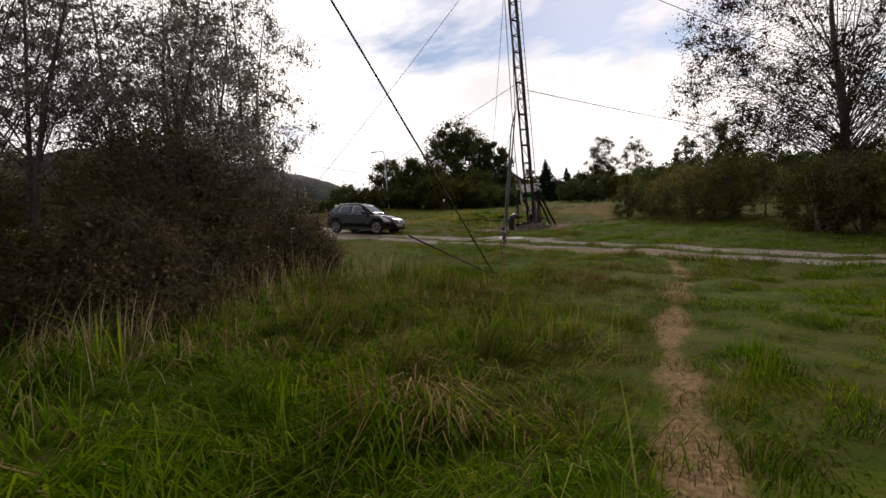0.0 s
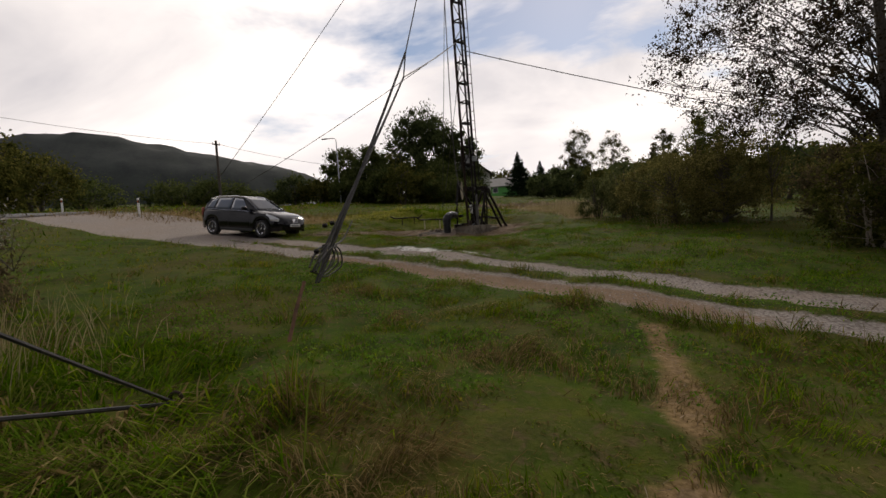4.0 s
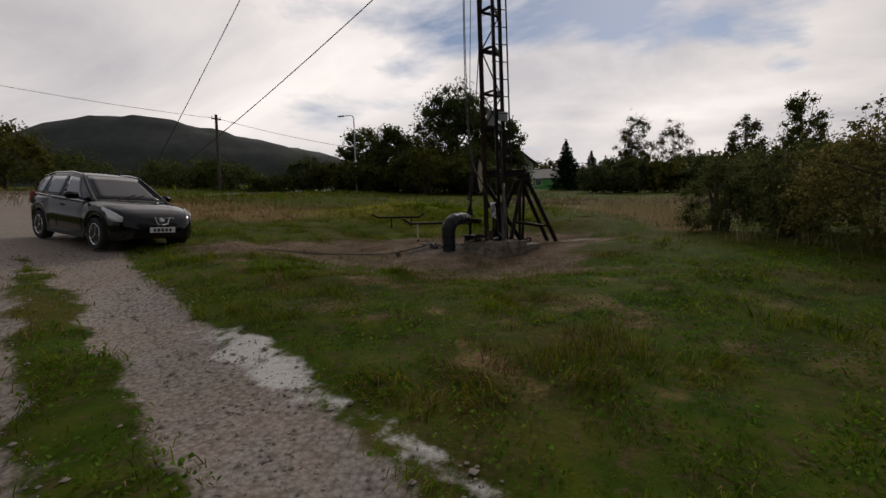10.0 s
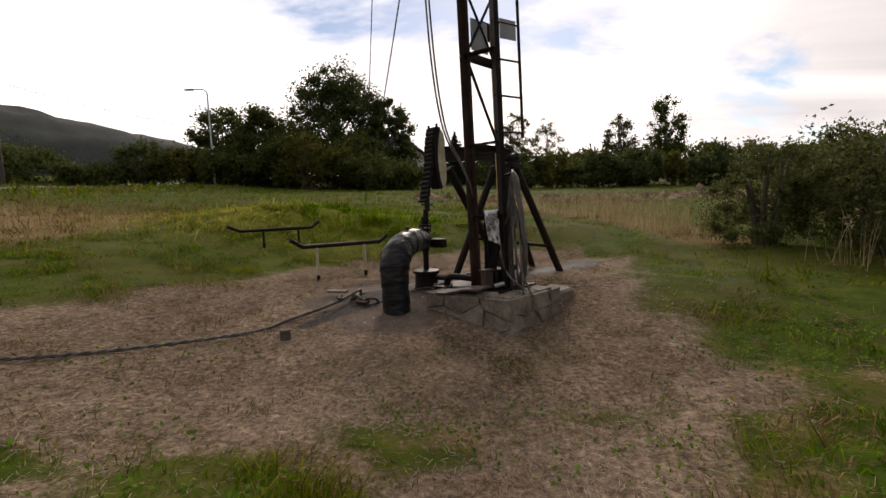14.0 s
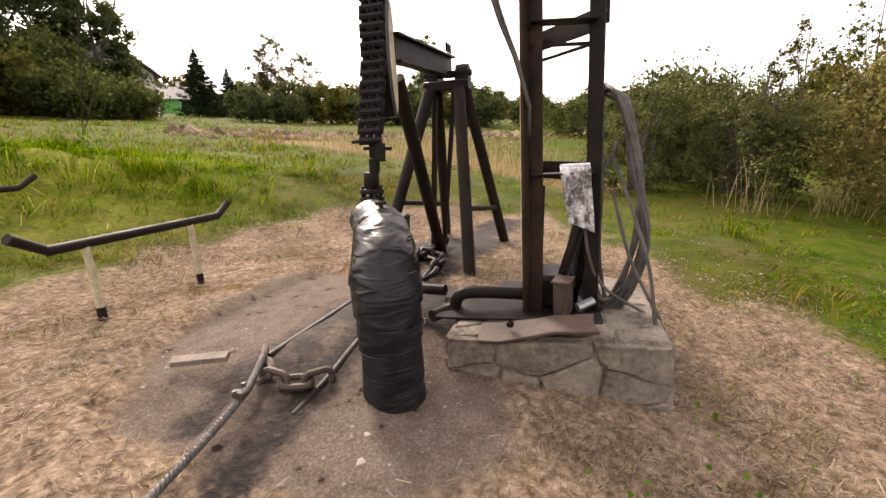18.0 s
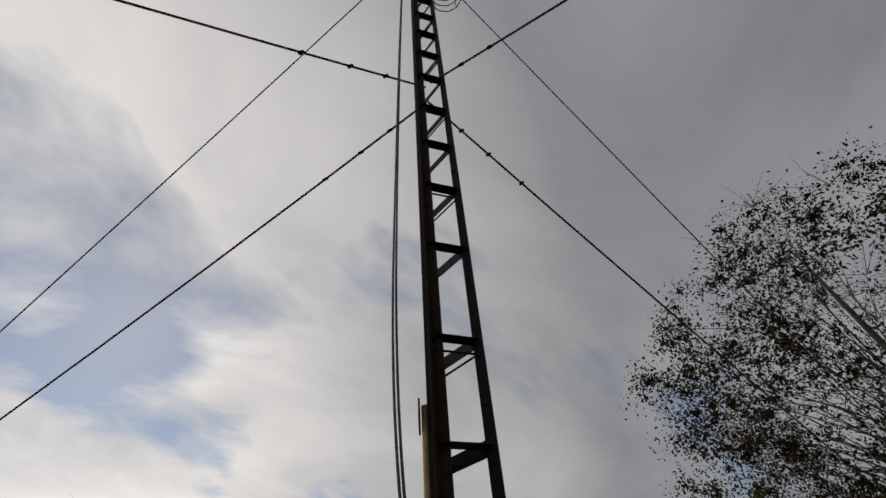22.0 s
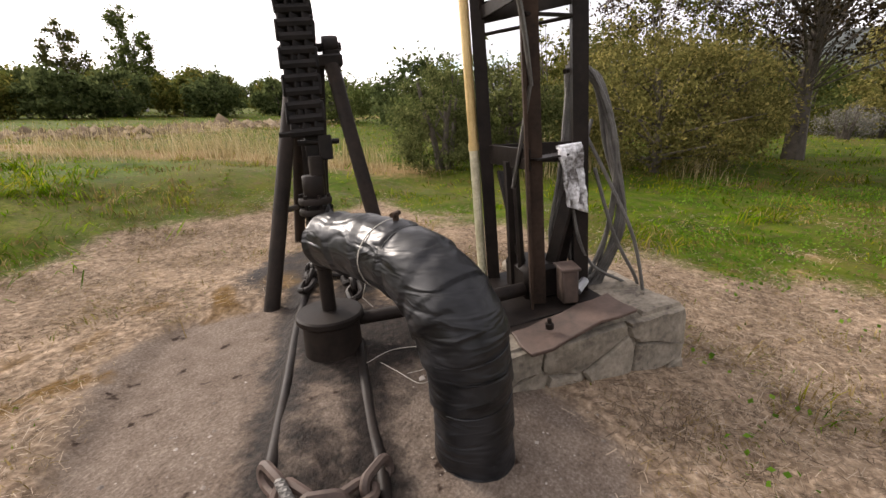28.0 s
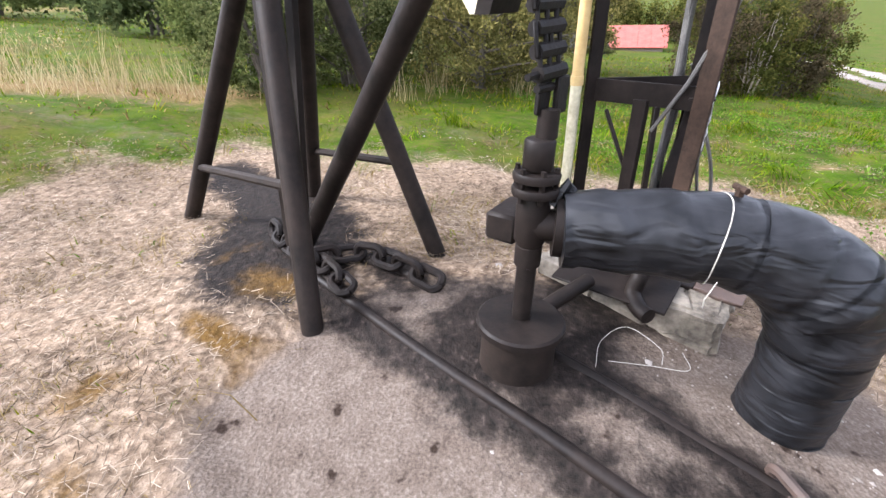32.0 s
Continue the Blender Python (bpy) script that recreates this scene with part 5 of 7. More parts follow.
    broken_face(TL + a1 * 0.01 + a2 * 0.01 + Vector((0, 0, top - 0.008)), a1, zu, a2, L1 - 0.02, L2 - 0.02, 15, 0.03, 0.012)
    blk = thing("stone_block", "small rough concrete block sunk beside the mast footing", "block", (4.46, 21.95, -0.2))
    bm = box((0.46, 0.26, 0.34), (0, 0, 0), (2, -3, 43), 0.02)
    bmesh.ops.subdivide_edges(bm, edges=bm.edges[:], cuts=3, use_grid_fill=True)
    for v in bm.verts:
        v.co += noise.noise_vector(v.co * 7) * 0.016
    part("block_body", bm, CONCRETE, blk)
    pl = thing("steel_plate", "rusty steel plate lying on the stone footing", "plate", (3.64, 21.60, top + 0.03))
    bm = box((0.46, 0.16, 0.016), (0, 0, 0), (0, 0, 0), 0.003)
    bmesh.ops.subdivide_edges(bm, edges=[e for e in bm.edges if e.calc_length() > 0.1], cuts=5, use_grid_fill=True)
    for v in bm.verts:
        v.co += Vector((0.02 * noise.noise(v.co * 11), 0.022 * noise.noise(v.co * 9 + Vector((3, 0, 0))), 0.012 * math.sin(v.co.x * 9) + 0.012 * noise.noise(v.co * 6)))
    bm.transform(pose(0, 0, 0, 3, -5, -44))
    part("plate_body", bm, PLATE, pl)
    part("plate_bolt", lathe([(0.016, 0), (0.016, 0.02), (0.008, 0.022), (0.008, 0.04)], 8), STEEL, pl).location = (-0.08, 0.07, 0.006)
    pl2 = thing("steel_plate", "thin oily sheet of steel beside the mast foot", "plate", (3.72, 21.98, top + 0.012))
    part("plate_body", box((0.5, 0.42, 0.01), (0, 0, 0), (0, 0, -44), 0.003), STEEL, pl2)
    bk = thing("valve_box", "small rusty valve box at the mast foot", "box", (3.86, 21.66, top + 0.01))
    part("box_body", box((0.09, 0.07, 0.15), (0, 0, 0.085), (0, 0, 30), 0.008), PLATE, bk)
    part("box_lid", box((0.11, 0.085, 0.012), (0, 0, 0.165), (0, 0, 30), 0.003), PLATE, bk)
    part("spout", bar([(0.06, -0.03, 0.03), (0.14, -0.05, 0.05)], 0.02), GREY, bk, "grey metal spout")


build_block()


def build_cloth():
    c = thing("hanging_cloth", "crumpled white cloth with dark stains hung on a mast crossbar", "cloth", (3.875, 21.70, 0.71))
    bm = bmesh.new()
    a = Vector((0.125, -0.09, 0)).normalized()
    out = Vector((-0.6, -0.8, 0))
    n, m = 10, 14
    rows = []
    for j in range(m + 1):
        v = j / m
        w = 0.125 * (1 - 0.10 * v)
        rows.append([bm.verts.new(a * (w * (i / n) + 0.035 * v) + out * (0.012 + 0.016 * noise.noise((i * 0.5, j * 0.35, 2)) + 0.012 * math.sin(i * 1.3 + v)) + Vector((0, 0, -0.285 * v * (1 - 0.16 * (1 - i / n) * v)))) for i in range(n + 1)])
    for r, q in zip(rows, rows[1:]):
        for i in range(n):
            bm.faces.new((r[i], r[i + 1], q[i + 1], q[i]))
    ob = part("cloth_sheet", bm, PAPER, c)
    sol = ob.modifiers.new("thick", "SOLIDIFY"); sol.thickness = 0.003
    part("cloth_fold", bar([Vector((0, 0, 0.004)) + out * 0.004, a * 0.125 + out * 0.004 + Vector((0, 0, 0.004))], 0.008, 6), PAPER, c)


build_cloth()


def build_coil():
    c = thing("rope_coil", "big coil of grey wire rope hung on the mast", "rope", (4.12, 21.60, 0.0))
    hook = Vector((0.0, 0.065, 1.02))
    right, left = Vector((0.045, -0.19, 0)), Vector((-0.13, 0.1, 0))
    for k in range(11):
        a, b, low = right * rng.uniform(0.75, 1.05), left * rng.uniform(0.1, 1.0), rng.uniform(-0.02, 0.12)
        j = [Vector(rng.normal(size=3)) * 0.009 for q in range(7)]
        down = [0.0, -0.06, -0.34, -0.68, low - hook.z, -0.8, -0.4]
        side = [Vector((0, 0.03, 0)), Vector((0.005, -0.09, 0)), Vector((0.02, -0.16, 0)) * rng.uniform(0.85, 1.05), a, (a + b) * 0.4, b, b * 0.55]
        ctl = [hook + q + Vector((0, 0, dz)) for q, dz in zip(side, down)]
        ctl = [q + dj for q, dj in zip(ctl, j)] + [hook + Vector((0, 0.03, 0)) + j[0]]
        sp = spline([(*q, 1) for q in ctl], 36)
        part("rope_loop", bar([Vector(q[:3]) for q in sp], 0.0095, 7), ROPE, c)
    part("hook", bar([hook + Vector((-0.08, 0.03, -0.02)), hook + Vector((0.02, -0.02, 0.0))], 0.011), STEEL, c)
    for p in (((0.0, 0.03, 0.75), (0.0, -0.09, 0.5), (-0.01, -0.19, 0.25), (-0.02, -0.25, -0.12)), ((-0.05, -0.02, 0.6), (-0.02, -0.1, 0.3), (0.05, -0.2, 0.05), (0.12, -0.16, -0.02)), ((0.0, 0.0, 0.8), (-0.12, 0.06, 0.5), (-0.1, 0.0, 0.2), (0.05, -0.15, 0.04))):
        sp = spline([(*q, 1) for q in p], 20)
        part("rope_end", bar([Vector(q[:3]) for q in sp], 0.008, 6), ROPE, c)
    h = thing("hoist_rope", "two strands of wire rope slung from the mast head", "rope", (3.77, 21.77, 0.95))
    o = Vector((3.77, 21.77, 0.95))
    for dx in (0, 0.02):
        sp = spline([(3.66 + dx, 21.87, MAST_TOP + 0.1, 1), (3.55 + dx, 21.84, 7.5, 1), (3.485 + dx, 21.81, 4.0, 1), (3.48 + dx * 1.4, 21.80, 2.4, 1), (3.55 + dx * 1.2, 21.775, 1.5, 1), (3.70 + dx * 0.5, 21.765, 1.12, 1), (3.77, 21.765, 0.95, 1)], 60)
        part("rope_strand", bar([Vector(q[:3]) - o for q in sp], 0.008, 6), ROPE, h)
    part("rope_tail", bar([(0, 0, 0), (0.05, 0.06, -0.22), (0.12, 0.12, -0.4)], 0.008, 6), ROPE, h)


build_coil()


def build_racks():
    """Low pipe rests standing in the grass."""
    def rack(lt, lb, rb, rt, legs, stripes):
        o = Vector((lb[0], lb[1], g(lb[0], lb[1])))
        r = thing("pipe_rest", "low black pipe rest with upturned ends in the grass", "pipe rest", o, "pipe rests")
        part("top_bar", bar([Vector(p) - o for p in (lt, lb, rb, rt)], 0.026, 10), PIPE, r)
        for f in legs:
            p = Vector(lb).lerp(Vector(rb), f) - o
            z0 = g(p.x + o.x, p.y + o.y) - o.z
            part("post", bar([(p.x, p.y, z0 - 0.1), (p.x, p.y, z0 + 0.07)], 0.022, 8), PIPE, r)
            part("post", bar([(p.x, p.y, z0 + 0.06), (p.x, p.y, p.z)], 0.019, 8), CREAM if stripes else PIPE, r, "chipped yellow-white post" if stripes else "")
    rack((1.83, 22.95, 0.53), (1.93, 23.07, 0.44), (2.72, 23.80, 0.425), (2.81, 23.90, 0.50), (0.16, 0.78), True)
    rack((0.42, 24.55, 0.74), (0.55, 24.67, 0.66), (1.40, 25.46, 0.66), (1.50, 25.57, 0.75), (0.3, 0.8), False)
    rack((-0.75, 26.2, 0.92), (-0.6, 26.35, 0.84), (0.35, 27.2, 0.86), (0.45, 27.3, 0.94), (0.3, 0.8), False)
    rack((-1.6, 27.9, 1.12), (-1.4, 28.1, 1.04), (-0.4, 28.9, 1.06), (-0.3, 29.0, 1.14), (0.3, 0.8), False)


build_racks()
settle(LANE)

# ---- foliage ----
OLIVE = leaf_material("olive_leaves", (0.04, 0.05, 0.012), (0.095, 0.10, 0.024), (0.20, 0.175, 0.045))
DARKLEAF = leaf_material("dark_green_leaves", (0.036, 0.05, 0.02), (0.075, 0.095, 0.036), (0.125, 0.145, 0.055))
MIDLEAF = leaf_material("mid_green_leaves", (0.038, 0.054, 0.017), (0.082, 0.102, 0.03), (0.145, 0.16, 0.052))
AUTUMN = leaf_material("autumn_leaves", (0.065, 0.065, 0.02), (0.15, 0.14, 0.045), (0.31, 0.255, 0.09))
BROWNLEAF = leaf_material("reddish_brown_leaves", (0.045, 0.037, 0.02), (0.105, 0.085, 0.045), (0.19, 0.14, 0.075))
SILVER = leaf_material("silver_willow_leaves", (0.085, 0.083, 0.07), (0.18, 0.17, 0.145), (0.34, 0.32, 0.285), 0.45)
GREYLEAF = leaf_material("grey_green_leaves", (0.05, 0.062, 0.022), (0.11, 0.125, 0.045), (0.21, 0.21, 0.085))
BIRCHLEAF = leaf_material("thin_birch_leaves", (0.03, 0.035, 0.012), (0.07, 0.072, 0.025), (0.13, 0.115, 0.04))
WALNUT = leaf_material("browned_walnut_leaves", (0.016, 0.013, 0.008), (0.038, 0.03, 0.017), (0.085, 0.058, 0.03), 0.55, 0.25)
NEEDLE = leaf_material("spruce_needles", (0.008, 0.016, 0.008), (0.018, 0.032, 0.015), (0.035, 0.052, 0.025), 0.6, 0.1)
BLOSSOM = plain("white_blossom", (0.75, 0.74, 0.7), 0.7)


def unit(v):
    return v / (np.linalg.norm(v, axis=-1, keepdims=True) + 1e-9)


def leaf_mesh(name, at, size, aspect, mat, parent, r, hang=0.0):
    """Small folded leaves, one for each point."""
    n = len(at)
    d = unit(r.normal(size=(n, 3)) + np.array([0, 0, -hang]))
    s = unit(np.cross(d, r.normal(size=(n, 3))))
    u = np.cross(d, s)
    L = (size * r.uniform(0.6, 1.35, n))[:, None]
    a, b = at - d * L * 0.5, at + d * L * 0.5
    mid = at + u * L * 0.10
    v = np.stack([a, mid + s * L * aspect * 0.5, b, mid - s * L * aspect * 0.5], 1).reshape(-1, 3)
    return mesh_np(name, v, np.arange(n * 4).reshape(n, 4), mat, parent)


def clump_points(centres, spread, n, r, flat=0.8):
    k = r.integers(0, len(centres), n)
    off = r.normal(size=(n, 3)) * np.array([1, 1, flat])
    off = unit(off) * np.minimum(np.abs(r.normal(size=(n, 1))) * 0.75, 1.05 + 0.15 * r.random((n, 1)))
    return centres[k] + off * spread[k][:, None]


def crown_centres(n, w, h, z0, r, shape):
    """Middles of leaf clumps in a crown of width w between z0 and h."""
    out = []
    while len(out) < n:
        p = r.uniform(-1, 1, 3)
        q = p.copy()
        if shape == "egg":
            q[:2] = p[:2] / (1.0 - 0.28 * p[2])
        if shape == "tall":
            q[:2] = p[:2] / (0.85 - 0.35 * p[2])
        if shape == "dome":
            q[:2] = p[:2] / (0.78 - 0.42 * p[2])
            rr = abs(q[2]) ** 8 + q[0] ** 2 + q[1] ** 2
        elif shape == "bush":
            q[:2] = p[:2] / (1.02 - 0.2 * p[2] ** 2)
            rr = abs(q[2]) ** (2.6 if q[2] > 0 else 9) + q[0] ** 2 + q[1] ** 2
        else:
            rr = (q ** 2).sum()
        if rr > 1 or (rr < 0.22 and r.random() < 0.8):
            continue
        out.append((p[0] * w / 2, p[1] * w / 2, z0 + (p[2] + 1) / 2 * (h - z0)))
    return np.array(out)


def tree(name, label, x, y, h, w, leaf, seed, z0=0.25, shape="egg", n=6000, size=0.2, aspect=0.6, clumps=60, tight=0.17, bark=None, hang=0.0,
         stems=1, trunk_r=None, limbs=12, category="tree", group="", top=1.0, lt=0.36):
    """A tree or bush: trunk, limbs that reach the clumps, and a crown of leaves."""
    r = np.random.default_rng(seed)
    t = thing(name, label, category, (x, y, g(x, y) - 0.03), group)
    base = z0 * h
    c = crown_centres(clumps, w * (1 - tight * 0.9), h - h * tight * 0.35, base + h * tight * 0.25, r, shape)
    spread = w * tight * r.uniform(0.6, 1.35, clumps)
    bark = bark or BARK
    tr = trunk_r or 0.022 * h + 0.02
    forks = []
    for s in range(stems):
        a = s * 2.4 + seed
        off = np.array([math.cos(a), math.sin(a), 0]) * (0 if stems == 1 else 0.06 * w)
        tipxy = off * (1 if stems == 1 else 3.6) + r.normal(size=3) * np.array([0.03, 0.03, 0]) * h
        pts = []
        for k in range(7):
            f = k / 6
            p = off + (tipxy - off) * f ** 1.3 + np.array([0.012 * h * math.sin(f * 7 + s), 0.012 * h * math.cos(f * 6 + s * 2), h * top * 0.86 * f])
            pts.append(p)
        part("trunk" if stems == 1 else "stem", bar(pts, [tr * (1.15 - 1.0 * (k / 6)) if k else tr * 1.45 for k in range(7)], 8), bark, t)
        forks.append(np.array(pts))
    order = r.permutation(clumps)[:limbs]
    for k in order:
        f = forks[r.integers(0, len(forks))]
        zt = np.clip(c[k][2] * r.uniform(0.35, 0.7), base * 0.7, f[-1][2] * 0.95)
        p = np.array([np.interp(zt, f[:, 2], f[:, i]) for i in range(3)])
        m = (p + c[k]) / 2 + np.array([0, 0, 0.06 * h * r.uniform(-0.2, 1)]) + r.normal(size=3) * 0.02 * h
        part("limb", bar([p, p + (m - p) * 0.6, m, m + (c[k] - m) * 0.6, c[k]], [tr * lt, tr * lt * 0.8, tr * lt * 0.6, tr * lt * 0.42, tr * lt * 0.16], 6), bark, t)
    pts = clump_points(c, spread, n, r)
    pts[:, 2] = np.maximum(pts[:, 2], 0.02)
    leaf_mesh("crown", pts, size, aspect, leaf, t, r, hang)
    return t


def twigs(t, centres, r, n, length, thick, mat=BARK):
    """Fine bare twigs joined in one part."""
    bm = bmesh.new()
    for k in range(n):
        p = Vector(centres[r.integers(0, len(centres))])
        d = Vector(r.normal(size=3)); d.z = abs(d.z) * 0.8 + 0.2; d.normalize()
        L = length * r.uniform(0.5, 1.2)
        tube(bm, [p, p + d * L * 0.5 + Vector(r.normal(size=3)) * L * 0.06, p + d * L], [thick, thick * 0.7, thick * 0.25], 4, False)
    tagged(part("twig_spray", bm, mat, t, "fine bare twigs"), kind="stuff")


def conifer(x, y, h, w, seed, label, n=7000):
    """A spruce: straight stem, whorls of drooping boughs with needle sprays."""
    r = np.random.default_rng(seed)
    t = thing("spruce", label, "tree", (x, y, g(x, y) - 0.03))
    part("trunk", bar([(0, 0, 0), (0, 0, h * 0.5), (0, 0, h)], [0.02 * h, 0.012 * h, 0.004 * h], 8), BARK, t)
    pts = []
    z = h * 0.06
    while z < h * 0.985:
        R = w / 2 * (1 - z / h) ** 0.85 + 0.04
        m = 7 if z < h * 0.8 else 5
        a0 = r.uniform(0, 6.28)
        for k in range(m):
            a = a0 + k * 6.283 / m + r.uniform(-0.25, 0.25)
            L = R * r.uniform(0.7, 1.12)
            d = np.array([math.cos(a), math.sin(a), 0])
            tip = np.array([0, 0, z]) + d * L + np.array([0, 0, L * r.uniform(-0.22, 0.12)])
            part("bough", bar([(0, 0, z), Vector(d * L * 0.5 + np.array([0, 0, z - L * 0.1])), Vector(tip)], [0.006 * h, 0.004 * h, 0.001 * h], 4), BARK, t)
            q = int(n * L / (w * 0.5) / 60) + 8
            f = r.uniform(0.05, 1.0, q) ** 0.75
            p = np.array([0, 0, z]) + (tip - np.array([0, 0, z])) * f[:, None] - np.array([0, 0, 1]) * (L * 0.4 * f * (1 - f))[:, None]
            pts.append(p + r.normal(size=(q, 3)) * np.array([0.1, 0.1, 0.06]) * (0.4 + L) * (1.1 - 0.6 * f)[:, None])
        z += h * 0.052 * (1.15 - 0.5 * z / h)
    lead = np.zeros((40, 3)); lead[:, 2] = r.uniform(0.9, 1.02, 40) * h
    pts.append(lead + r.normal(size=(40, 3)) * 0.02 * h * 0.5)
    leaf_mesh("needles", np.concatenate(pts), 0.045 * h, 0.28, NEEDLE, t, r, 0.4)
    return t


def build_trees():
    hedge = "rounded dark green hedge bush along the road"
    for i, (x, y, h, w, leaf) in enumerate([(-32, 51.6, 2.4, 9, MIDLEAF), (-29, 54.5, 2.9, 7.7, MIDLEAF), (-25, 58, 1.9, 6, MIDLEAF), (-21.7, 60, 4.5, 5, DARKLEAF), (-40, 47, 3.2, 9, MIDLEAF), (-47, 42, 4.2, 9, DARKLEAF)]):
        tree("bush", hedge, x, y, h, w, leaf, 20 + i, 0.05, "bush", 5200, 0.26, 0.65, 60, 0.13, stems=4, limbs=6, category="bush", group="hedge bushes along the road")
    tree("tree", "leafy green tree beside the street lamp", -16, 63, 7.6, 6.4, MIDLEAF, 31, 0.0, "bush", 16000, 0.27, 0.6, 80, 0.13, stems=3)
    tree("tree", "leafy green tree with pointed top in the hedge", -12, 62, 8.4, 6.0, MIDLEAF, 32, 0.0, "egg", 16000, 0.27, 0.6, 80, 0.13, stems=3)
    tree("bush", "brownish green bush at the edge of the field", -6.7, 57.5, 5.0, 5.0, OLIVE, 33, 0.04, "bush", 5500, 0.24, 0.6, 60, 0.13, stems=3, category="bush")
    tree("bush", "low green bush at the foot of tall trees", -1.5, 60.0, 3.6, 6.0, MIDLEAF, 47, 0.04, "bush", 5000, 0.24, 0.6, 60, 0.13, stems=3, category="bush")
    tree("oak_tree", "large dark round-crowned tree in front of a house", -6.3, 74, 15.5, 13, DARKLEAF, 34, 0.02, "egg", 42000, 0.33, 0.62, 150, 0.105, limbs=22)
    tree("oak_tree", "dark broad tree hiding a white house", -0.2, 73, 11.2, 7.4, DARKLEAF, 35, 0.02, "egg", 24000, 0.33, 0.62, 100, 0.11, limbs=16)
    conifer(8.9, 86.6, 8.0, 7.0, 36, "dark spruce standing in front of the orchard", 9000)
    conifer(13.6, 94.5, 6.8, 5.4, 37, "dark spruce with open top beside a taller one", 6000)
    conifer(17.5, 97, 5.2, 4.6, 44, "small dark spruce in the orchard edge", 5000)
    conifer(45, 34.7, 3.9, 3.4, 38, "small spruce alone in the far meadow", 5000)
    for i, (x, y, h, w) in enumerate([(24.5, 114.6, 16.5, 9.5), (38.7, 139, 19.0, 12)]):
        t = tree("birch", "tall slender birch with thin see-through crown", x, y, h, w, BIRCHLEAF, 40 + i, 0.2, "tall", 6500, 0.38, 0.5, 70, 0.10, BIRCHBARK, 0.5, limbs=34, trunk_r=0.16, group="tall birches")
        r = np.random.default_rng(60 + i)
        twigs(t, crown_centres(60, w * 0.8, h, h * 0.3, r, "tall"), r, 160, 2.0, 0.03)
    tree("tree", "tall leafy birch beside its twin", 33, 82.7, 10.3, 6.5, BIRCHLEAF, 42, 0.14, "tall", 6500, 0.32, 0.55, 80, 0.12, BIRCHBARK, 0.4, limbs=24)
    tree("tree", "tall narrow leafy birch beside its twin", 37.4, 78, 13.3, 6.5, MIDLEAF, 43, 0.12, "tall", 9000, 0.32, 0.55, 90, 0.12, BIRCHBARK, 0.4, limbs=24)
    # orchard row: three forms, turned and scaled
    forms = [tree("fruit_tree", "round dark fruit tree in the orchard row", x, y, 3.9, 5.2, OLIVE if i == 1 else DARKLEAF, 50 + i, 0.04, "bush", 5200, 0.33, 0.6, 60, 0.13, limbs=10, trunk_r=0.12, group="orchard row")
             for i, (x, y) in enumerate([(14.9, 67.6), (18.4, 66.7), (21.7, 63.5)])]
    for i, (x, y, s) in enumerate([(25.2, 62, 0.95), (30.3, 61.5, 1.05), (30, 57, 0.95), (11.5, 71, 0.85), (27.5, 66, 1.0), (36, 55.7, 0.9), (36, 66, 1.1), (42, 62, 1.0), (48, 58, 1.1), (54, 52, 1.0), (62, 48, 1.15), (44, 50, 0.8), (24, 75, 1.0), (19, 80, 0.9)] + [(-2 + 5.2 * k, 120 - 1.1 * k + 3 * (k % 2), 1.3 + 0.25 * (k % 3)) for k in range(17)]):
        copy_thing(forms[i % 3], pose(x, y, g(x, y) - 0.03, 0, 0, i * 77) @ Matrix.Scale(s, 4))
    # low growth that closes the view behind the orchard
    far = [tree("bush", "low far bush of the boundary hedge", 8 + 4 * i, 112 - i, 2.6, 6.0, MIDLEAF, 160 + i, 0.0, "bush", 3000, 0.44, 0.65, 50, 0.14, stems=3, limbs=3, category="bush", group="boundary hedge") for i in range(2)]
    for i in range(20):
        x, y = -4 + 5 * i + 1.3 * (i % 3), 112 - 1.4 * i + 2 * (i % 2)
        copy_thing(far[i % 2], pose(x, y, g(x, y) - 0.1, 0, 0, i * 61))
    tree("tree", "low round tree at the meadow edge", 27, 42, 2.9, 6, MIDLEAF, 55, 0.06, "bush", 6500, 0.2, 0.6, 60, 0.13, stems=3, limbs=8)
    for i, (x, y, h, w) in enumerate([(-19, 61, 3.4, 6), (-14, 59.5, 3.6, 6), (-9.5, 59.5, 4.2, 6), (-4.2, 61.5, 4.0, 6), (1.0, 63, 2.6, 6), (-3.5, 66, 6.0, 7), (-10, 67, 8.0, 7)]):
        tree("bush", "dense green undergrowth bush below the tall trees", x, y, h, w, MIDLEAF if i % 3 else OLIVE, 140 + i, 0.0, "bush", 6500, 0.32, 0.65, 60, 0.14, stems=3, limbs=4, category="bush", group="undergrowth")
    # beyond the road
    tree("tree", "broad brown-green roadside tree", -34, 33, 7.5, 9, OLIVE, 56, 0.05, "egg", 13000, 0.26, 0.6, 90, 0.12, stems=3)
    tree("tree", "low brown-green roadside tree", -36.5, 38.7, 5.3, 8, OLIVE, 57, 0.05, "bush", 9000, 0.26, 0.6, 70, 0.12, stems=3)
    tree("tree", "leafy roadside tree behind others", -44, 30, 9, 10, DARKLEAF, 58, 0.05, "egg", 10000, 0.3, 0.6, 80, 0.12, stems=3)
    tree("bush", "low dark roadside bush", -39, 26, 4, 8, DARKLEAF, 59, 0.04, "bush", 6000, 0.24, 0.6, 60, 0.13, stems=3, category="bush")
    # east: shrubs and apple trees beyond the mown strip
    tree("bush", "dense dark green bush beside dry reeds", 10.9, 25.2, 2.5, 2.6, GREYLEAF, 61, 0.0, "bush", 20000, 0.068, 0.5, 60, 0.13, stems=5, limbs=10, category="bush")
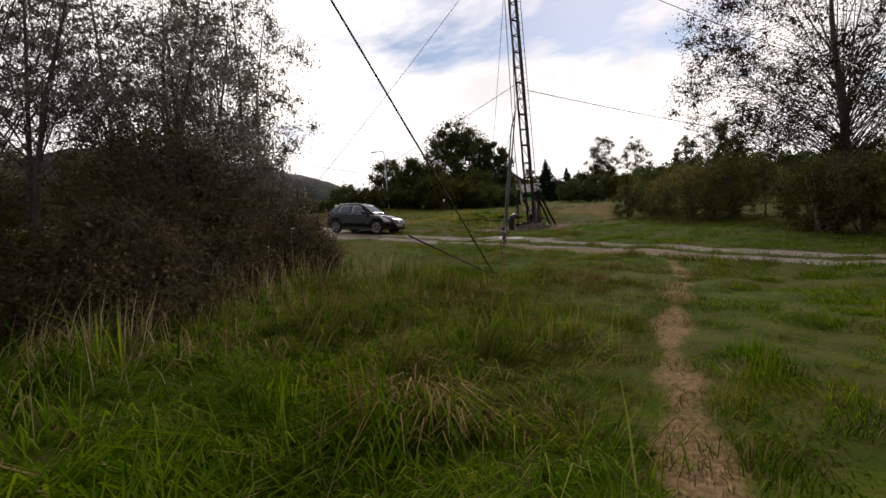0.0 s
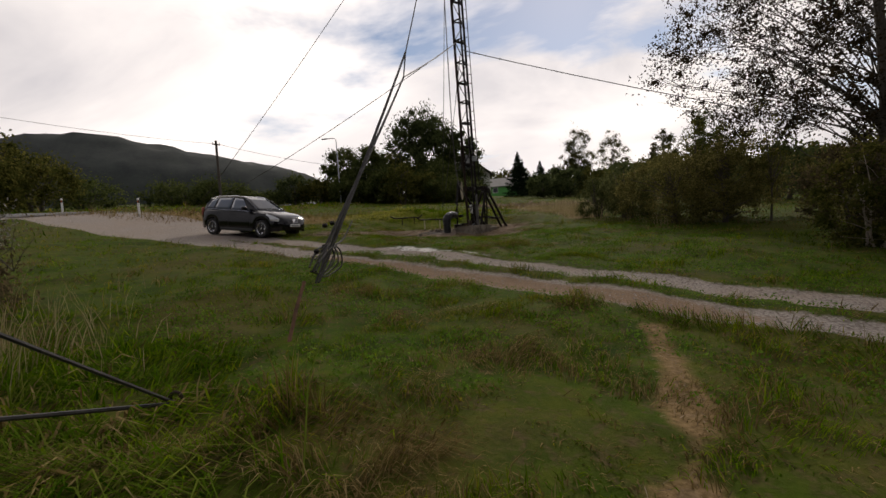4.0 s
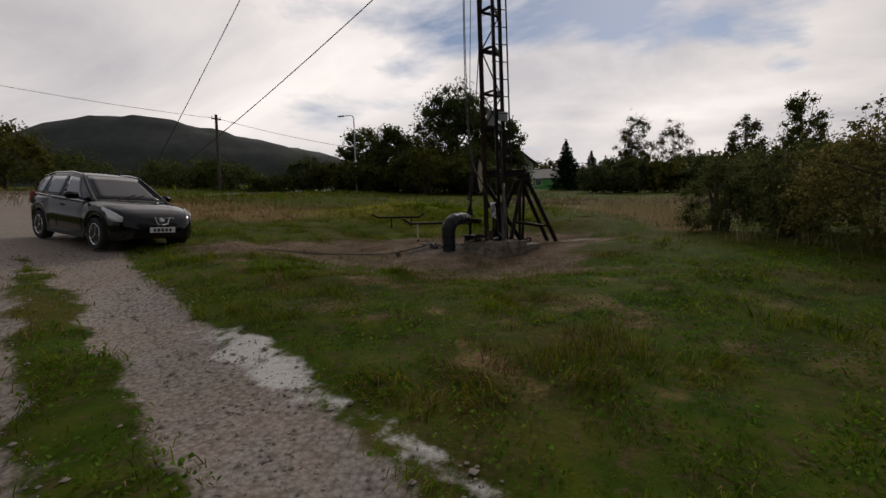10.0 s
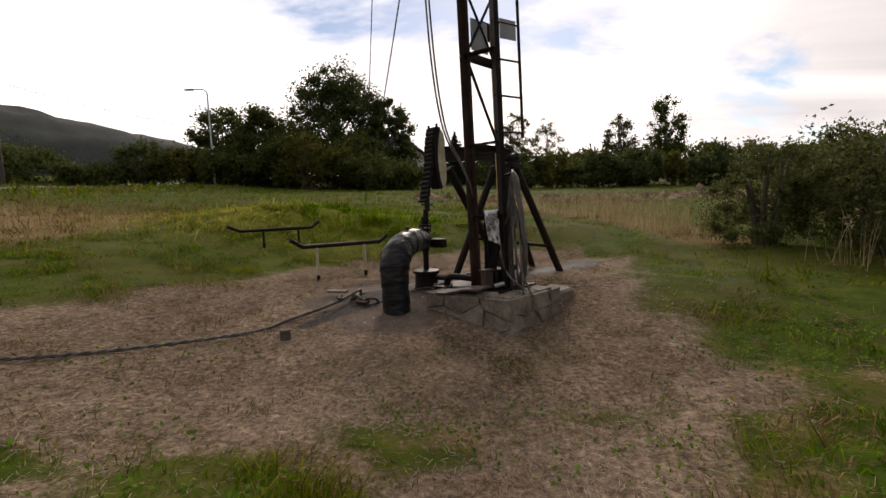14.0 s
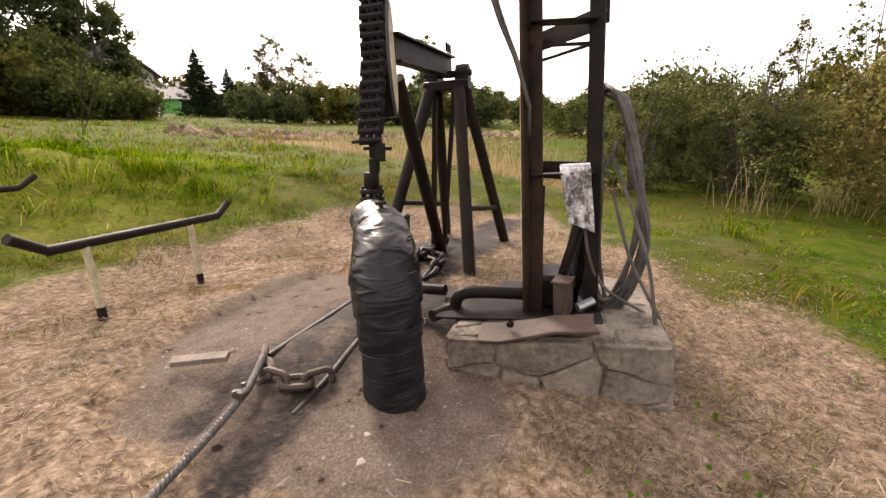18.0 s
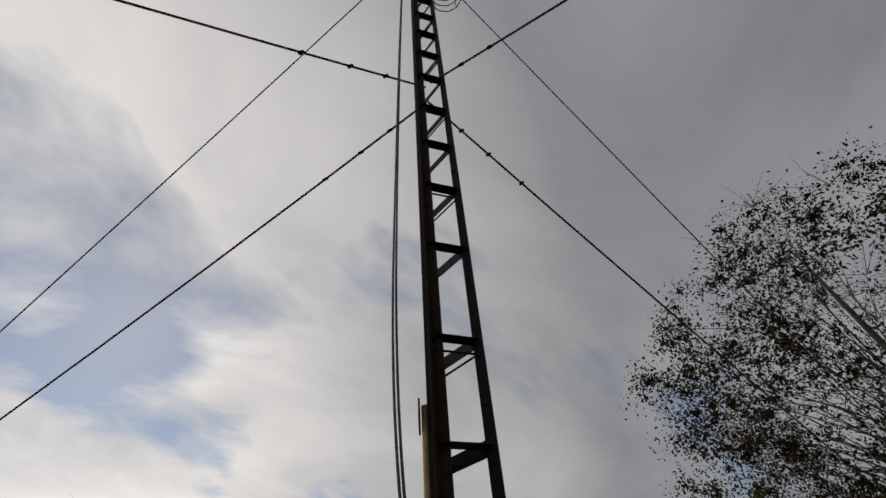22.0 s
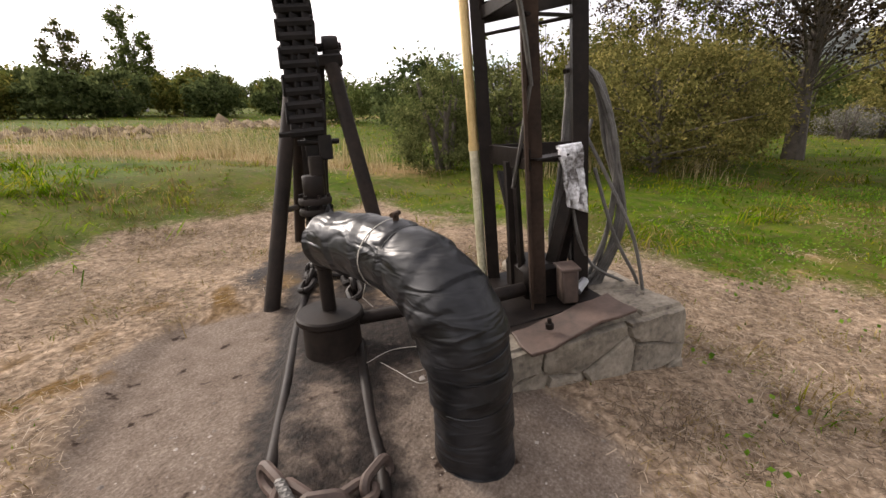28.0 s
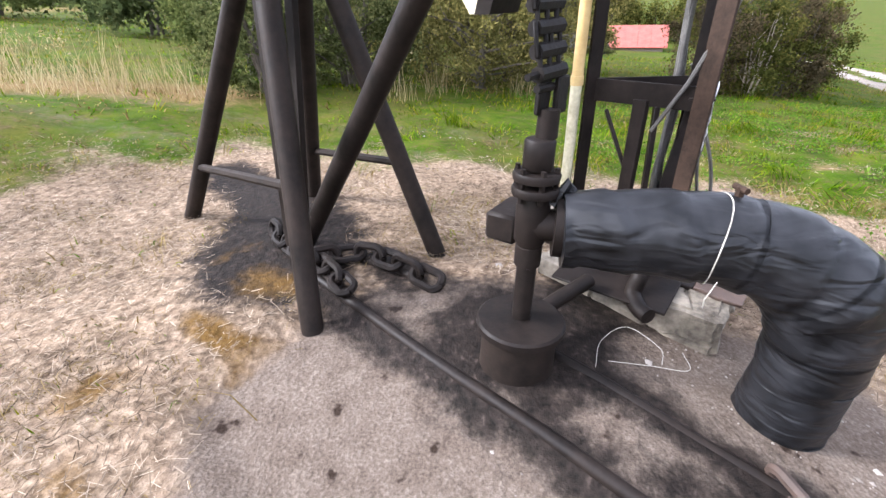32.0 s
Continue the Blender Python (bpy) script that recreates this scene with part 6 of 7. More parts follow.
    tree("bush", "dense silver-green bush beside dry reeds", 9.9, 26.5, 2.1, 2.1, GREYLEAF, 62, 0.0, "bush", 15000, 0.068, 0.45, 50, 0.13, stems=5, limbs=8, category="bush")
    tree("bush", "dark bush behind the reeds", 12.4, 27.2, 2.5, 3.2, MIDLEAF, 63, 0.0, "bush", 12000, 0.095, 0.5, 50, 0.13, stems=5, limbs=8, category="bush")
    apple = "low apple tree with yellowing leaves in mown grass"
    tree("apple_tree", apple, 11.9, 22.5, 3.0, 4.6, AUTUMN, 64, 0.0, "egg", 19000, 0.068, 0.6, 130, 0.10, limbs=24, trunk_r=0.09, group="apple trees")
    tree("apple_tree", apple, 14.3, 23.4, 3.7, 4.4, AUTUMN, 65, 0.0, "egg", 13000, 0.09, 0.6, 90, 0.10, limbs=20, trunk_r=0.09, group="apple trees")
    tree("apple_tree", apple, 13.3, 21.5, 3.0, 3.3, AUTUMN, 66, 0.0, "egg", 16000, 0.068, 0.6, 120, 0.10, limbs=24, trunk_r=0.09, group="apple trees")
    tree("bush", "yellow-green bush at the meadow edge", 17.0, 20.6, 2.9, 3.6, AUTUMN, 67, 0.0, "bush", 10000, 0.085, 0.55, 80, 0.11, stems=4, limbs=14, category="bush")
    for i, (x, y, h, w) in enumerate([(12.6, 25.0, 3.7, 1.3), (12.9, 22.6, 4.6, 1.8), (13.4, 21.6, 4.2, 1.7), (13.2, 24.2, 4.3, 1.6), (14.5, 20.9, 4.8, 2.0)]):
        tree("sapling", "slender young tree with few leaves", x, y, h, w, OLIVE, 68 + 200 * i, 0.35, "tall", 1500, 0.075, 0.6, 40, 0.12, limbs=22, trunk_r=0.03, group="saplings")
    t = tree("walnut_tree", "tall dark tree with sparse leaves and spreading limbs", 16.5, 19.0, 13.2, 12.4, WALNUT, 69, 0.18, "egg", 58000, 0.098, 0.55, 460, 0.058, limbs=120, trunk_r=0.19, lt=0.13)
    r = np.random.default_rng(70)
    twigs(t, crown_centres(150, 11.2, 12.9, 2.8, r, "egg"), r, 900, 1.1, 0.008)
    dk = "dark shrub with pale leaning stems at the meadow edge"
    for i, (x, y, h, w) in enumerate([(13.0, 16.0, 2.5, 2.4), (12.5, 14.9, 2.4, 2.2), (12.9, 13.7, 2.6, 2.4), (13.5, 12.4, 2.5, 2.4)]):
        tree("shrub", dk, x + 0.7, y, h, w, OLIVE if i % 2 else BROWNLEAF, 71 + i, 0.0, "bush", 9000, 0.085, 0.5, 60, 0.12, PALEWOOD if i == 1 else None, stems=5, limbs=14, trunk_r=0.025, category="bush", group="dark shrubs")
    tree("tree", "leafy tree behind the shrubs", 18.5, 11.0, 4.4, 5.0, OLIVE, 76, 0.06, "egg", 10000, 0.13, 0.55, 90, 0.12, stems=2)
    tree("tree", "yellowish tree in the far meadow", 34, 10.7, 7.2, 5.7, AUTUMN, 77, 0.08, "egg", 8000, 0.2, 0.6, 70, 0.12)
    tree("shrub", "pale willow shrub by the track", 27, 15, 1.6, 2.6, SILVER, 78, 0.05, "bush", 2600, 0.12, 0.3, 40, 0.13, stems=5, category="bush")
    for i, (x, y, h, w) in enumerate([(24, 27, 4.5, 6), (30, 25, 5.2, 6.5), (22, 33, 3.6, 5.5), (38, 20, 5.6, 7), (48, 12, 7, 8), (58, 16, 8, 9), (75, 8, 9, 11), (88, -12, 10, 12), (60, -26, 8, 10), (80, -32, 10, 12), (100, 20, 11, 13), (52, 30, 6, 8), (70, 34, 8, 10)]):
        tree("tree", "broad green tree beyond the meadow", x, y, h, w, (OLIVE, MIDLEAF, DARKLEAF)[i % 3], 80 + i, 0.06, "egg", 5200, 0.13 + 0.0035 * x, 0.6, 60, 0.13, stems=2, limbs=6, group="trees beyond the meadow")
    woods = tree("tree", "broad green tree of the woods behind the shed", 92, -20, 8.5, 12, OLIVE, 230, 0.0, "bush", 5000, 0.5, 0.6, 60, 0.13, stems=2, limbs=6, group="woods behind the shed")
    for i in range(13):
        x, y = 88 + 5 * (i % 3) - 0.25 * i, -58 + 7.2 * i
        copy_thing(woods, pose(x, y, g(x, y) - 0.1, 0, 0, i * 67) @ Matrix.Scale(0.85 + 0.12 * (i % 4), 4))
    for i, (wx, wy, top) in enumerate([(36, 20.8, -0.5), (38, 18.6, -1.0), (39, 16.6, 0.4), (41, 14.6, -0.9), (44, 12.0, -1.6)]):
        x, y = to_lane(wx, wy)
        tree("bush", "yellow-green bush at the far meadow edge", x, y, top - float(gz(wx, wy)[0]), 3.4, (OLIVE, GREYLEAF, AUTUMN)[i % 3], 210 + i, 0.0, "bush", 5000, 0.15, 0.6, 60, 0.12, stems=3, limbs=5, category="bush", group="far bushes")
    # beside the path: thorny brown thicket and willow
    th = "dense dark brown thicket beside the path"
    for i, (x, y, h, w, leaf, n) in enumerate([(-2.3, 4.6, 3.2, 3.6, BROWNLEAF, 13000), (-2.8, 8.7, 2.5, 3.2, BROWNLEAF, 11000), (-4.6, 2.6, 2.8, 4.6, OLIVE, 11000), (-5.4, 6.2, 3.3, 5.0, BROWNLEAF, 10000), (-2.6, 6.4, 2.6, 3.2, BROWNLEAF, 12000), (-5.8, 0.2, 3.0, 4.0, OLIVE, 8000), (-1.8, 7.6, 1.5, 2.4, BROWNLEAF, 9000), (-1.5, 2.9, 1.6, 2.6, BROWNLEAF, 9000), (-3.2, 0.6, 2.4, 3.0, OLIVE, 9000)]):
        b = tree("thicket", th, x, y, h, w, leaf, 100 + i, 0.0, "dome", int(n * 2.0), 0.062, 0.5, 170, 0.11, stems=6, limbs=26, trunk_r=0.035, category="bush", group="thicket beside the path")
        r = np.random.default_rng(110 + i)
        twigs(b, crown_centres(100, w * 0.9, h, 0.3, r, "dome"), r, 260, 0.65, 0.006)
    for i, (x, y, h, w) in enumerate([(-3.3, 8.3, 8.0, 4.2), (-4.3, 6.4, 9.0, 4.6), (-5.5, 9.2, 8.5, 4.4), (-4.0, 3.6, 8.0, 4.0), (-2.6, 5.6, 6.2, 3.8), (-6.5, 4.5, 8.5, 4.6)]):
        t = tree("willow", "airy silver-leaved willow above the thicket", x, y, h, w, SILVER, 120 + i, 0.22, "egg", 15500, 0.088, 0.32, 230, 0.085, None, 0.8, stems=3, limbs=26, trunk_r=0.045, lt=0.28, group="willows beside the path")
    for i, (x, y, h, w) in enumerate([(-3.0, 8.0, 4.0, 3.4), (-4.4, 9.4, 4.2, 3.6)]):
        tree("willow_shrub", "dense silver-leaved willow shrub beside the path", x, y, h, w, SILVER, 150 + i, 0.1, "dome", 15000, 0.07, 0.4, 150, 0.11, stems=5, limbs=20, trunk_r=0.03, category="bush", group="willow shrubs")
    bl = thing("blossom_spray", "few small white seed heads on thicket twigs", "flowers", (-1.2, 5.2, g(-1.2, 5.2)))
    rr = np.random.default_rng(130)
    for k in range(7):
        p = Vector((rr.uniform(-0.5, 0.75), rr.uniform(-1.2, 1.4), rr.uniform(0.35, 1.3)))
        part("stalk", bar([(p.x * 0.8, p.y, 0), p * 0.97, p], [0.006, 0.004, 0.002], 4), PALEWOOD, bl)
        q = rr.normal(size=(14, 3)) * 0.014 + np.array(p)
        leaf_mesh("seed_head", q, 0.022, 0.8, BLOSSOM, bl, rr)


build_trees()

# ---- buildings ----


def house(label, x, y, turn, size, wall_h, roof_h, wall, roof, windows=(), base=None, over=0.5, chimney=True):
    L, W = size
    z = g(x, y) - 0.3 if base is None else base
    h = thing("house", label, "house", (0, 0, 0))
    h.matrix_world = pose(x, y, z, 0, 0, turn)
    bm = bmesh.new()
    prof = [(-W / 2, 0), (W / 2, 0), (W / 2, wall_h), (0, wall_h + roof_h), (-W / 2, wall_h)]
    a = [bm.verts.new((-L / 2, yy, zz)) for yy, zz in prof]
    b = [bm.verts.new((L / 2, yy, zz)) for yy, zz in prof]
    bm.faces.new(a[::-1]); bm.faces.new(b)
    for k in range(5):
        bm.faces.new((a[k], a[(k + 1) % 5], b[(k + 1) % 5], b[k]))
    part("wall", bm, wall, h, smooth=False)
    sl = math.hypot(W / 2, roof_h)
    ang = math.degrees(math.atan2(roof_h, W / 2))
    for s in (-1, 1):
        r = box((L + 2 * over, sl + over, 0.14), (0, s * (W / 4 + over * 0.35), wall_h + roof_h / 2 - over * 0.3), (-s * ang, 0, 0), 0.02)
        ob = part("roof", r, roof, h)
        for k in range(6):
            f = k / 5 - 0.5
            part("roof_batten", box((0.06, sl + over, 0.05), (f * L, s * (W / 4 + over * 0.35), wall_h + roof_h / 2 - over * 0.3 + 0.1), (-s * ang, 0, 0), 0.01), roof, h)
    if chimney:
        part("chimney", box((0.5, 0.5, 1.3), (L * 0.2, 0.3, wall_h + roof_h + 0.2), (0, 0, 0), 0.02), PLASTER, h)
    for (side, along, zz, w, hh) in windows:
        if side == "end":
            at, tn = (L / 2, along, zz), 90
        elif side == "back":
            at, tn = (-L / 2, along, zz), 90
        else:
            at, tn = (along, (-W / 2 if side == "front" else W / 2), zz), 0
        win = part("window", box((w + 0.16, 0.10, hh + 0.16), at, (0, 0, tn), 0.01), WHITE, h, "white window frame")
        p = part("pane", box((w, 0.13, hh), at, (0, 0, tn), 0.005), WINDOW, win, "dark glass pane")
        p.matrix_parent_inverse = Matrix.Identity(4)
    return h


house("white plastered house with dark gable roof behind trees", -0.7, 77.0, -68, (7, 7), 4.0, 2.6, PLASTER, ROOFDARK, [("end", -1.6, 3.5, 1.0, 1.2), ("end", 1.5, 3.5, 1.0, 1.2), ("end", 0, 5.4, 0.8, 0.9), ("front", 0, 3.0, 1, 1.2), ("back", 0, 3.2, 1, 1.2)], over=0.7)
house("small green-walled house with grey sheet roof", 6.3, 106, 0, (8.5, 6), 2.4, 1.9, GREENWALL, ROOFGREY, [("front", -2, 1.4, 1, 1), ("front", 2, 1.4, 1, 1)])
house("brown-roofed wooden house behind the apple trees", 42.7, 40.4, 60, (5, 4), 1.6, 1.5, WOODPOST, ROOFDARK, [("end", 0, 1.0, 0.7, 0.7), ("back", 0, 1.3, 0.8, 0.7)], chimney=False)
house("long shed with faded red sheet roof", 69, -11.6, 62, (8.6, 7), 1.3, 2.3, WOODPOST, ROOFRED, [("front", -3, 0.7, 1, 0.6), ("front", 3, 0.7, 1, 0.6)], base=-7.3, chimney=False)


def build_tractor():
    x, y = 57.5, -1.0
    t = thing("tractor", "small tractor with pale cab beside the shed", "tractor", (x, y, g(x, y)))
    part("body", box((2.2, 0.8, 0.7), (0.5, 0, 1.0), (0, 0, 30), 0.08), ROOFRED, t)
    part("cab", box((1.2, 1.2, 1.1), (-0.7, -0.4, 1.9), (0, 0, 30), 0.1), WHITE, t)
    for dx, dy, r in ((-0.9, 0.5, 0.7), (-0.3, -1.1, 0.7), (1.2, 1.2, 0.42), (1.6, 0.2, 0.42)):
        w = lathe([(r * 0.5, -0.16), (r * 0.9, -0.18), (r, -0.1), (r, 0.1), (r * 0.9, 0.18), (r * 0.5, 0.16)], 18)
        w.transform(pose(dx, dy, r, 90, 0, 30))
        part("wheel", w, TYRE, t)


build_tractor()

# ---- roadside: lamp, pole, marker posts ----


def build_roadside():
    x, y = -14.8, 58.0
    z = g(x, y)
    H = 13.7 - z
    l = thing("street_lamp", "grey steel street lamp with short curved arm", "street lamp", (x, y, z))
    part("pole", bar([(0, 0, 0), (0, 0, H * 0.5), (0, 0, H - 0.35), (-0.1, 0, H - 0.1), (-0.4, 0, H)], [0.09, 0.075, 0.055, 0.05, 0.045], 10), GREY, l)
    part("arm", bar([(-0.4, 0, H), (-1.2, 0, H + 0.02)], 0.045, 8), GREY, l)
    part("lamp_head", box((0.75, 0.26, 0.13), (-1.5, 0, H + 0.02), (0, 0, 0), 0.04), GREY, l)
    x, y = -26.9, 51.6
    z = g(x, y)
    H = 13.1 - z
    p = thing("utility_pole", "brown wooden utility pole carrying a pair of wires", "pole", (x, y, z))
    part("shaft", bar([(0, 0, -0.1), (0, 0, H * 0.5), (0, 0, H)], [0.17, 0.15, 0.13], 10), BARK, p)
    part("crossarm", box((0.9, 0.1, 0.1), (0, 0, H - 0.45), (0, 0, 60), 0.01), BARK, p)
    for s in (-1, 1):
        part("insulator", bar([(0.2 * s, 0.34 * s, H - 0.4), (0.2 * s, 0.34 * s, H - 0.2)], 0.045, 8), WHITE, p)
    top = Vector((x, y, 12.75))
    for k, end in enumerate([(-37.5, 26.5, 12.0), (-8.5, 55.0, 8.6)]):
        cable("overhead_wire", "thin dark overhead wire strung from the pole", sag(Vector(end), top, 0.45, 14), 0.018, "overhead wires")
    cable("overhead_wire", "thin dark overhead wire strung from the pole", sag((-66, -12, 15.0), (-37.5, 26.5, 12.0), 0.5, 10), 0.018, "overhead wires")
    far = thing("utility_pole", "wooden utility pole beyond the roadside trees", "pole", (-66, -12, g(-66, -12)))
    part("shaft", bar([(0, 0, -0.1), (0, 0, 15.2 - g(-66, -12))], [0.17, 0.13], 10), WOODPOST, far)
    first = None
    for x, y in ((-16.5, 28.2), (-19.5, 21.8), (-25.5, 31.5)):
        if first is None:
            first = thing("marker_post", "white plastic roadside marker post with red reflector", "post", (x, y, g(x, y)), "marker posts")
            part("post_body", box((0.12, 0.09, 1.15), (0, 0, 0.5), (0, 0, 30), 0.02), WHITE, first)
            part("black_band", box((0.126, 0.096, 0.2), (0, 0, 0.86), (0, 0, 30), 0.02), CARTRIM, first, "black band")
            part("reflector", box((0.05, 0.10, 0.12), (0, 0, 0.86), (0, 0, 30), 0.004), ORANGE, first, "red reflector")
        else:
            copy_thing(first, pose(x, y, g(x, y)))


build_roadside()

# ---- the parked car ----


def build_car():
    car = thing("car", "parked black compact SUV on gravel, roof edges silver", "car")
    fx, fy = 0.96, -0.28
    cx, cy = -4.97 - 0.35 * fx * 0.2, 21.32
    hub_f, hub_r, R = 1.30, -1.38, 0.335
    zf, zr = g(cx + fx * 1.3, cy + fy * 1.3) - 0.05, g(cx - fx * 1.38, cy - fy * 1.38) - 0.05
    pitch = math.degrees(math.atan2(zf - zr, 2.68))
    car.matrix_world = pose(cx, cy, (zf + zr) / 2) @ pose(0, 0, 0, 0, 0, math.degrees(math.atan2(fy, fx))) @ pose(0, 0, 0, 0, -pitch, 0)
    hub = R

    def half(x):
        return float(np.interp(x, [-2.18, -2.1, -1.9, -1.4, 0.6, 1.5, 1.85, 2.05, 2.18], [0.66, 0.78, 0.86, 0.895, 0.90, 0.875, 0.81, 0.70, 0.5]))

    def top(x):
        return float(np.interp(x, [-2.18, -2.1, -1.9, -1.0, 0.0, 0.8, 1.0, 1.5, 1.85, 2.05, 2.18], [0.92, 1.04, 1.07, 1.03, 1.0, 0.99, 1.02, 0.955, 0.87, 0.77, 0.56]))

    def low(x):
        z = float(np.interp(x, [-2.18, -2.05, 2.0, 2.18], [0.42, 0.26, 0.24, 0.34]))
        for h in (hub_f, hub_r):
            d = abs(x - h)
            if d < 0.405:
                z = max(z, hub + math.sqrt(0.405 ** 2 - d * d) - 0.01)
        return z

    xs = sorted(set(list(np.round(np.linspace(-2.18, 2.18, 60), 3)) + [round(h + s * 0.404, 3) for h in (hub_f, hub_r) for s in (-1, 1)]))
    bm = bmesh.new()
    rows = []
    for x in xs:
        w, t, lo = half(x), top(x), low(x)
        arch = 0.018 if any(abs(x - h) < 0.47 for h in (hub_f, hub_r)) else 0.0
        side = [(w * 0.955 + arch, lo), (w * 0.985 + arch, lo + (t - lo) * 0.25), (w, lo + (t - lo) * 0.55), (w * 0.975, lo + (t - lo) * 0.78), (w * 0.925, t - 0.045), (w * 0.85, t - 0.008), (w * 0.5, t + 0.012), (0, t + 0.02)]
        full = [(-y, z) for y, z in side] + [(y, z) for y, z in side[::-1][1:]]
        rows.append([bm.verts.new((x, y, z)) for y, z in full])
    for a, b in zip(rows, rows[1:]):
        for k in range(len(a) - 1):
            bm.faces.new((a[k], b[k], b[k + 1], a[k + 1]))
    bm.faces.new(rows[0]); bm.faces.new(rows[-1][::-1])
    bmesh.ops.recalc_face_normals(bm, faces=bm.faces[:])
    part("body", bm, CARPAINT, car)
    part("underbody", box((3.9, 1.5, 0.3), (0, 0, 0.42), (0, 0, 0), 0.05), CARTRIM, car)
    # cabin: rings along the car, from belt to roof
    def cab(x, f):
        zb = top(x) - 0.02
        zr_ = float(np.interp(x, [-2.12, -1.75, -1.3, -0.4, 0.1, 1.0], [1.02, 1.47, 1.565, 1.60, 1.55, 1.0]))
        wb, wr = half(x) * 0.885, half(x) * 0.66
        h = max(zr_ - zb, 0.0)
        w = wb + (wr - wb) * (f * h / 0.56) ** 1.15
        return w, zb + h * f
    bm = bmesh.new()
    rows = []
    cx_s = np.linspace(-2.12, 1.0, 32)
    for x in cx_s:
        ring = [cab(x, f) for f in (0, 0.25, 0.5, 0.75, 0.92)]
        wt, zt = cab(x, 1.0)
        ring += [(wt * 0.9, zt), (wt * 0.45, zt + 0.012), (0, zt + 0.016)]
        full = [(-y, z) for y, z in ring] + [(y, z) for y, z in ring[::-1][1:]]
        rows.append([bm.verts.new((x, y, z)) for y, z in full])
    for a, b in zip(rows, rows[1:]):
        for k in range(len(a) - 1):
            bm.faces.new((a[k], b[k], b[k + 1], a[k + 1]))
    bmesh.ops.recalc_face_normals(bm, faces=bm.faces[:])
    part("cabin", bm, CARPAINT, car)

    def side_pane(x0, x1, x2, x3, s, name):
        """Glass between belt x0..x1 and roof x2..x3."""
        bm = bmesh.new()
        grid = []
        for j in range(5):
            f = 0.10 + 0.76 * j / 4
            row = []
            for i in range(7):
                lo_, hi_ = x0 + (x1 - x0) * i / 6, x2 + (x3 - x2) * i / 6
                x = lo_ + (hi_ - lo_) * j / 4
                w, z = cab(x, f)
                row.append(bm.verts.new((x, s * (w + 0.007), z)))
            grid.append(row)
        for a, b in zip(grid, grid[1:]):
            for k in range(6):
                bm.faces.new((a[k], a[k + 1], b[k + 1], b[k]))
        bmesh.ops.recalc_face_normals(bm, faces=bm.faces[:])
        p = part(name, bm, CARGLASS_SIDE, car, "side window with sky reflection put into its colour")
        sol = p.modifiers.new("thick", "SOLIDIFY"); sol.thickness = 0.005
    for s in (-1, 1):
        side_pane(-0.42, 0.66, -0.38, 0.12, s, "side_window")
        side_pane(-1.32, -0.50, -1.22, -0.46, s, "side_window")
        side_pane(-1.85, -1.40, -1.60, -1.30, s, "side_window")
        part("roof_edge", bar([(x, s * (cab(x, 0.98)[0] * 0.95), cab(x, 1.0)[1] + 0.012) for x in np.linspace(-1.75, 0.05, 12)], 0.02, 6), CHROME, car, "silver roof rail")
        part("screen_pillar", bar([(x, s * (cab(x, 0.97)[0] * 0.95), cab(x, 1.0)[1] + 0.002) for x in np.linspace(0.05, 0.97, 10)], 0.024, 6), CARPAINT, car)
        part("window_trim", bar([(x, s * (cab(x, 0.05)[0] + 0.008), cab(x, 0.05)[1]) for x in np.linspace(-1.9, 0.8, 14)], 0.008, 5), CHROME, car, "thin bright window trim")
        m = part("wing_mirror", box((0.16, 0.24, 0.15), (0.52, s * 0.97, 1.10), (0, 0, s * 8), 0.045), CARPAINT, car)
        part("mirror_stalk", bar([(0.55, s * 0.80, 1.04), (0.54, s * 0.92, 1.07)], 0.025, 6), CARTRIM, car)
        for x in (-0.05, -1.0):
            part("door_handle", box((0.2, 0.03, 0.035), (x - 0.2, s * 0.892, 0.88), (0, 0, 0), 0.01), CARPAINT, car)
        for x in (0.72, -0.46, -1.25):
            part("door_seam", bar([(x, s * (half(x) * 0.99 + 0.0), 0.36), (x, s * (half(x) * 1.002), 0.62), (x, s * half(x) * 0.93, 0.97)], 0.006, 4), CARTRIM, car)
        part("sill", box((1.8, 0.05, 0.12), (-0.04, s * 0.87, 0.27), (0, 0, 0), 0.02), CARTRIM, car)
        # headlight wraps round the corner
        bm = bmesh.new()
        g0 = []
        for j in range(4):
            row = []
            for i in range(7):
                x = 1.52 + 0.5 * i / 6
                z1 = top(x) - 0.035 - 0.02 * i / 6
                z0 = z1 - 0.05 - 0.15 * math.sin(math.pi * (0.15 + 0.75 * i / 6))
                z = z0 + (z1 - z0) * j / 3
                row.append(bm.verts.new((x + 0.012, s * (half(x) * (0.985 - 0.02 * j / 3) + 0.008), z)))
            g0.append(row)
        for a, b in zip(g0, g0[1:]):
            for k in range(6):
                bm.faces.new((a[k], a[k + 1], b[k + 1], b[k]))
        bmesh.ops.recalc_face_normals(bm, faces=bm.faces[:])
        hl = part("headlight", bm, LENS, car, "clear glass headlight")
        sol = hl.modifiers.new("thick", "SOLIDIFY"); sol.thickness = 0.02
        part("fog_lamp", lathe([(0.05, 0), (0.055, 0.02), (0.03, 0.03)], 12), LENS, car).matrix_local = pose(2.02, s * 0.6, 0.42, 0, 90, 0)
        part("tail_light", box((0.12, 0.1, 0.34), (-2.07, s * 0.76, 0.95), (0, 0, s * 20), 0.03), ROOFRED, car, "red tail light")
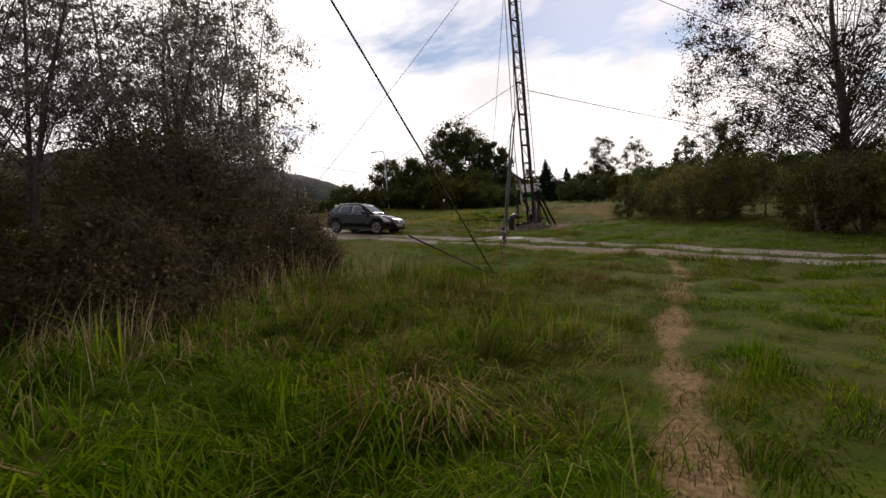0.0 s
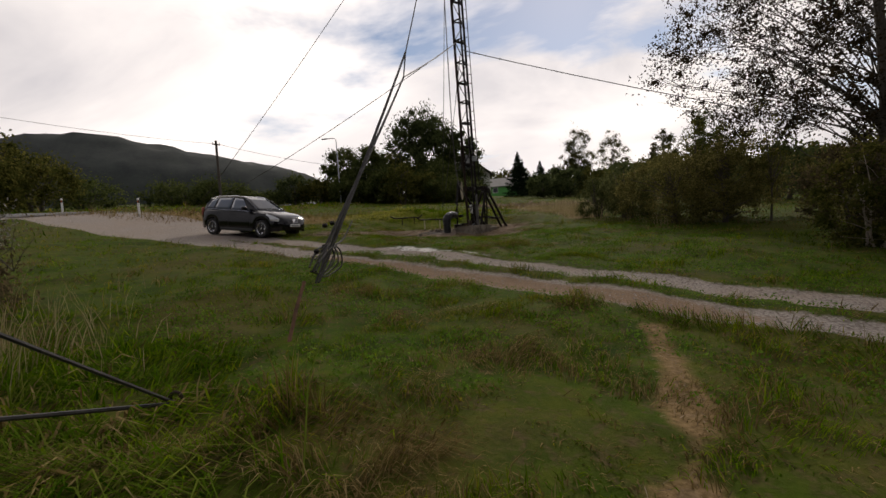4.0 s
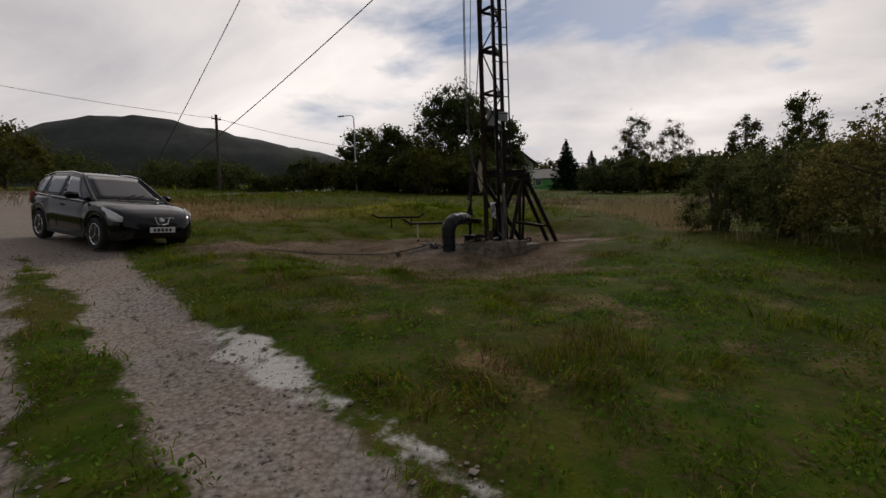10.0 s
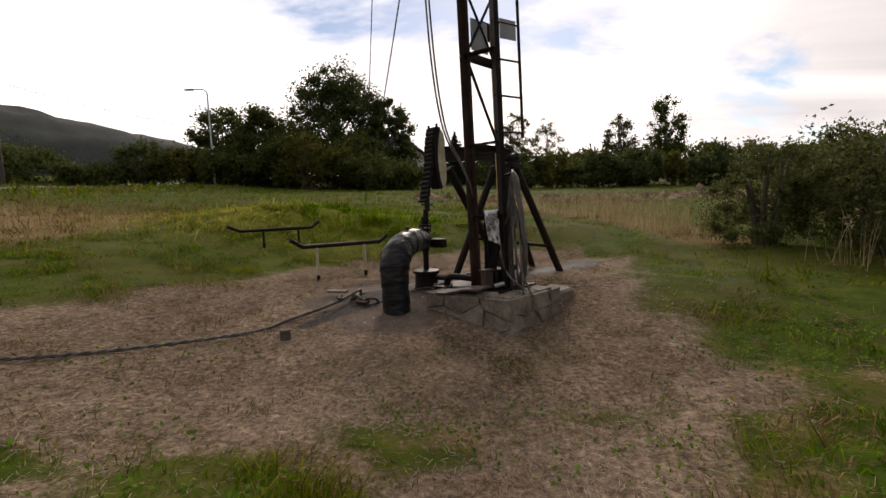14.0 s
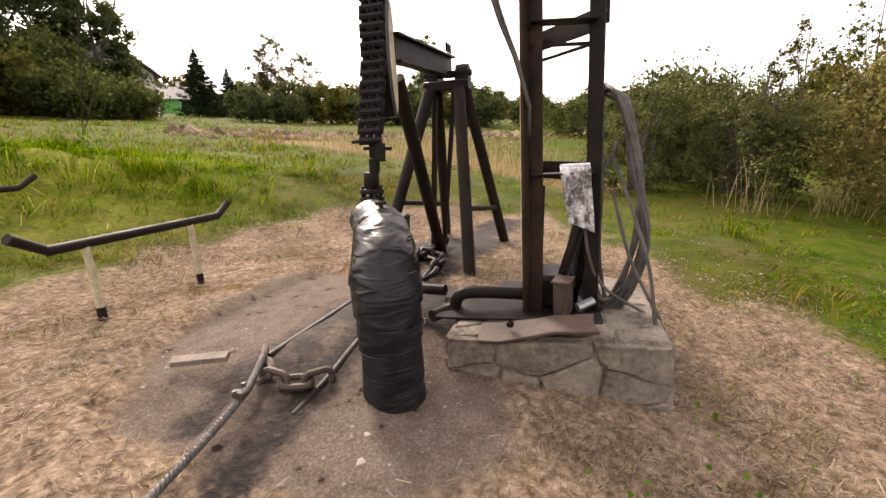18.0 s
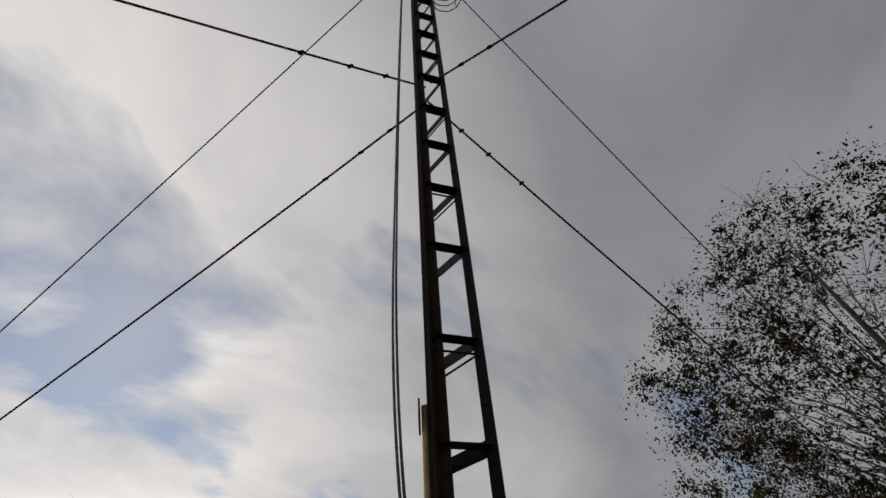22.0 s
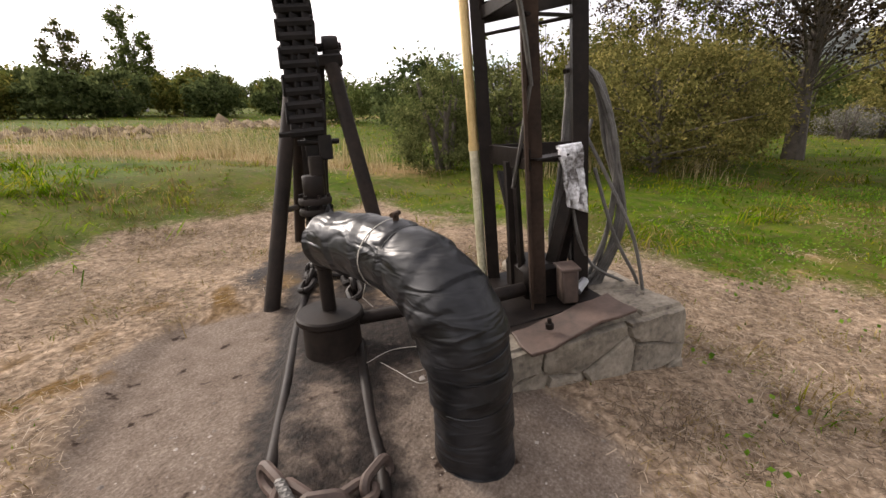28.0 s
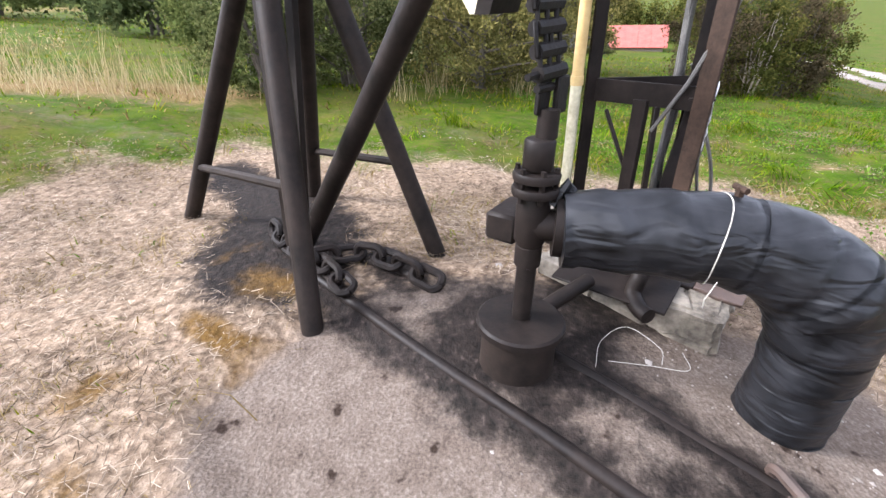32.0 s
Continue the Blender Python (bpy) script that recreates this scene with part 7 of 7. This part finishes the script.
    for name, x0, x1, mat in (("windscreen", 0.14, 0.93, CARGLASS), ("rear_window", -2.06, -1.80, CARGLASS)):
        bm = bmesh.new()
        g0 = []
        for i in range(7):
            x = x0 + (x1 - x0) * i / 6
            w, z = cab(x, 1.0)
            ww = cab(x, 0.97)[0] * 0.86
            g0.append([bm.verts.new((x, ww * k / 4, z + 0.024 - 0.012 * abs(k / 4))) for k in range(-4, 5)])
        for a, b in zip(g0, g0[1:]):
            for k in range(8):
                bm.faces.new((a[k], a[k + 1], b[k + 1], b[k]))
        bmesh.ops.recalc_face_normals(bm, faces=bm.faces[:])
        p = part(name, bm, mat, car, "dark tinted glass")
        sol = p.modifiers.new("thick", "SOLIDIFY"); sol.thickness = 0.005
    for s in (-1, 1):
        part("wiper", bar([(0.93, s * 0.1 - 0.15, 1.07), (0.78, s * 0.1 + 0.25, 1.17)], 0.009, 5), CARTRIM, car)
    part("grille", box((0.06, 0.62, 0.16), (2.075, 0, 0.66), (0, -12, 0), 0.02), CARTRIM, car)
    em = bar([(2.13, 0.15, 0.74), (2.15, 0.10, 0.60), (2.155, 0.0, 0.575), (2.15, -0.10, 0.60), (2.13, -0.15, 0.74)], 0.016, 6)
    em.transform(Matrix.Translation((0.035, 0, 0)))
    part("grille_frame", em, CHROME, car, "chrome grille surround")
    ring = lathe([(0.04, 0), (0.058, 0.0), (0.06, 0.014), (0.042, 0.016)], 18)
    ring.transform(pose(2.12, 0, 0.675, 0, 78, 0))
    part("emblem", ring, CHROME, car, "plain round chrome badge")
    part("number_plate", box((0.02, 0.52, 0.115), (2.185, 0, 0.475), (0, 0, 0), 0.004), SIGN, car, "white plate with plain dark bars")
    for k in range(5):
        part("plate_bar", box((0.006, 0.05, 0.06), (2.197, -0.17 + 0.08 * k, 0.475), (0, 0, 0), 0.0), CARTRIM, car)
    part("lower_grille", box((0.05, 1.1, 0.12), (2.06, 0, 0.34), (0, 8, 0), 0.02), CARTRIM, car)
    for hx in (hub_f, hub_r):
        for s in (-1, 1):
            wheel = part("wheel", lathe([(0.06, -0.11), (0.2, -0.11), (0.215, -0.105), (0.215, 0.04), (0.06, 0.045)], 24), CARTRIM, car)
            wheel.matrix_local = pose(hx, s * 0.79, hub, -90 * s, 0, 0)
            part("tyre", lathe([(0.215, -0.10), (0.30, -0.115), (0.332, -0.09), (0.335, 0), (0.332, 0.09), (0.30, 0.115), (0.222, 0.10), (0.215, 0.09)], 32), TYRE, wheel)
            part("rim", lathe([(0.195, 0.06), (0.222, 0.085), (0.232, 0.098), (0.218, 0.104), (0.2, 0.085)], 32), CHROME, wheel, "silver rim")
            part("wheel_cap", lathe([(0.05, 0.05), (0.05, 0.085), (0.02, 0.092)], 14), CHROME, wheel)
            for k in range(5):
                a = 2 * math.pi * k / 5
                d = Vector((math.cos(a), math.sin(a), 0))
                part("spoke", flat_bar(d * 0.03 + Vector((0, 0, 0.07)), d * 0.205 + Vector((0, 0, 0.085)), 0.05, 0.02, math.degrees(a) if k % 2 else 0), CHROME, wheel)


build_car()
settle()

# ---- grass, straw and stones ----
LUSH = leaf_material("lush_grass_blades", (0.022, 0.058, 0.001), (0.085, 0.175, 0.003), (0.21, 0.28, 0.012), 0.5, 0.5, 2.4, 2.0)
MEADOW = leaf_material("meadow_grass_blades", (0.03, 0.058, 0.001), (0.095, 0.14, 0.004), (0.25, 0.225, 0.02), 0.5, 0.5, 1.5, 2.6)
LONG = leaf_material("long_grass_blades", (0.035, 0.08, 0.004), (0.10, 0.165, 0.014), (0.23, 0.25, 0.05), 0.4, 0.4)
HAY = leaf_material("yellow_hay_blades", (0.15, 0.17, 0.02), (0.32, 0.31, 0.05), (0.52, 0.46, 0.13), 0.5, 0.45)
DRY = leaf_material("dry_grass_blades", (0.085, 0.06, 0.02), (0.19, 0.135, 0.052), (0.34, 0.26, 0.12), 0.6, 0.3)
STRAWLIT = leaf_material("straw_litter", (0.06, 0.043, 0.03), (0.25, 0.195, 0.145), (0.49, 0.405, 0.31), 0.6, 0.15)
REED = leaf_material("dry_reed_blades", (0.22, 0.17, 0.085), (0.36, 0.29, 0.15), (0.52, 0.44, 0.27), 0.6, 0.3)
STONE = leaf_material("loose_stones", (0.10, 0.085, 0.072), (0.22, 0.19, 0.165), (0.38, 0.345, 0.31), 0.85, 0.0)
SOIL = leaf_material("ploughed_soil", (0.06, 0.045, 0.03), (0.15, 0.115, 0.08), (0.27, 0.215, 0.15), 0.9, 0.0)
CLOVER = leaf_material("clover_leaves", (0.05, 0.11, 0.012), (0.10, 0.19, 0.02), (0.17, 0.26, 0.04), 0.5, 0.5)


def blades(name, label, x, y, h, width, mat, r, lean=0.5, wind=(0.25, -0.1), z=None, lift=0.0):
    """Bent grass blades, three faces each."""
    n = len(x)
    z = (gz(x, y) if z is None else z) - 0.02 + lift
    base = np.stack([x, y, z], 1)
    # neighbours in a tuft lean alike
    cell = (np.floor(x * 3.1 + 0.6 * np.sin(y * 5.0)) * 12.9898 + np.floor(y * 3.1 + 0.6 * np.sin(x * 4.3)) * 78.233)
    lot = np.modf(np.abs(np.sin(cell) * 43758.5453))[0]
    lot2 = np.modf(np.abs(np.sin(cell * 1.7 + 3.0) * 24634.6345))[0]
    a = lot * 2 * math.pi + r.normal(size=n) * 0.75
    tilt = (np.abs(r.normal(size=n)) * 0.6 + lot2 * 1.1) * lean
    h = h * (0.5 + 1.0 * np.modf(lot * 7.31)[0])
    d = np.stack([np.cos(a) * tilt + wind[0] * lean, np.sin(a) * tilt + wind[1] * lean, np.ones(n)], 1)
    d = unit(d)
    s = unit(np.stack([-d[:, 1] + r.normal(size=n) * 0.4, d[:, 0] + r.normal(size=n) * 0.4, np.zeros(n)], 1)) * (width * r.uniform(0.6, 1.3, n))[:, None] / 2
    L = h[:, None]
    mid = base + d * L * 0.55
    droop = np.stack([d[:, 0] * 0.65, d[:, 1] * 0.65, d[:, 2] * 0.5 - np.clip(tilt, 0, 0.8) * 0.55], 1)
    tip = mid + unit(droop) * L * 0.5
    v = np.stack([base - s, base + s, mid - s * 0.85, mid + s * 0.85, tip], 1).reshape(-1, 3)
    k = np.arange(n)[:, None] * 5
    f = np.concatenate([k + np.array([0, 1, 3]), k + np.array([0, 3, 2]), k + np.array([2, 3, 4])], 0)
    ob = mesh_np(name, v, f, mat)
    return tagged(ob, label, "grass", kind="stuff")


# the strip of meadow that the path and the track cross
SPINE = K * np.array([(3.87, 2.0), (4.4, 5.1), (5.4, 8), (5.85, 10.3), (5.3, 12.9), (4.5, 15), (3.5, 17.7), (2.5, 20.2), (2.0, 21.9), (2.3, 22.9)])


def scatter(n, box4, r):
    return r.uniform(box4[0], box4[1], n), r.uniform(box4[2], box4[3], n)


def tuft(x, y):
    """Uneven growth, 0 to 1."""
    return np.clip(0.5 + 0.32 * wobble(x, y, 2.3) + 0.22 * wobble(y + 5, x, 5.1) + 0.12 * wobble(x + 2, y - 3, 11.0), 0, 1)


def bare(c):
    return np.clip(c["gravel"] * 1.1 + c["earth"] * 1.3 + c["oil"] * 1.2 + 1.3 * c["chalk"], 0, 1)


def long_zone(x, y):
    """Where the grass was never mown: left of the path, and behind the pad."""
    px, py = x / K, y / K
    x, y = to_lane(x, y)
    fx = np.interp(y, [-4, 1, 4, 7, 9.4], [3.4, 3.5, 3.6, 3.6, 2.6])
    a = smooth01((fx - x) / 1.1 / 1.6 + 0.5) * smooth01((8.6 - y - 0.35 * x) / 2.5 + 0.5)
    b = 0.30 * smooth01((py - 25.5 + 0.6 * (px - 1.5) * (px < 1.5)) / 1.6) * smooth01((6.2 - px) / 1.4)
    e = smooth01((-9.5 - x) / 3) * smooth01((y - 30) / 4)
    return np.clip(np.maximum.reduce([a, b, e]), 0, 1)


def build_grass():
    r = np.random.default_rng(11)
    for ring, (lo, hi, dens, width) in enumerate([(0, 2.6, 1350, 0.0095), (2.6, 6, 520, 0.0135), (6, 13, 140, 0.023), (13, 30, 30, 0.036), (30, 60, 5, 0.08)]):
        bx = (2 - hi, 8.5 + hi, max(0.8, 2.5 - hi), 31 + hi) if ring < 3 else (-32, 44, 1.5, 31 + hi)
        n = int((bx[1] - bx[0]) * (bx[3] - bx[2]) * dens)
        x, y = scatter(n, bx, r)
        d = np.abs(to_line(x, y, SPINE)[0])
        keep = (d >= lo) & (d < hi)
        x, y = x[keep], y[keep]
        c = covers(x, y)
        t = tuft(x, y)
        keep = (r.random(len(x)) > bare(c) * 1.02) & (r.random(len(x)) > 0.80 * np.clip(c["straw"] * 1.15, 0, 1) - 0.10 * t) & (r.random(len(x)) < 0.45 + 0.75 * t)
        road = np.abs(to_line(*to_lane(x, y), ROADLINE)[0]) > 3.1
        keep &= road
        x, y, t = x[keep], y[keep], t[keep]
        c = {k: v[keep] for k, v in c.items()}
        lz = long_zone(x, y)
        h = (0.045 + 0.19 * t ** 1.7) * (1 - lz) + (0.20 + 0.42 * t ** 1.5) * lz
        h = h * r.uniform(0.6, 1.25, len(x)) * (1 - 0.4 * c["straw"])
        h = np.where(ring >= 3, np.maximum(h, 0.14), h)
        w = width * (0.75 + 0.5 * lz)
        lx, ly = to_lane(x, y)
        midway = np.exp(-(((lx - 2.0) / 2.4) ** 2 + ((ly - 4.6) / 2.3) ** 2))
        dryness = np.clip(0.05 + 0.62 * midway * t + 0.75 * c["straw"] + 0.8 * c["reed"] + 0.45 * smooth01((wobble(x + 7, y + 2, 1.1) - 0.15) * 2.5) + 0.34 * smooth01((wobble(x, y, 0.45) - 0.05) * 1.6) * (1 - c["lush"]), 0, 0.95)
        isdry = r.random(len(x)) < dryness * 0.75
        lush = ~isdry & (r.random(len(x)) < np.clip(0.1 + 0.75 * smooth01(0.5 + 1.6 * wobble(x + 1, y + 4, 1.6)) + 0.6 * lz * (y < 17) + 0.35 * (y < 15), 0, 0.95))
        rest = ~isdry & ~lush
        for sel, nm, lab, mat, ln in ((lush, "lush_grass", "thick bright green grass blades of the meadow", LUSH, 1.4), (rest, "meadow_grass", "short mixed green meadow grass", MEADOW, 0.9), (isdry, "dry_grass", "dry straw-coloured grass among the green", DRY, 0.95)):
            if sel.sum() > 10:
                blades(nm, lab, x[sel], y[sel], h[sel], w[sel], mat, r, ln)
    # long wide blades lying over the lush grass beside the path
    x, y = scatter(34000, (-0.8, 5.9, 1.5, 13.5), r)
    keep = (r.random(len(x)) < long_zone(x, y)) & (tuft(x + 3, y + 2) > 0.42)
    x, y = x[keep], y[keep]
    blades("long_grass", "long arching grass blades over the meadow edge", x, y, r.uniform(0.3, 0.62, len(x)), np.full(len(x), 0.0085), LONG, r, 1.5)
    # tall lush growth on the low bank behind the pipe rests, yellowing to the west
    x, y = scatter(42000, (-4.5, 6.0, 32.6, 38.6), r)
    px, py = x / K, y / K
    on = np.exp(-(((px - 0.9) / 2.3) ** 2 + ((py - 26.8) / 1.15) ** 2))
    keep = r.random(len(x)) < on * np.clip(0.25 + 1.1 * tuft(x * 0.7, y * 0.7), 0, 1)
    x, y = x[keep], y[keep]
    yellow = r.random(len(x)) < smooth01((1.9 - x / K + 0.8 * wobble(x, y, 1.3)) / 2.2)
    for sel, mat, lab in ((~yellow, LUSH, "tall lush green grass on the low bank"), (yellow, HAY, "tall yellowing grass on the low bank")):
        blades("bank_grass", lab, x[sel], y[sel], r.uniform(0.18, 0.42, sel.sum()), np.full(sel.sum(), 0.013), mat, r, 1.35)
    # flattened dry tufts in the meadow
    for x0, y0 in [(3.8, 6.7), (4.45, 6.25), (4.95, 8.1), (4.2, 5.4), (2.7, 6.35), (2.7, 4.5), (3.1, 4.75), (2.05, 3.0), (2.7, 11.1), (4.0, 9.5), (4.6, 10.0), (6.0, 10.0), (4.6, 6.5), (2.0, 6.6), (3.4, 5.5), (1.8, 5.1), (3.4, 9.7)]:
        n = 420
        x0, y0 = from_lane(x0, y0)
        x, y = r.normal(x0, 0.24, n), r.normal(y0, 0.17, n)
        blades("dry_tuft", "flattened tuft of dry orange-brown grass", x, y, r.uniform(0.1, 0.26, n), np.full(n, 0.006), DRY, r, 1.5)
    # straw litter lying on the pad and the path
    x, y = scatter(420000, (-2.0, 9.5, 22.5, 34.4), r)
    x2, y2 = scatter(30000, (5.2, 9.2, 3.5, 15.6), r)
    x, y = np.concatenate([x, x2]), np.concatenate([y, y2])
    c = covers(x, y)
    keep = (r.random(len(x)) < c["straw"] * (1 - bare(c)) * (1 - 0.1 * smooth01((y - 29.9) / 0.8)) * (1 - 0.5 * np.clip(c["ochre"], 0, 1)))
    x, y = x[keep], y[keep]
    n = len(x)
    a = r.uniform(0, 2 * math.pi, n)
    L = r.uniform(0.015, 0.075, n)
    d = np.stack([np.cos(a), np.sin(a), r.normal(size=n) * 0.22], 1) * L[:, None] * 0.5
    s = np.stack([-np.sin(a), np.cos(a), r.normal(size=n) * 0.5], 1) * 0.0013
    p = np.stack([x, y, gz(x, y) + r.uniform(0.0, 0.03, n)], 1)
    v = np.stack([p - d - s, p - d + s, p + d + s, p + d - s], 1).reshape(-1, 3)
    tagged(mesh_np("straw_litter", v, np.arange(4 * n).reshape(n, 4), STRAWLIT), "loose pale straw scattered over the trampled pad", "straw", kind="stuff")
    # trampled dry stubble on the pad
    x, y = scatter(190000, (-2.0, 9.3, 23, 34.4), r)
    c = covers(x, y)
    keep = (r.random(len(x)) < c["straw"] * (1 - bare(c))) & (r.random(len(x)) < 0.25 + 0.9 * tuft(x + 4, y + 8))
    x, y = x[keep], y[keep]
    blades("dry_stubble", "trampled dry yellow-brown grass stubble on the pad", x, y, r.uniform(0.03, 0.11, len(x)), np.full(len(x), 0.0035), DRY, r, 1.9, (0.0, 0.0))
    # tall dry reeds
    for k, (x0, y0, sx, sy, n, hh) in enumerate([(9.6, 24.4, 0.25, 0.25, 40, 0.7), (10.6, 23.6, 0.4, 0.25, 60, 0.5), (9.3, 28.5, 0.4, 0.9, 420, 0.55), (9.2, 31.5, 0.6, 1.5, 700, 0.65), (8.0, 35.5, 0.9, 1.5, 800, 0.6), (11.3, 21.8, 0.5, 0.3, 60, 0.5), (10.2, 33.5, 0.8, 2.0, 600, 0.65), (-1.2, 4.6, 0.5, 2.2, 900, 0.6), (-0.9, 1.2, 0.7, 1.2, 500, 0.45), (0.3, 7.6, 0.5, 0.7, 350, 0.5)]):
        x0, y0 = from_lane(x0, y0)
        x, y = r.normal(x0, sx, n), r.normal(y0, sy, n)
        blades("dry_reeds", "tall pale dry reeds in a loose clump", x, y, hh * r.uniform(0.55, 1.15, n), np.full(n, 0.009), REED, r, 0.28)
        m = n // 6
        x, y = r.normal(x0, sx, m), r.normal(y0, sy, m)
        zz = gz(x, y) + hh * r.uniform(0.8, 1.1, m)
        if hh > 0.64:
            pts = np.repeat(np.stack([x, y, zz], 1), 9, 0) + r.normal(size=(m * 9, 3)) * np.array([0.016, 0.016, 0.06])
            tagged(leaf_mesh("reed_plumes", pts, 0.045, 0.35, REED, None, r, -1.0), "feathery pale plumes of dry reeds", "grass", kind="stuff")
    # tall brown meadow behind the pipe rests, and dry stems in the left field
    x, y = scatter(40000, (-22.5, 7.5, 30.5, 50), r)
    c = covers(x, y)
    keep = r.random(len(x)) < 0.02 * (x < -1) + 0.8 * c["reed"] * tuft(x * 0.6, y * 0.6)
    x, y = x[keep], y[keep]
    d = np.hypot(x - 3.3, y - 29)
    blades("tall_meadow_grass", "tall brown seeding grass of the unmown field", x, y, r.uniform(0.2, 0.5, len(x)) * np.clip(d / 6, 0.5, 1), np.clip(0.0014 * d, 0.006, 0.022), DRY, r, 0.7)
    x, y = scatter(5000, (6, 27, 46, 54.5), r)
    lx, ly = scatter(3600, (3, 27, 39.5, 47.5), r)
    keep = r.random(len(lx)) < np.exp(-((ly - 44 - 0.05 * lx) / 2.6) ** 2)
    cx, cy = from_lane(lx[keep], ly[keep])
    n = len(cx)
    R = 0.10 * np.exp(r.normal(size=n) * 0.5)
    dirs = np.array([(1, 0, 0), (0.3, 0.95, 0), (-0.8, 0.6, 0), (-0.8, -0.6, 0), (0.3, -0.95, 0), (0, 0, 1)], float)
    v = dirs[None] * (R[:, None, None] * r.uniform(0.6, 1.5, (n, 6, 1))) * np.array([1, 1, 0.8])
    v = (v + np.stack([cx, cy, gz(cx, cy)], 1)[:, None]).reshape(-1, 3)
    k = np.arange(n)[:, None] * 6
    tagged(mesh_np("clods", v, np.concatenate([k + np.array([i, (i + 1) % 5, 5]) for i in range(5)], 0), SOIL), "brown ploughed clods in a strip across the meadow", "soil", kind="stuff")
    blades("stubble", "pale ploughed stubble strip across the meadow", x, y, r.uniform(0.05, 0.2, len(x)), np.full(len(x), 0.05), DRY, r, 1.0)
    # loose clover and plantain leaves near the path
    x, y = scatter(75000, (1.5, 13, 13, 28), r)
    c = covers(x, y)
    keep = (r.random(len(x)) > bare(c)) & (r.random(len(x)) > c["straw"] * 0.8) & (tuft(x + 9, y + 1) > 0.5)
    x, y = x[keep], y[keep]
    pts = np.stack([x, y, gz(x, y) + r.uniform(0.01, 0.07, len(x))], 1)
    tagged(leaf_mesh("clover", pts, 0.03, 0.8, CLOVER, None, r), "small clover and plantain leaves in the grass", "plants", kind="stuff")
    # loose stones on the track, on the chalky edge and by the wellhead
    n = 150000
    x, y = scatter(n, (-3.5, 14.5, 12.5, 30), r)
    c = covers(x, y)
    keep = (r.random(n) < 0.75 * c["gravel"] + 0.5 * c["chalk"]) | ((r.random(n) < 0.45 * c["earth"] * (c["oil"] < 0.35)) & (y > 26.4))
    x, y = x[keep], y[keep]
    earthy = covers(x, y)["earth"] > 0.4
    n = len(x)
    R = np.where(earthy, 0.0045, 0.0085) * np.exp(r.normal(size=n) * 0.5)
    dirs = np.array([(1, 0, 0), (0, 1, 0), (-1, 0, 0), (0, -1, 0), (0, 0, 1)], float)
    v = dirs[None] * (R[:, None, None] * r.uniform(0.6, 1.4, (n, 5, 1)))
    v[:, :, 2] *= 0.6
    v[:, :4, 2] -= 0.002
    ca, sa = np.cos(r.uniform(0, 6.28, n)), np.sin(r.uniform(0, 6.28, n))
    vx = v[:, :, 0] * ca[:, None] - v[:, :, 1] * sa[:, None]
    vy = v[:, :, 0] * sa[:, None] + v[:, :, 1] * ca[:, None]
    zz = gz(x, y) - 0.05 * covers(x, y)["gravel"]
    v = np.stack([vx + x[:, None], vy + y[:, None], v[:, :, 2] + zz[:, None] + 0.003], 2).reshape(-1, 3)
    k = np.arange(n)[:, None] * 5
    f = np.concatenate([k + np.array([i, (i + 1) % 4, 4]) for i in range(4)], 0)
    tagged(mesh_np("loose_gravel", v, f, STONE), "loose grey stones scattered over the gravel track", "gravel", kind="stuff")


build_grass()
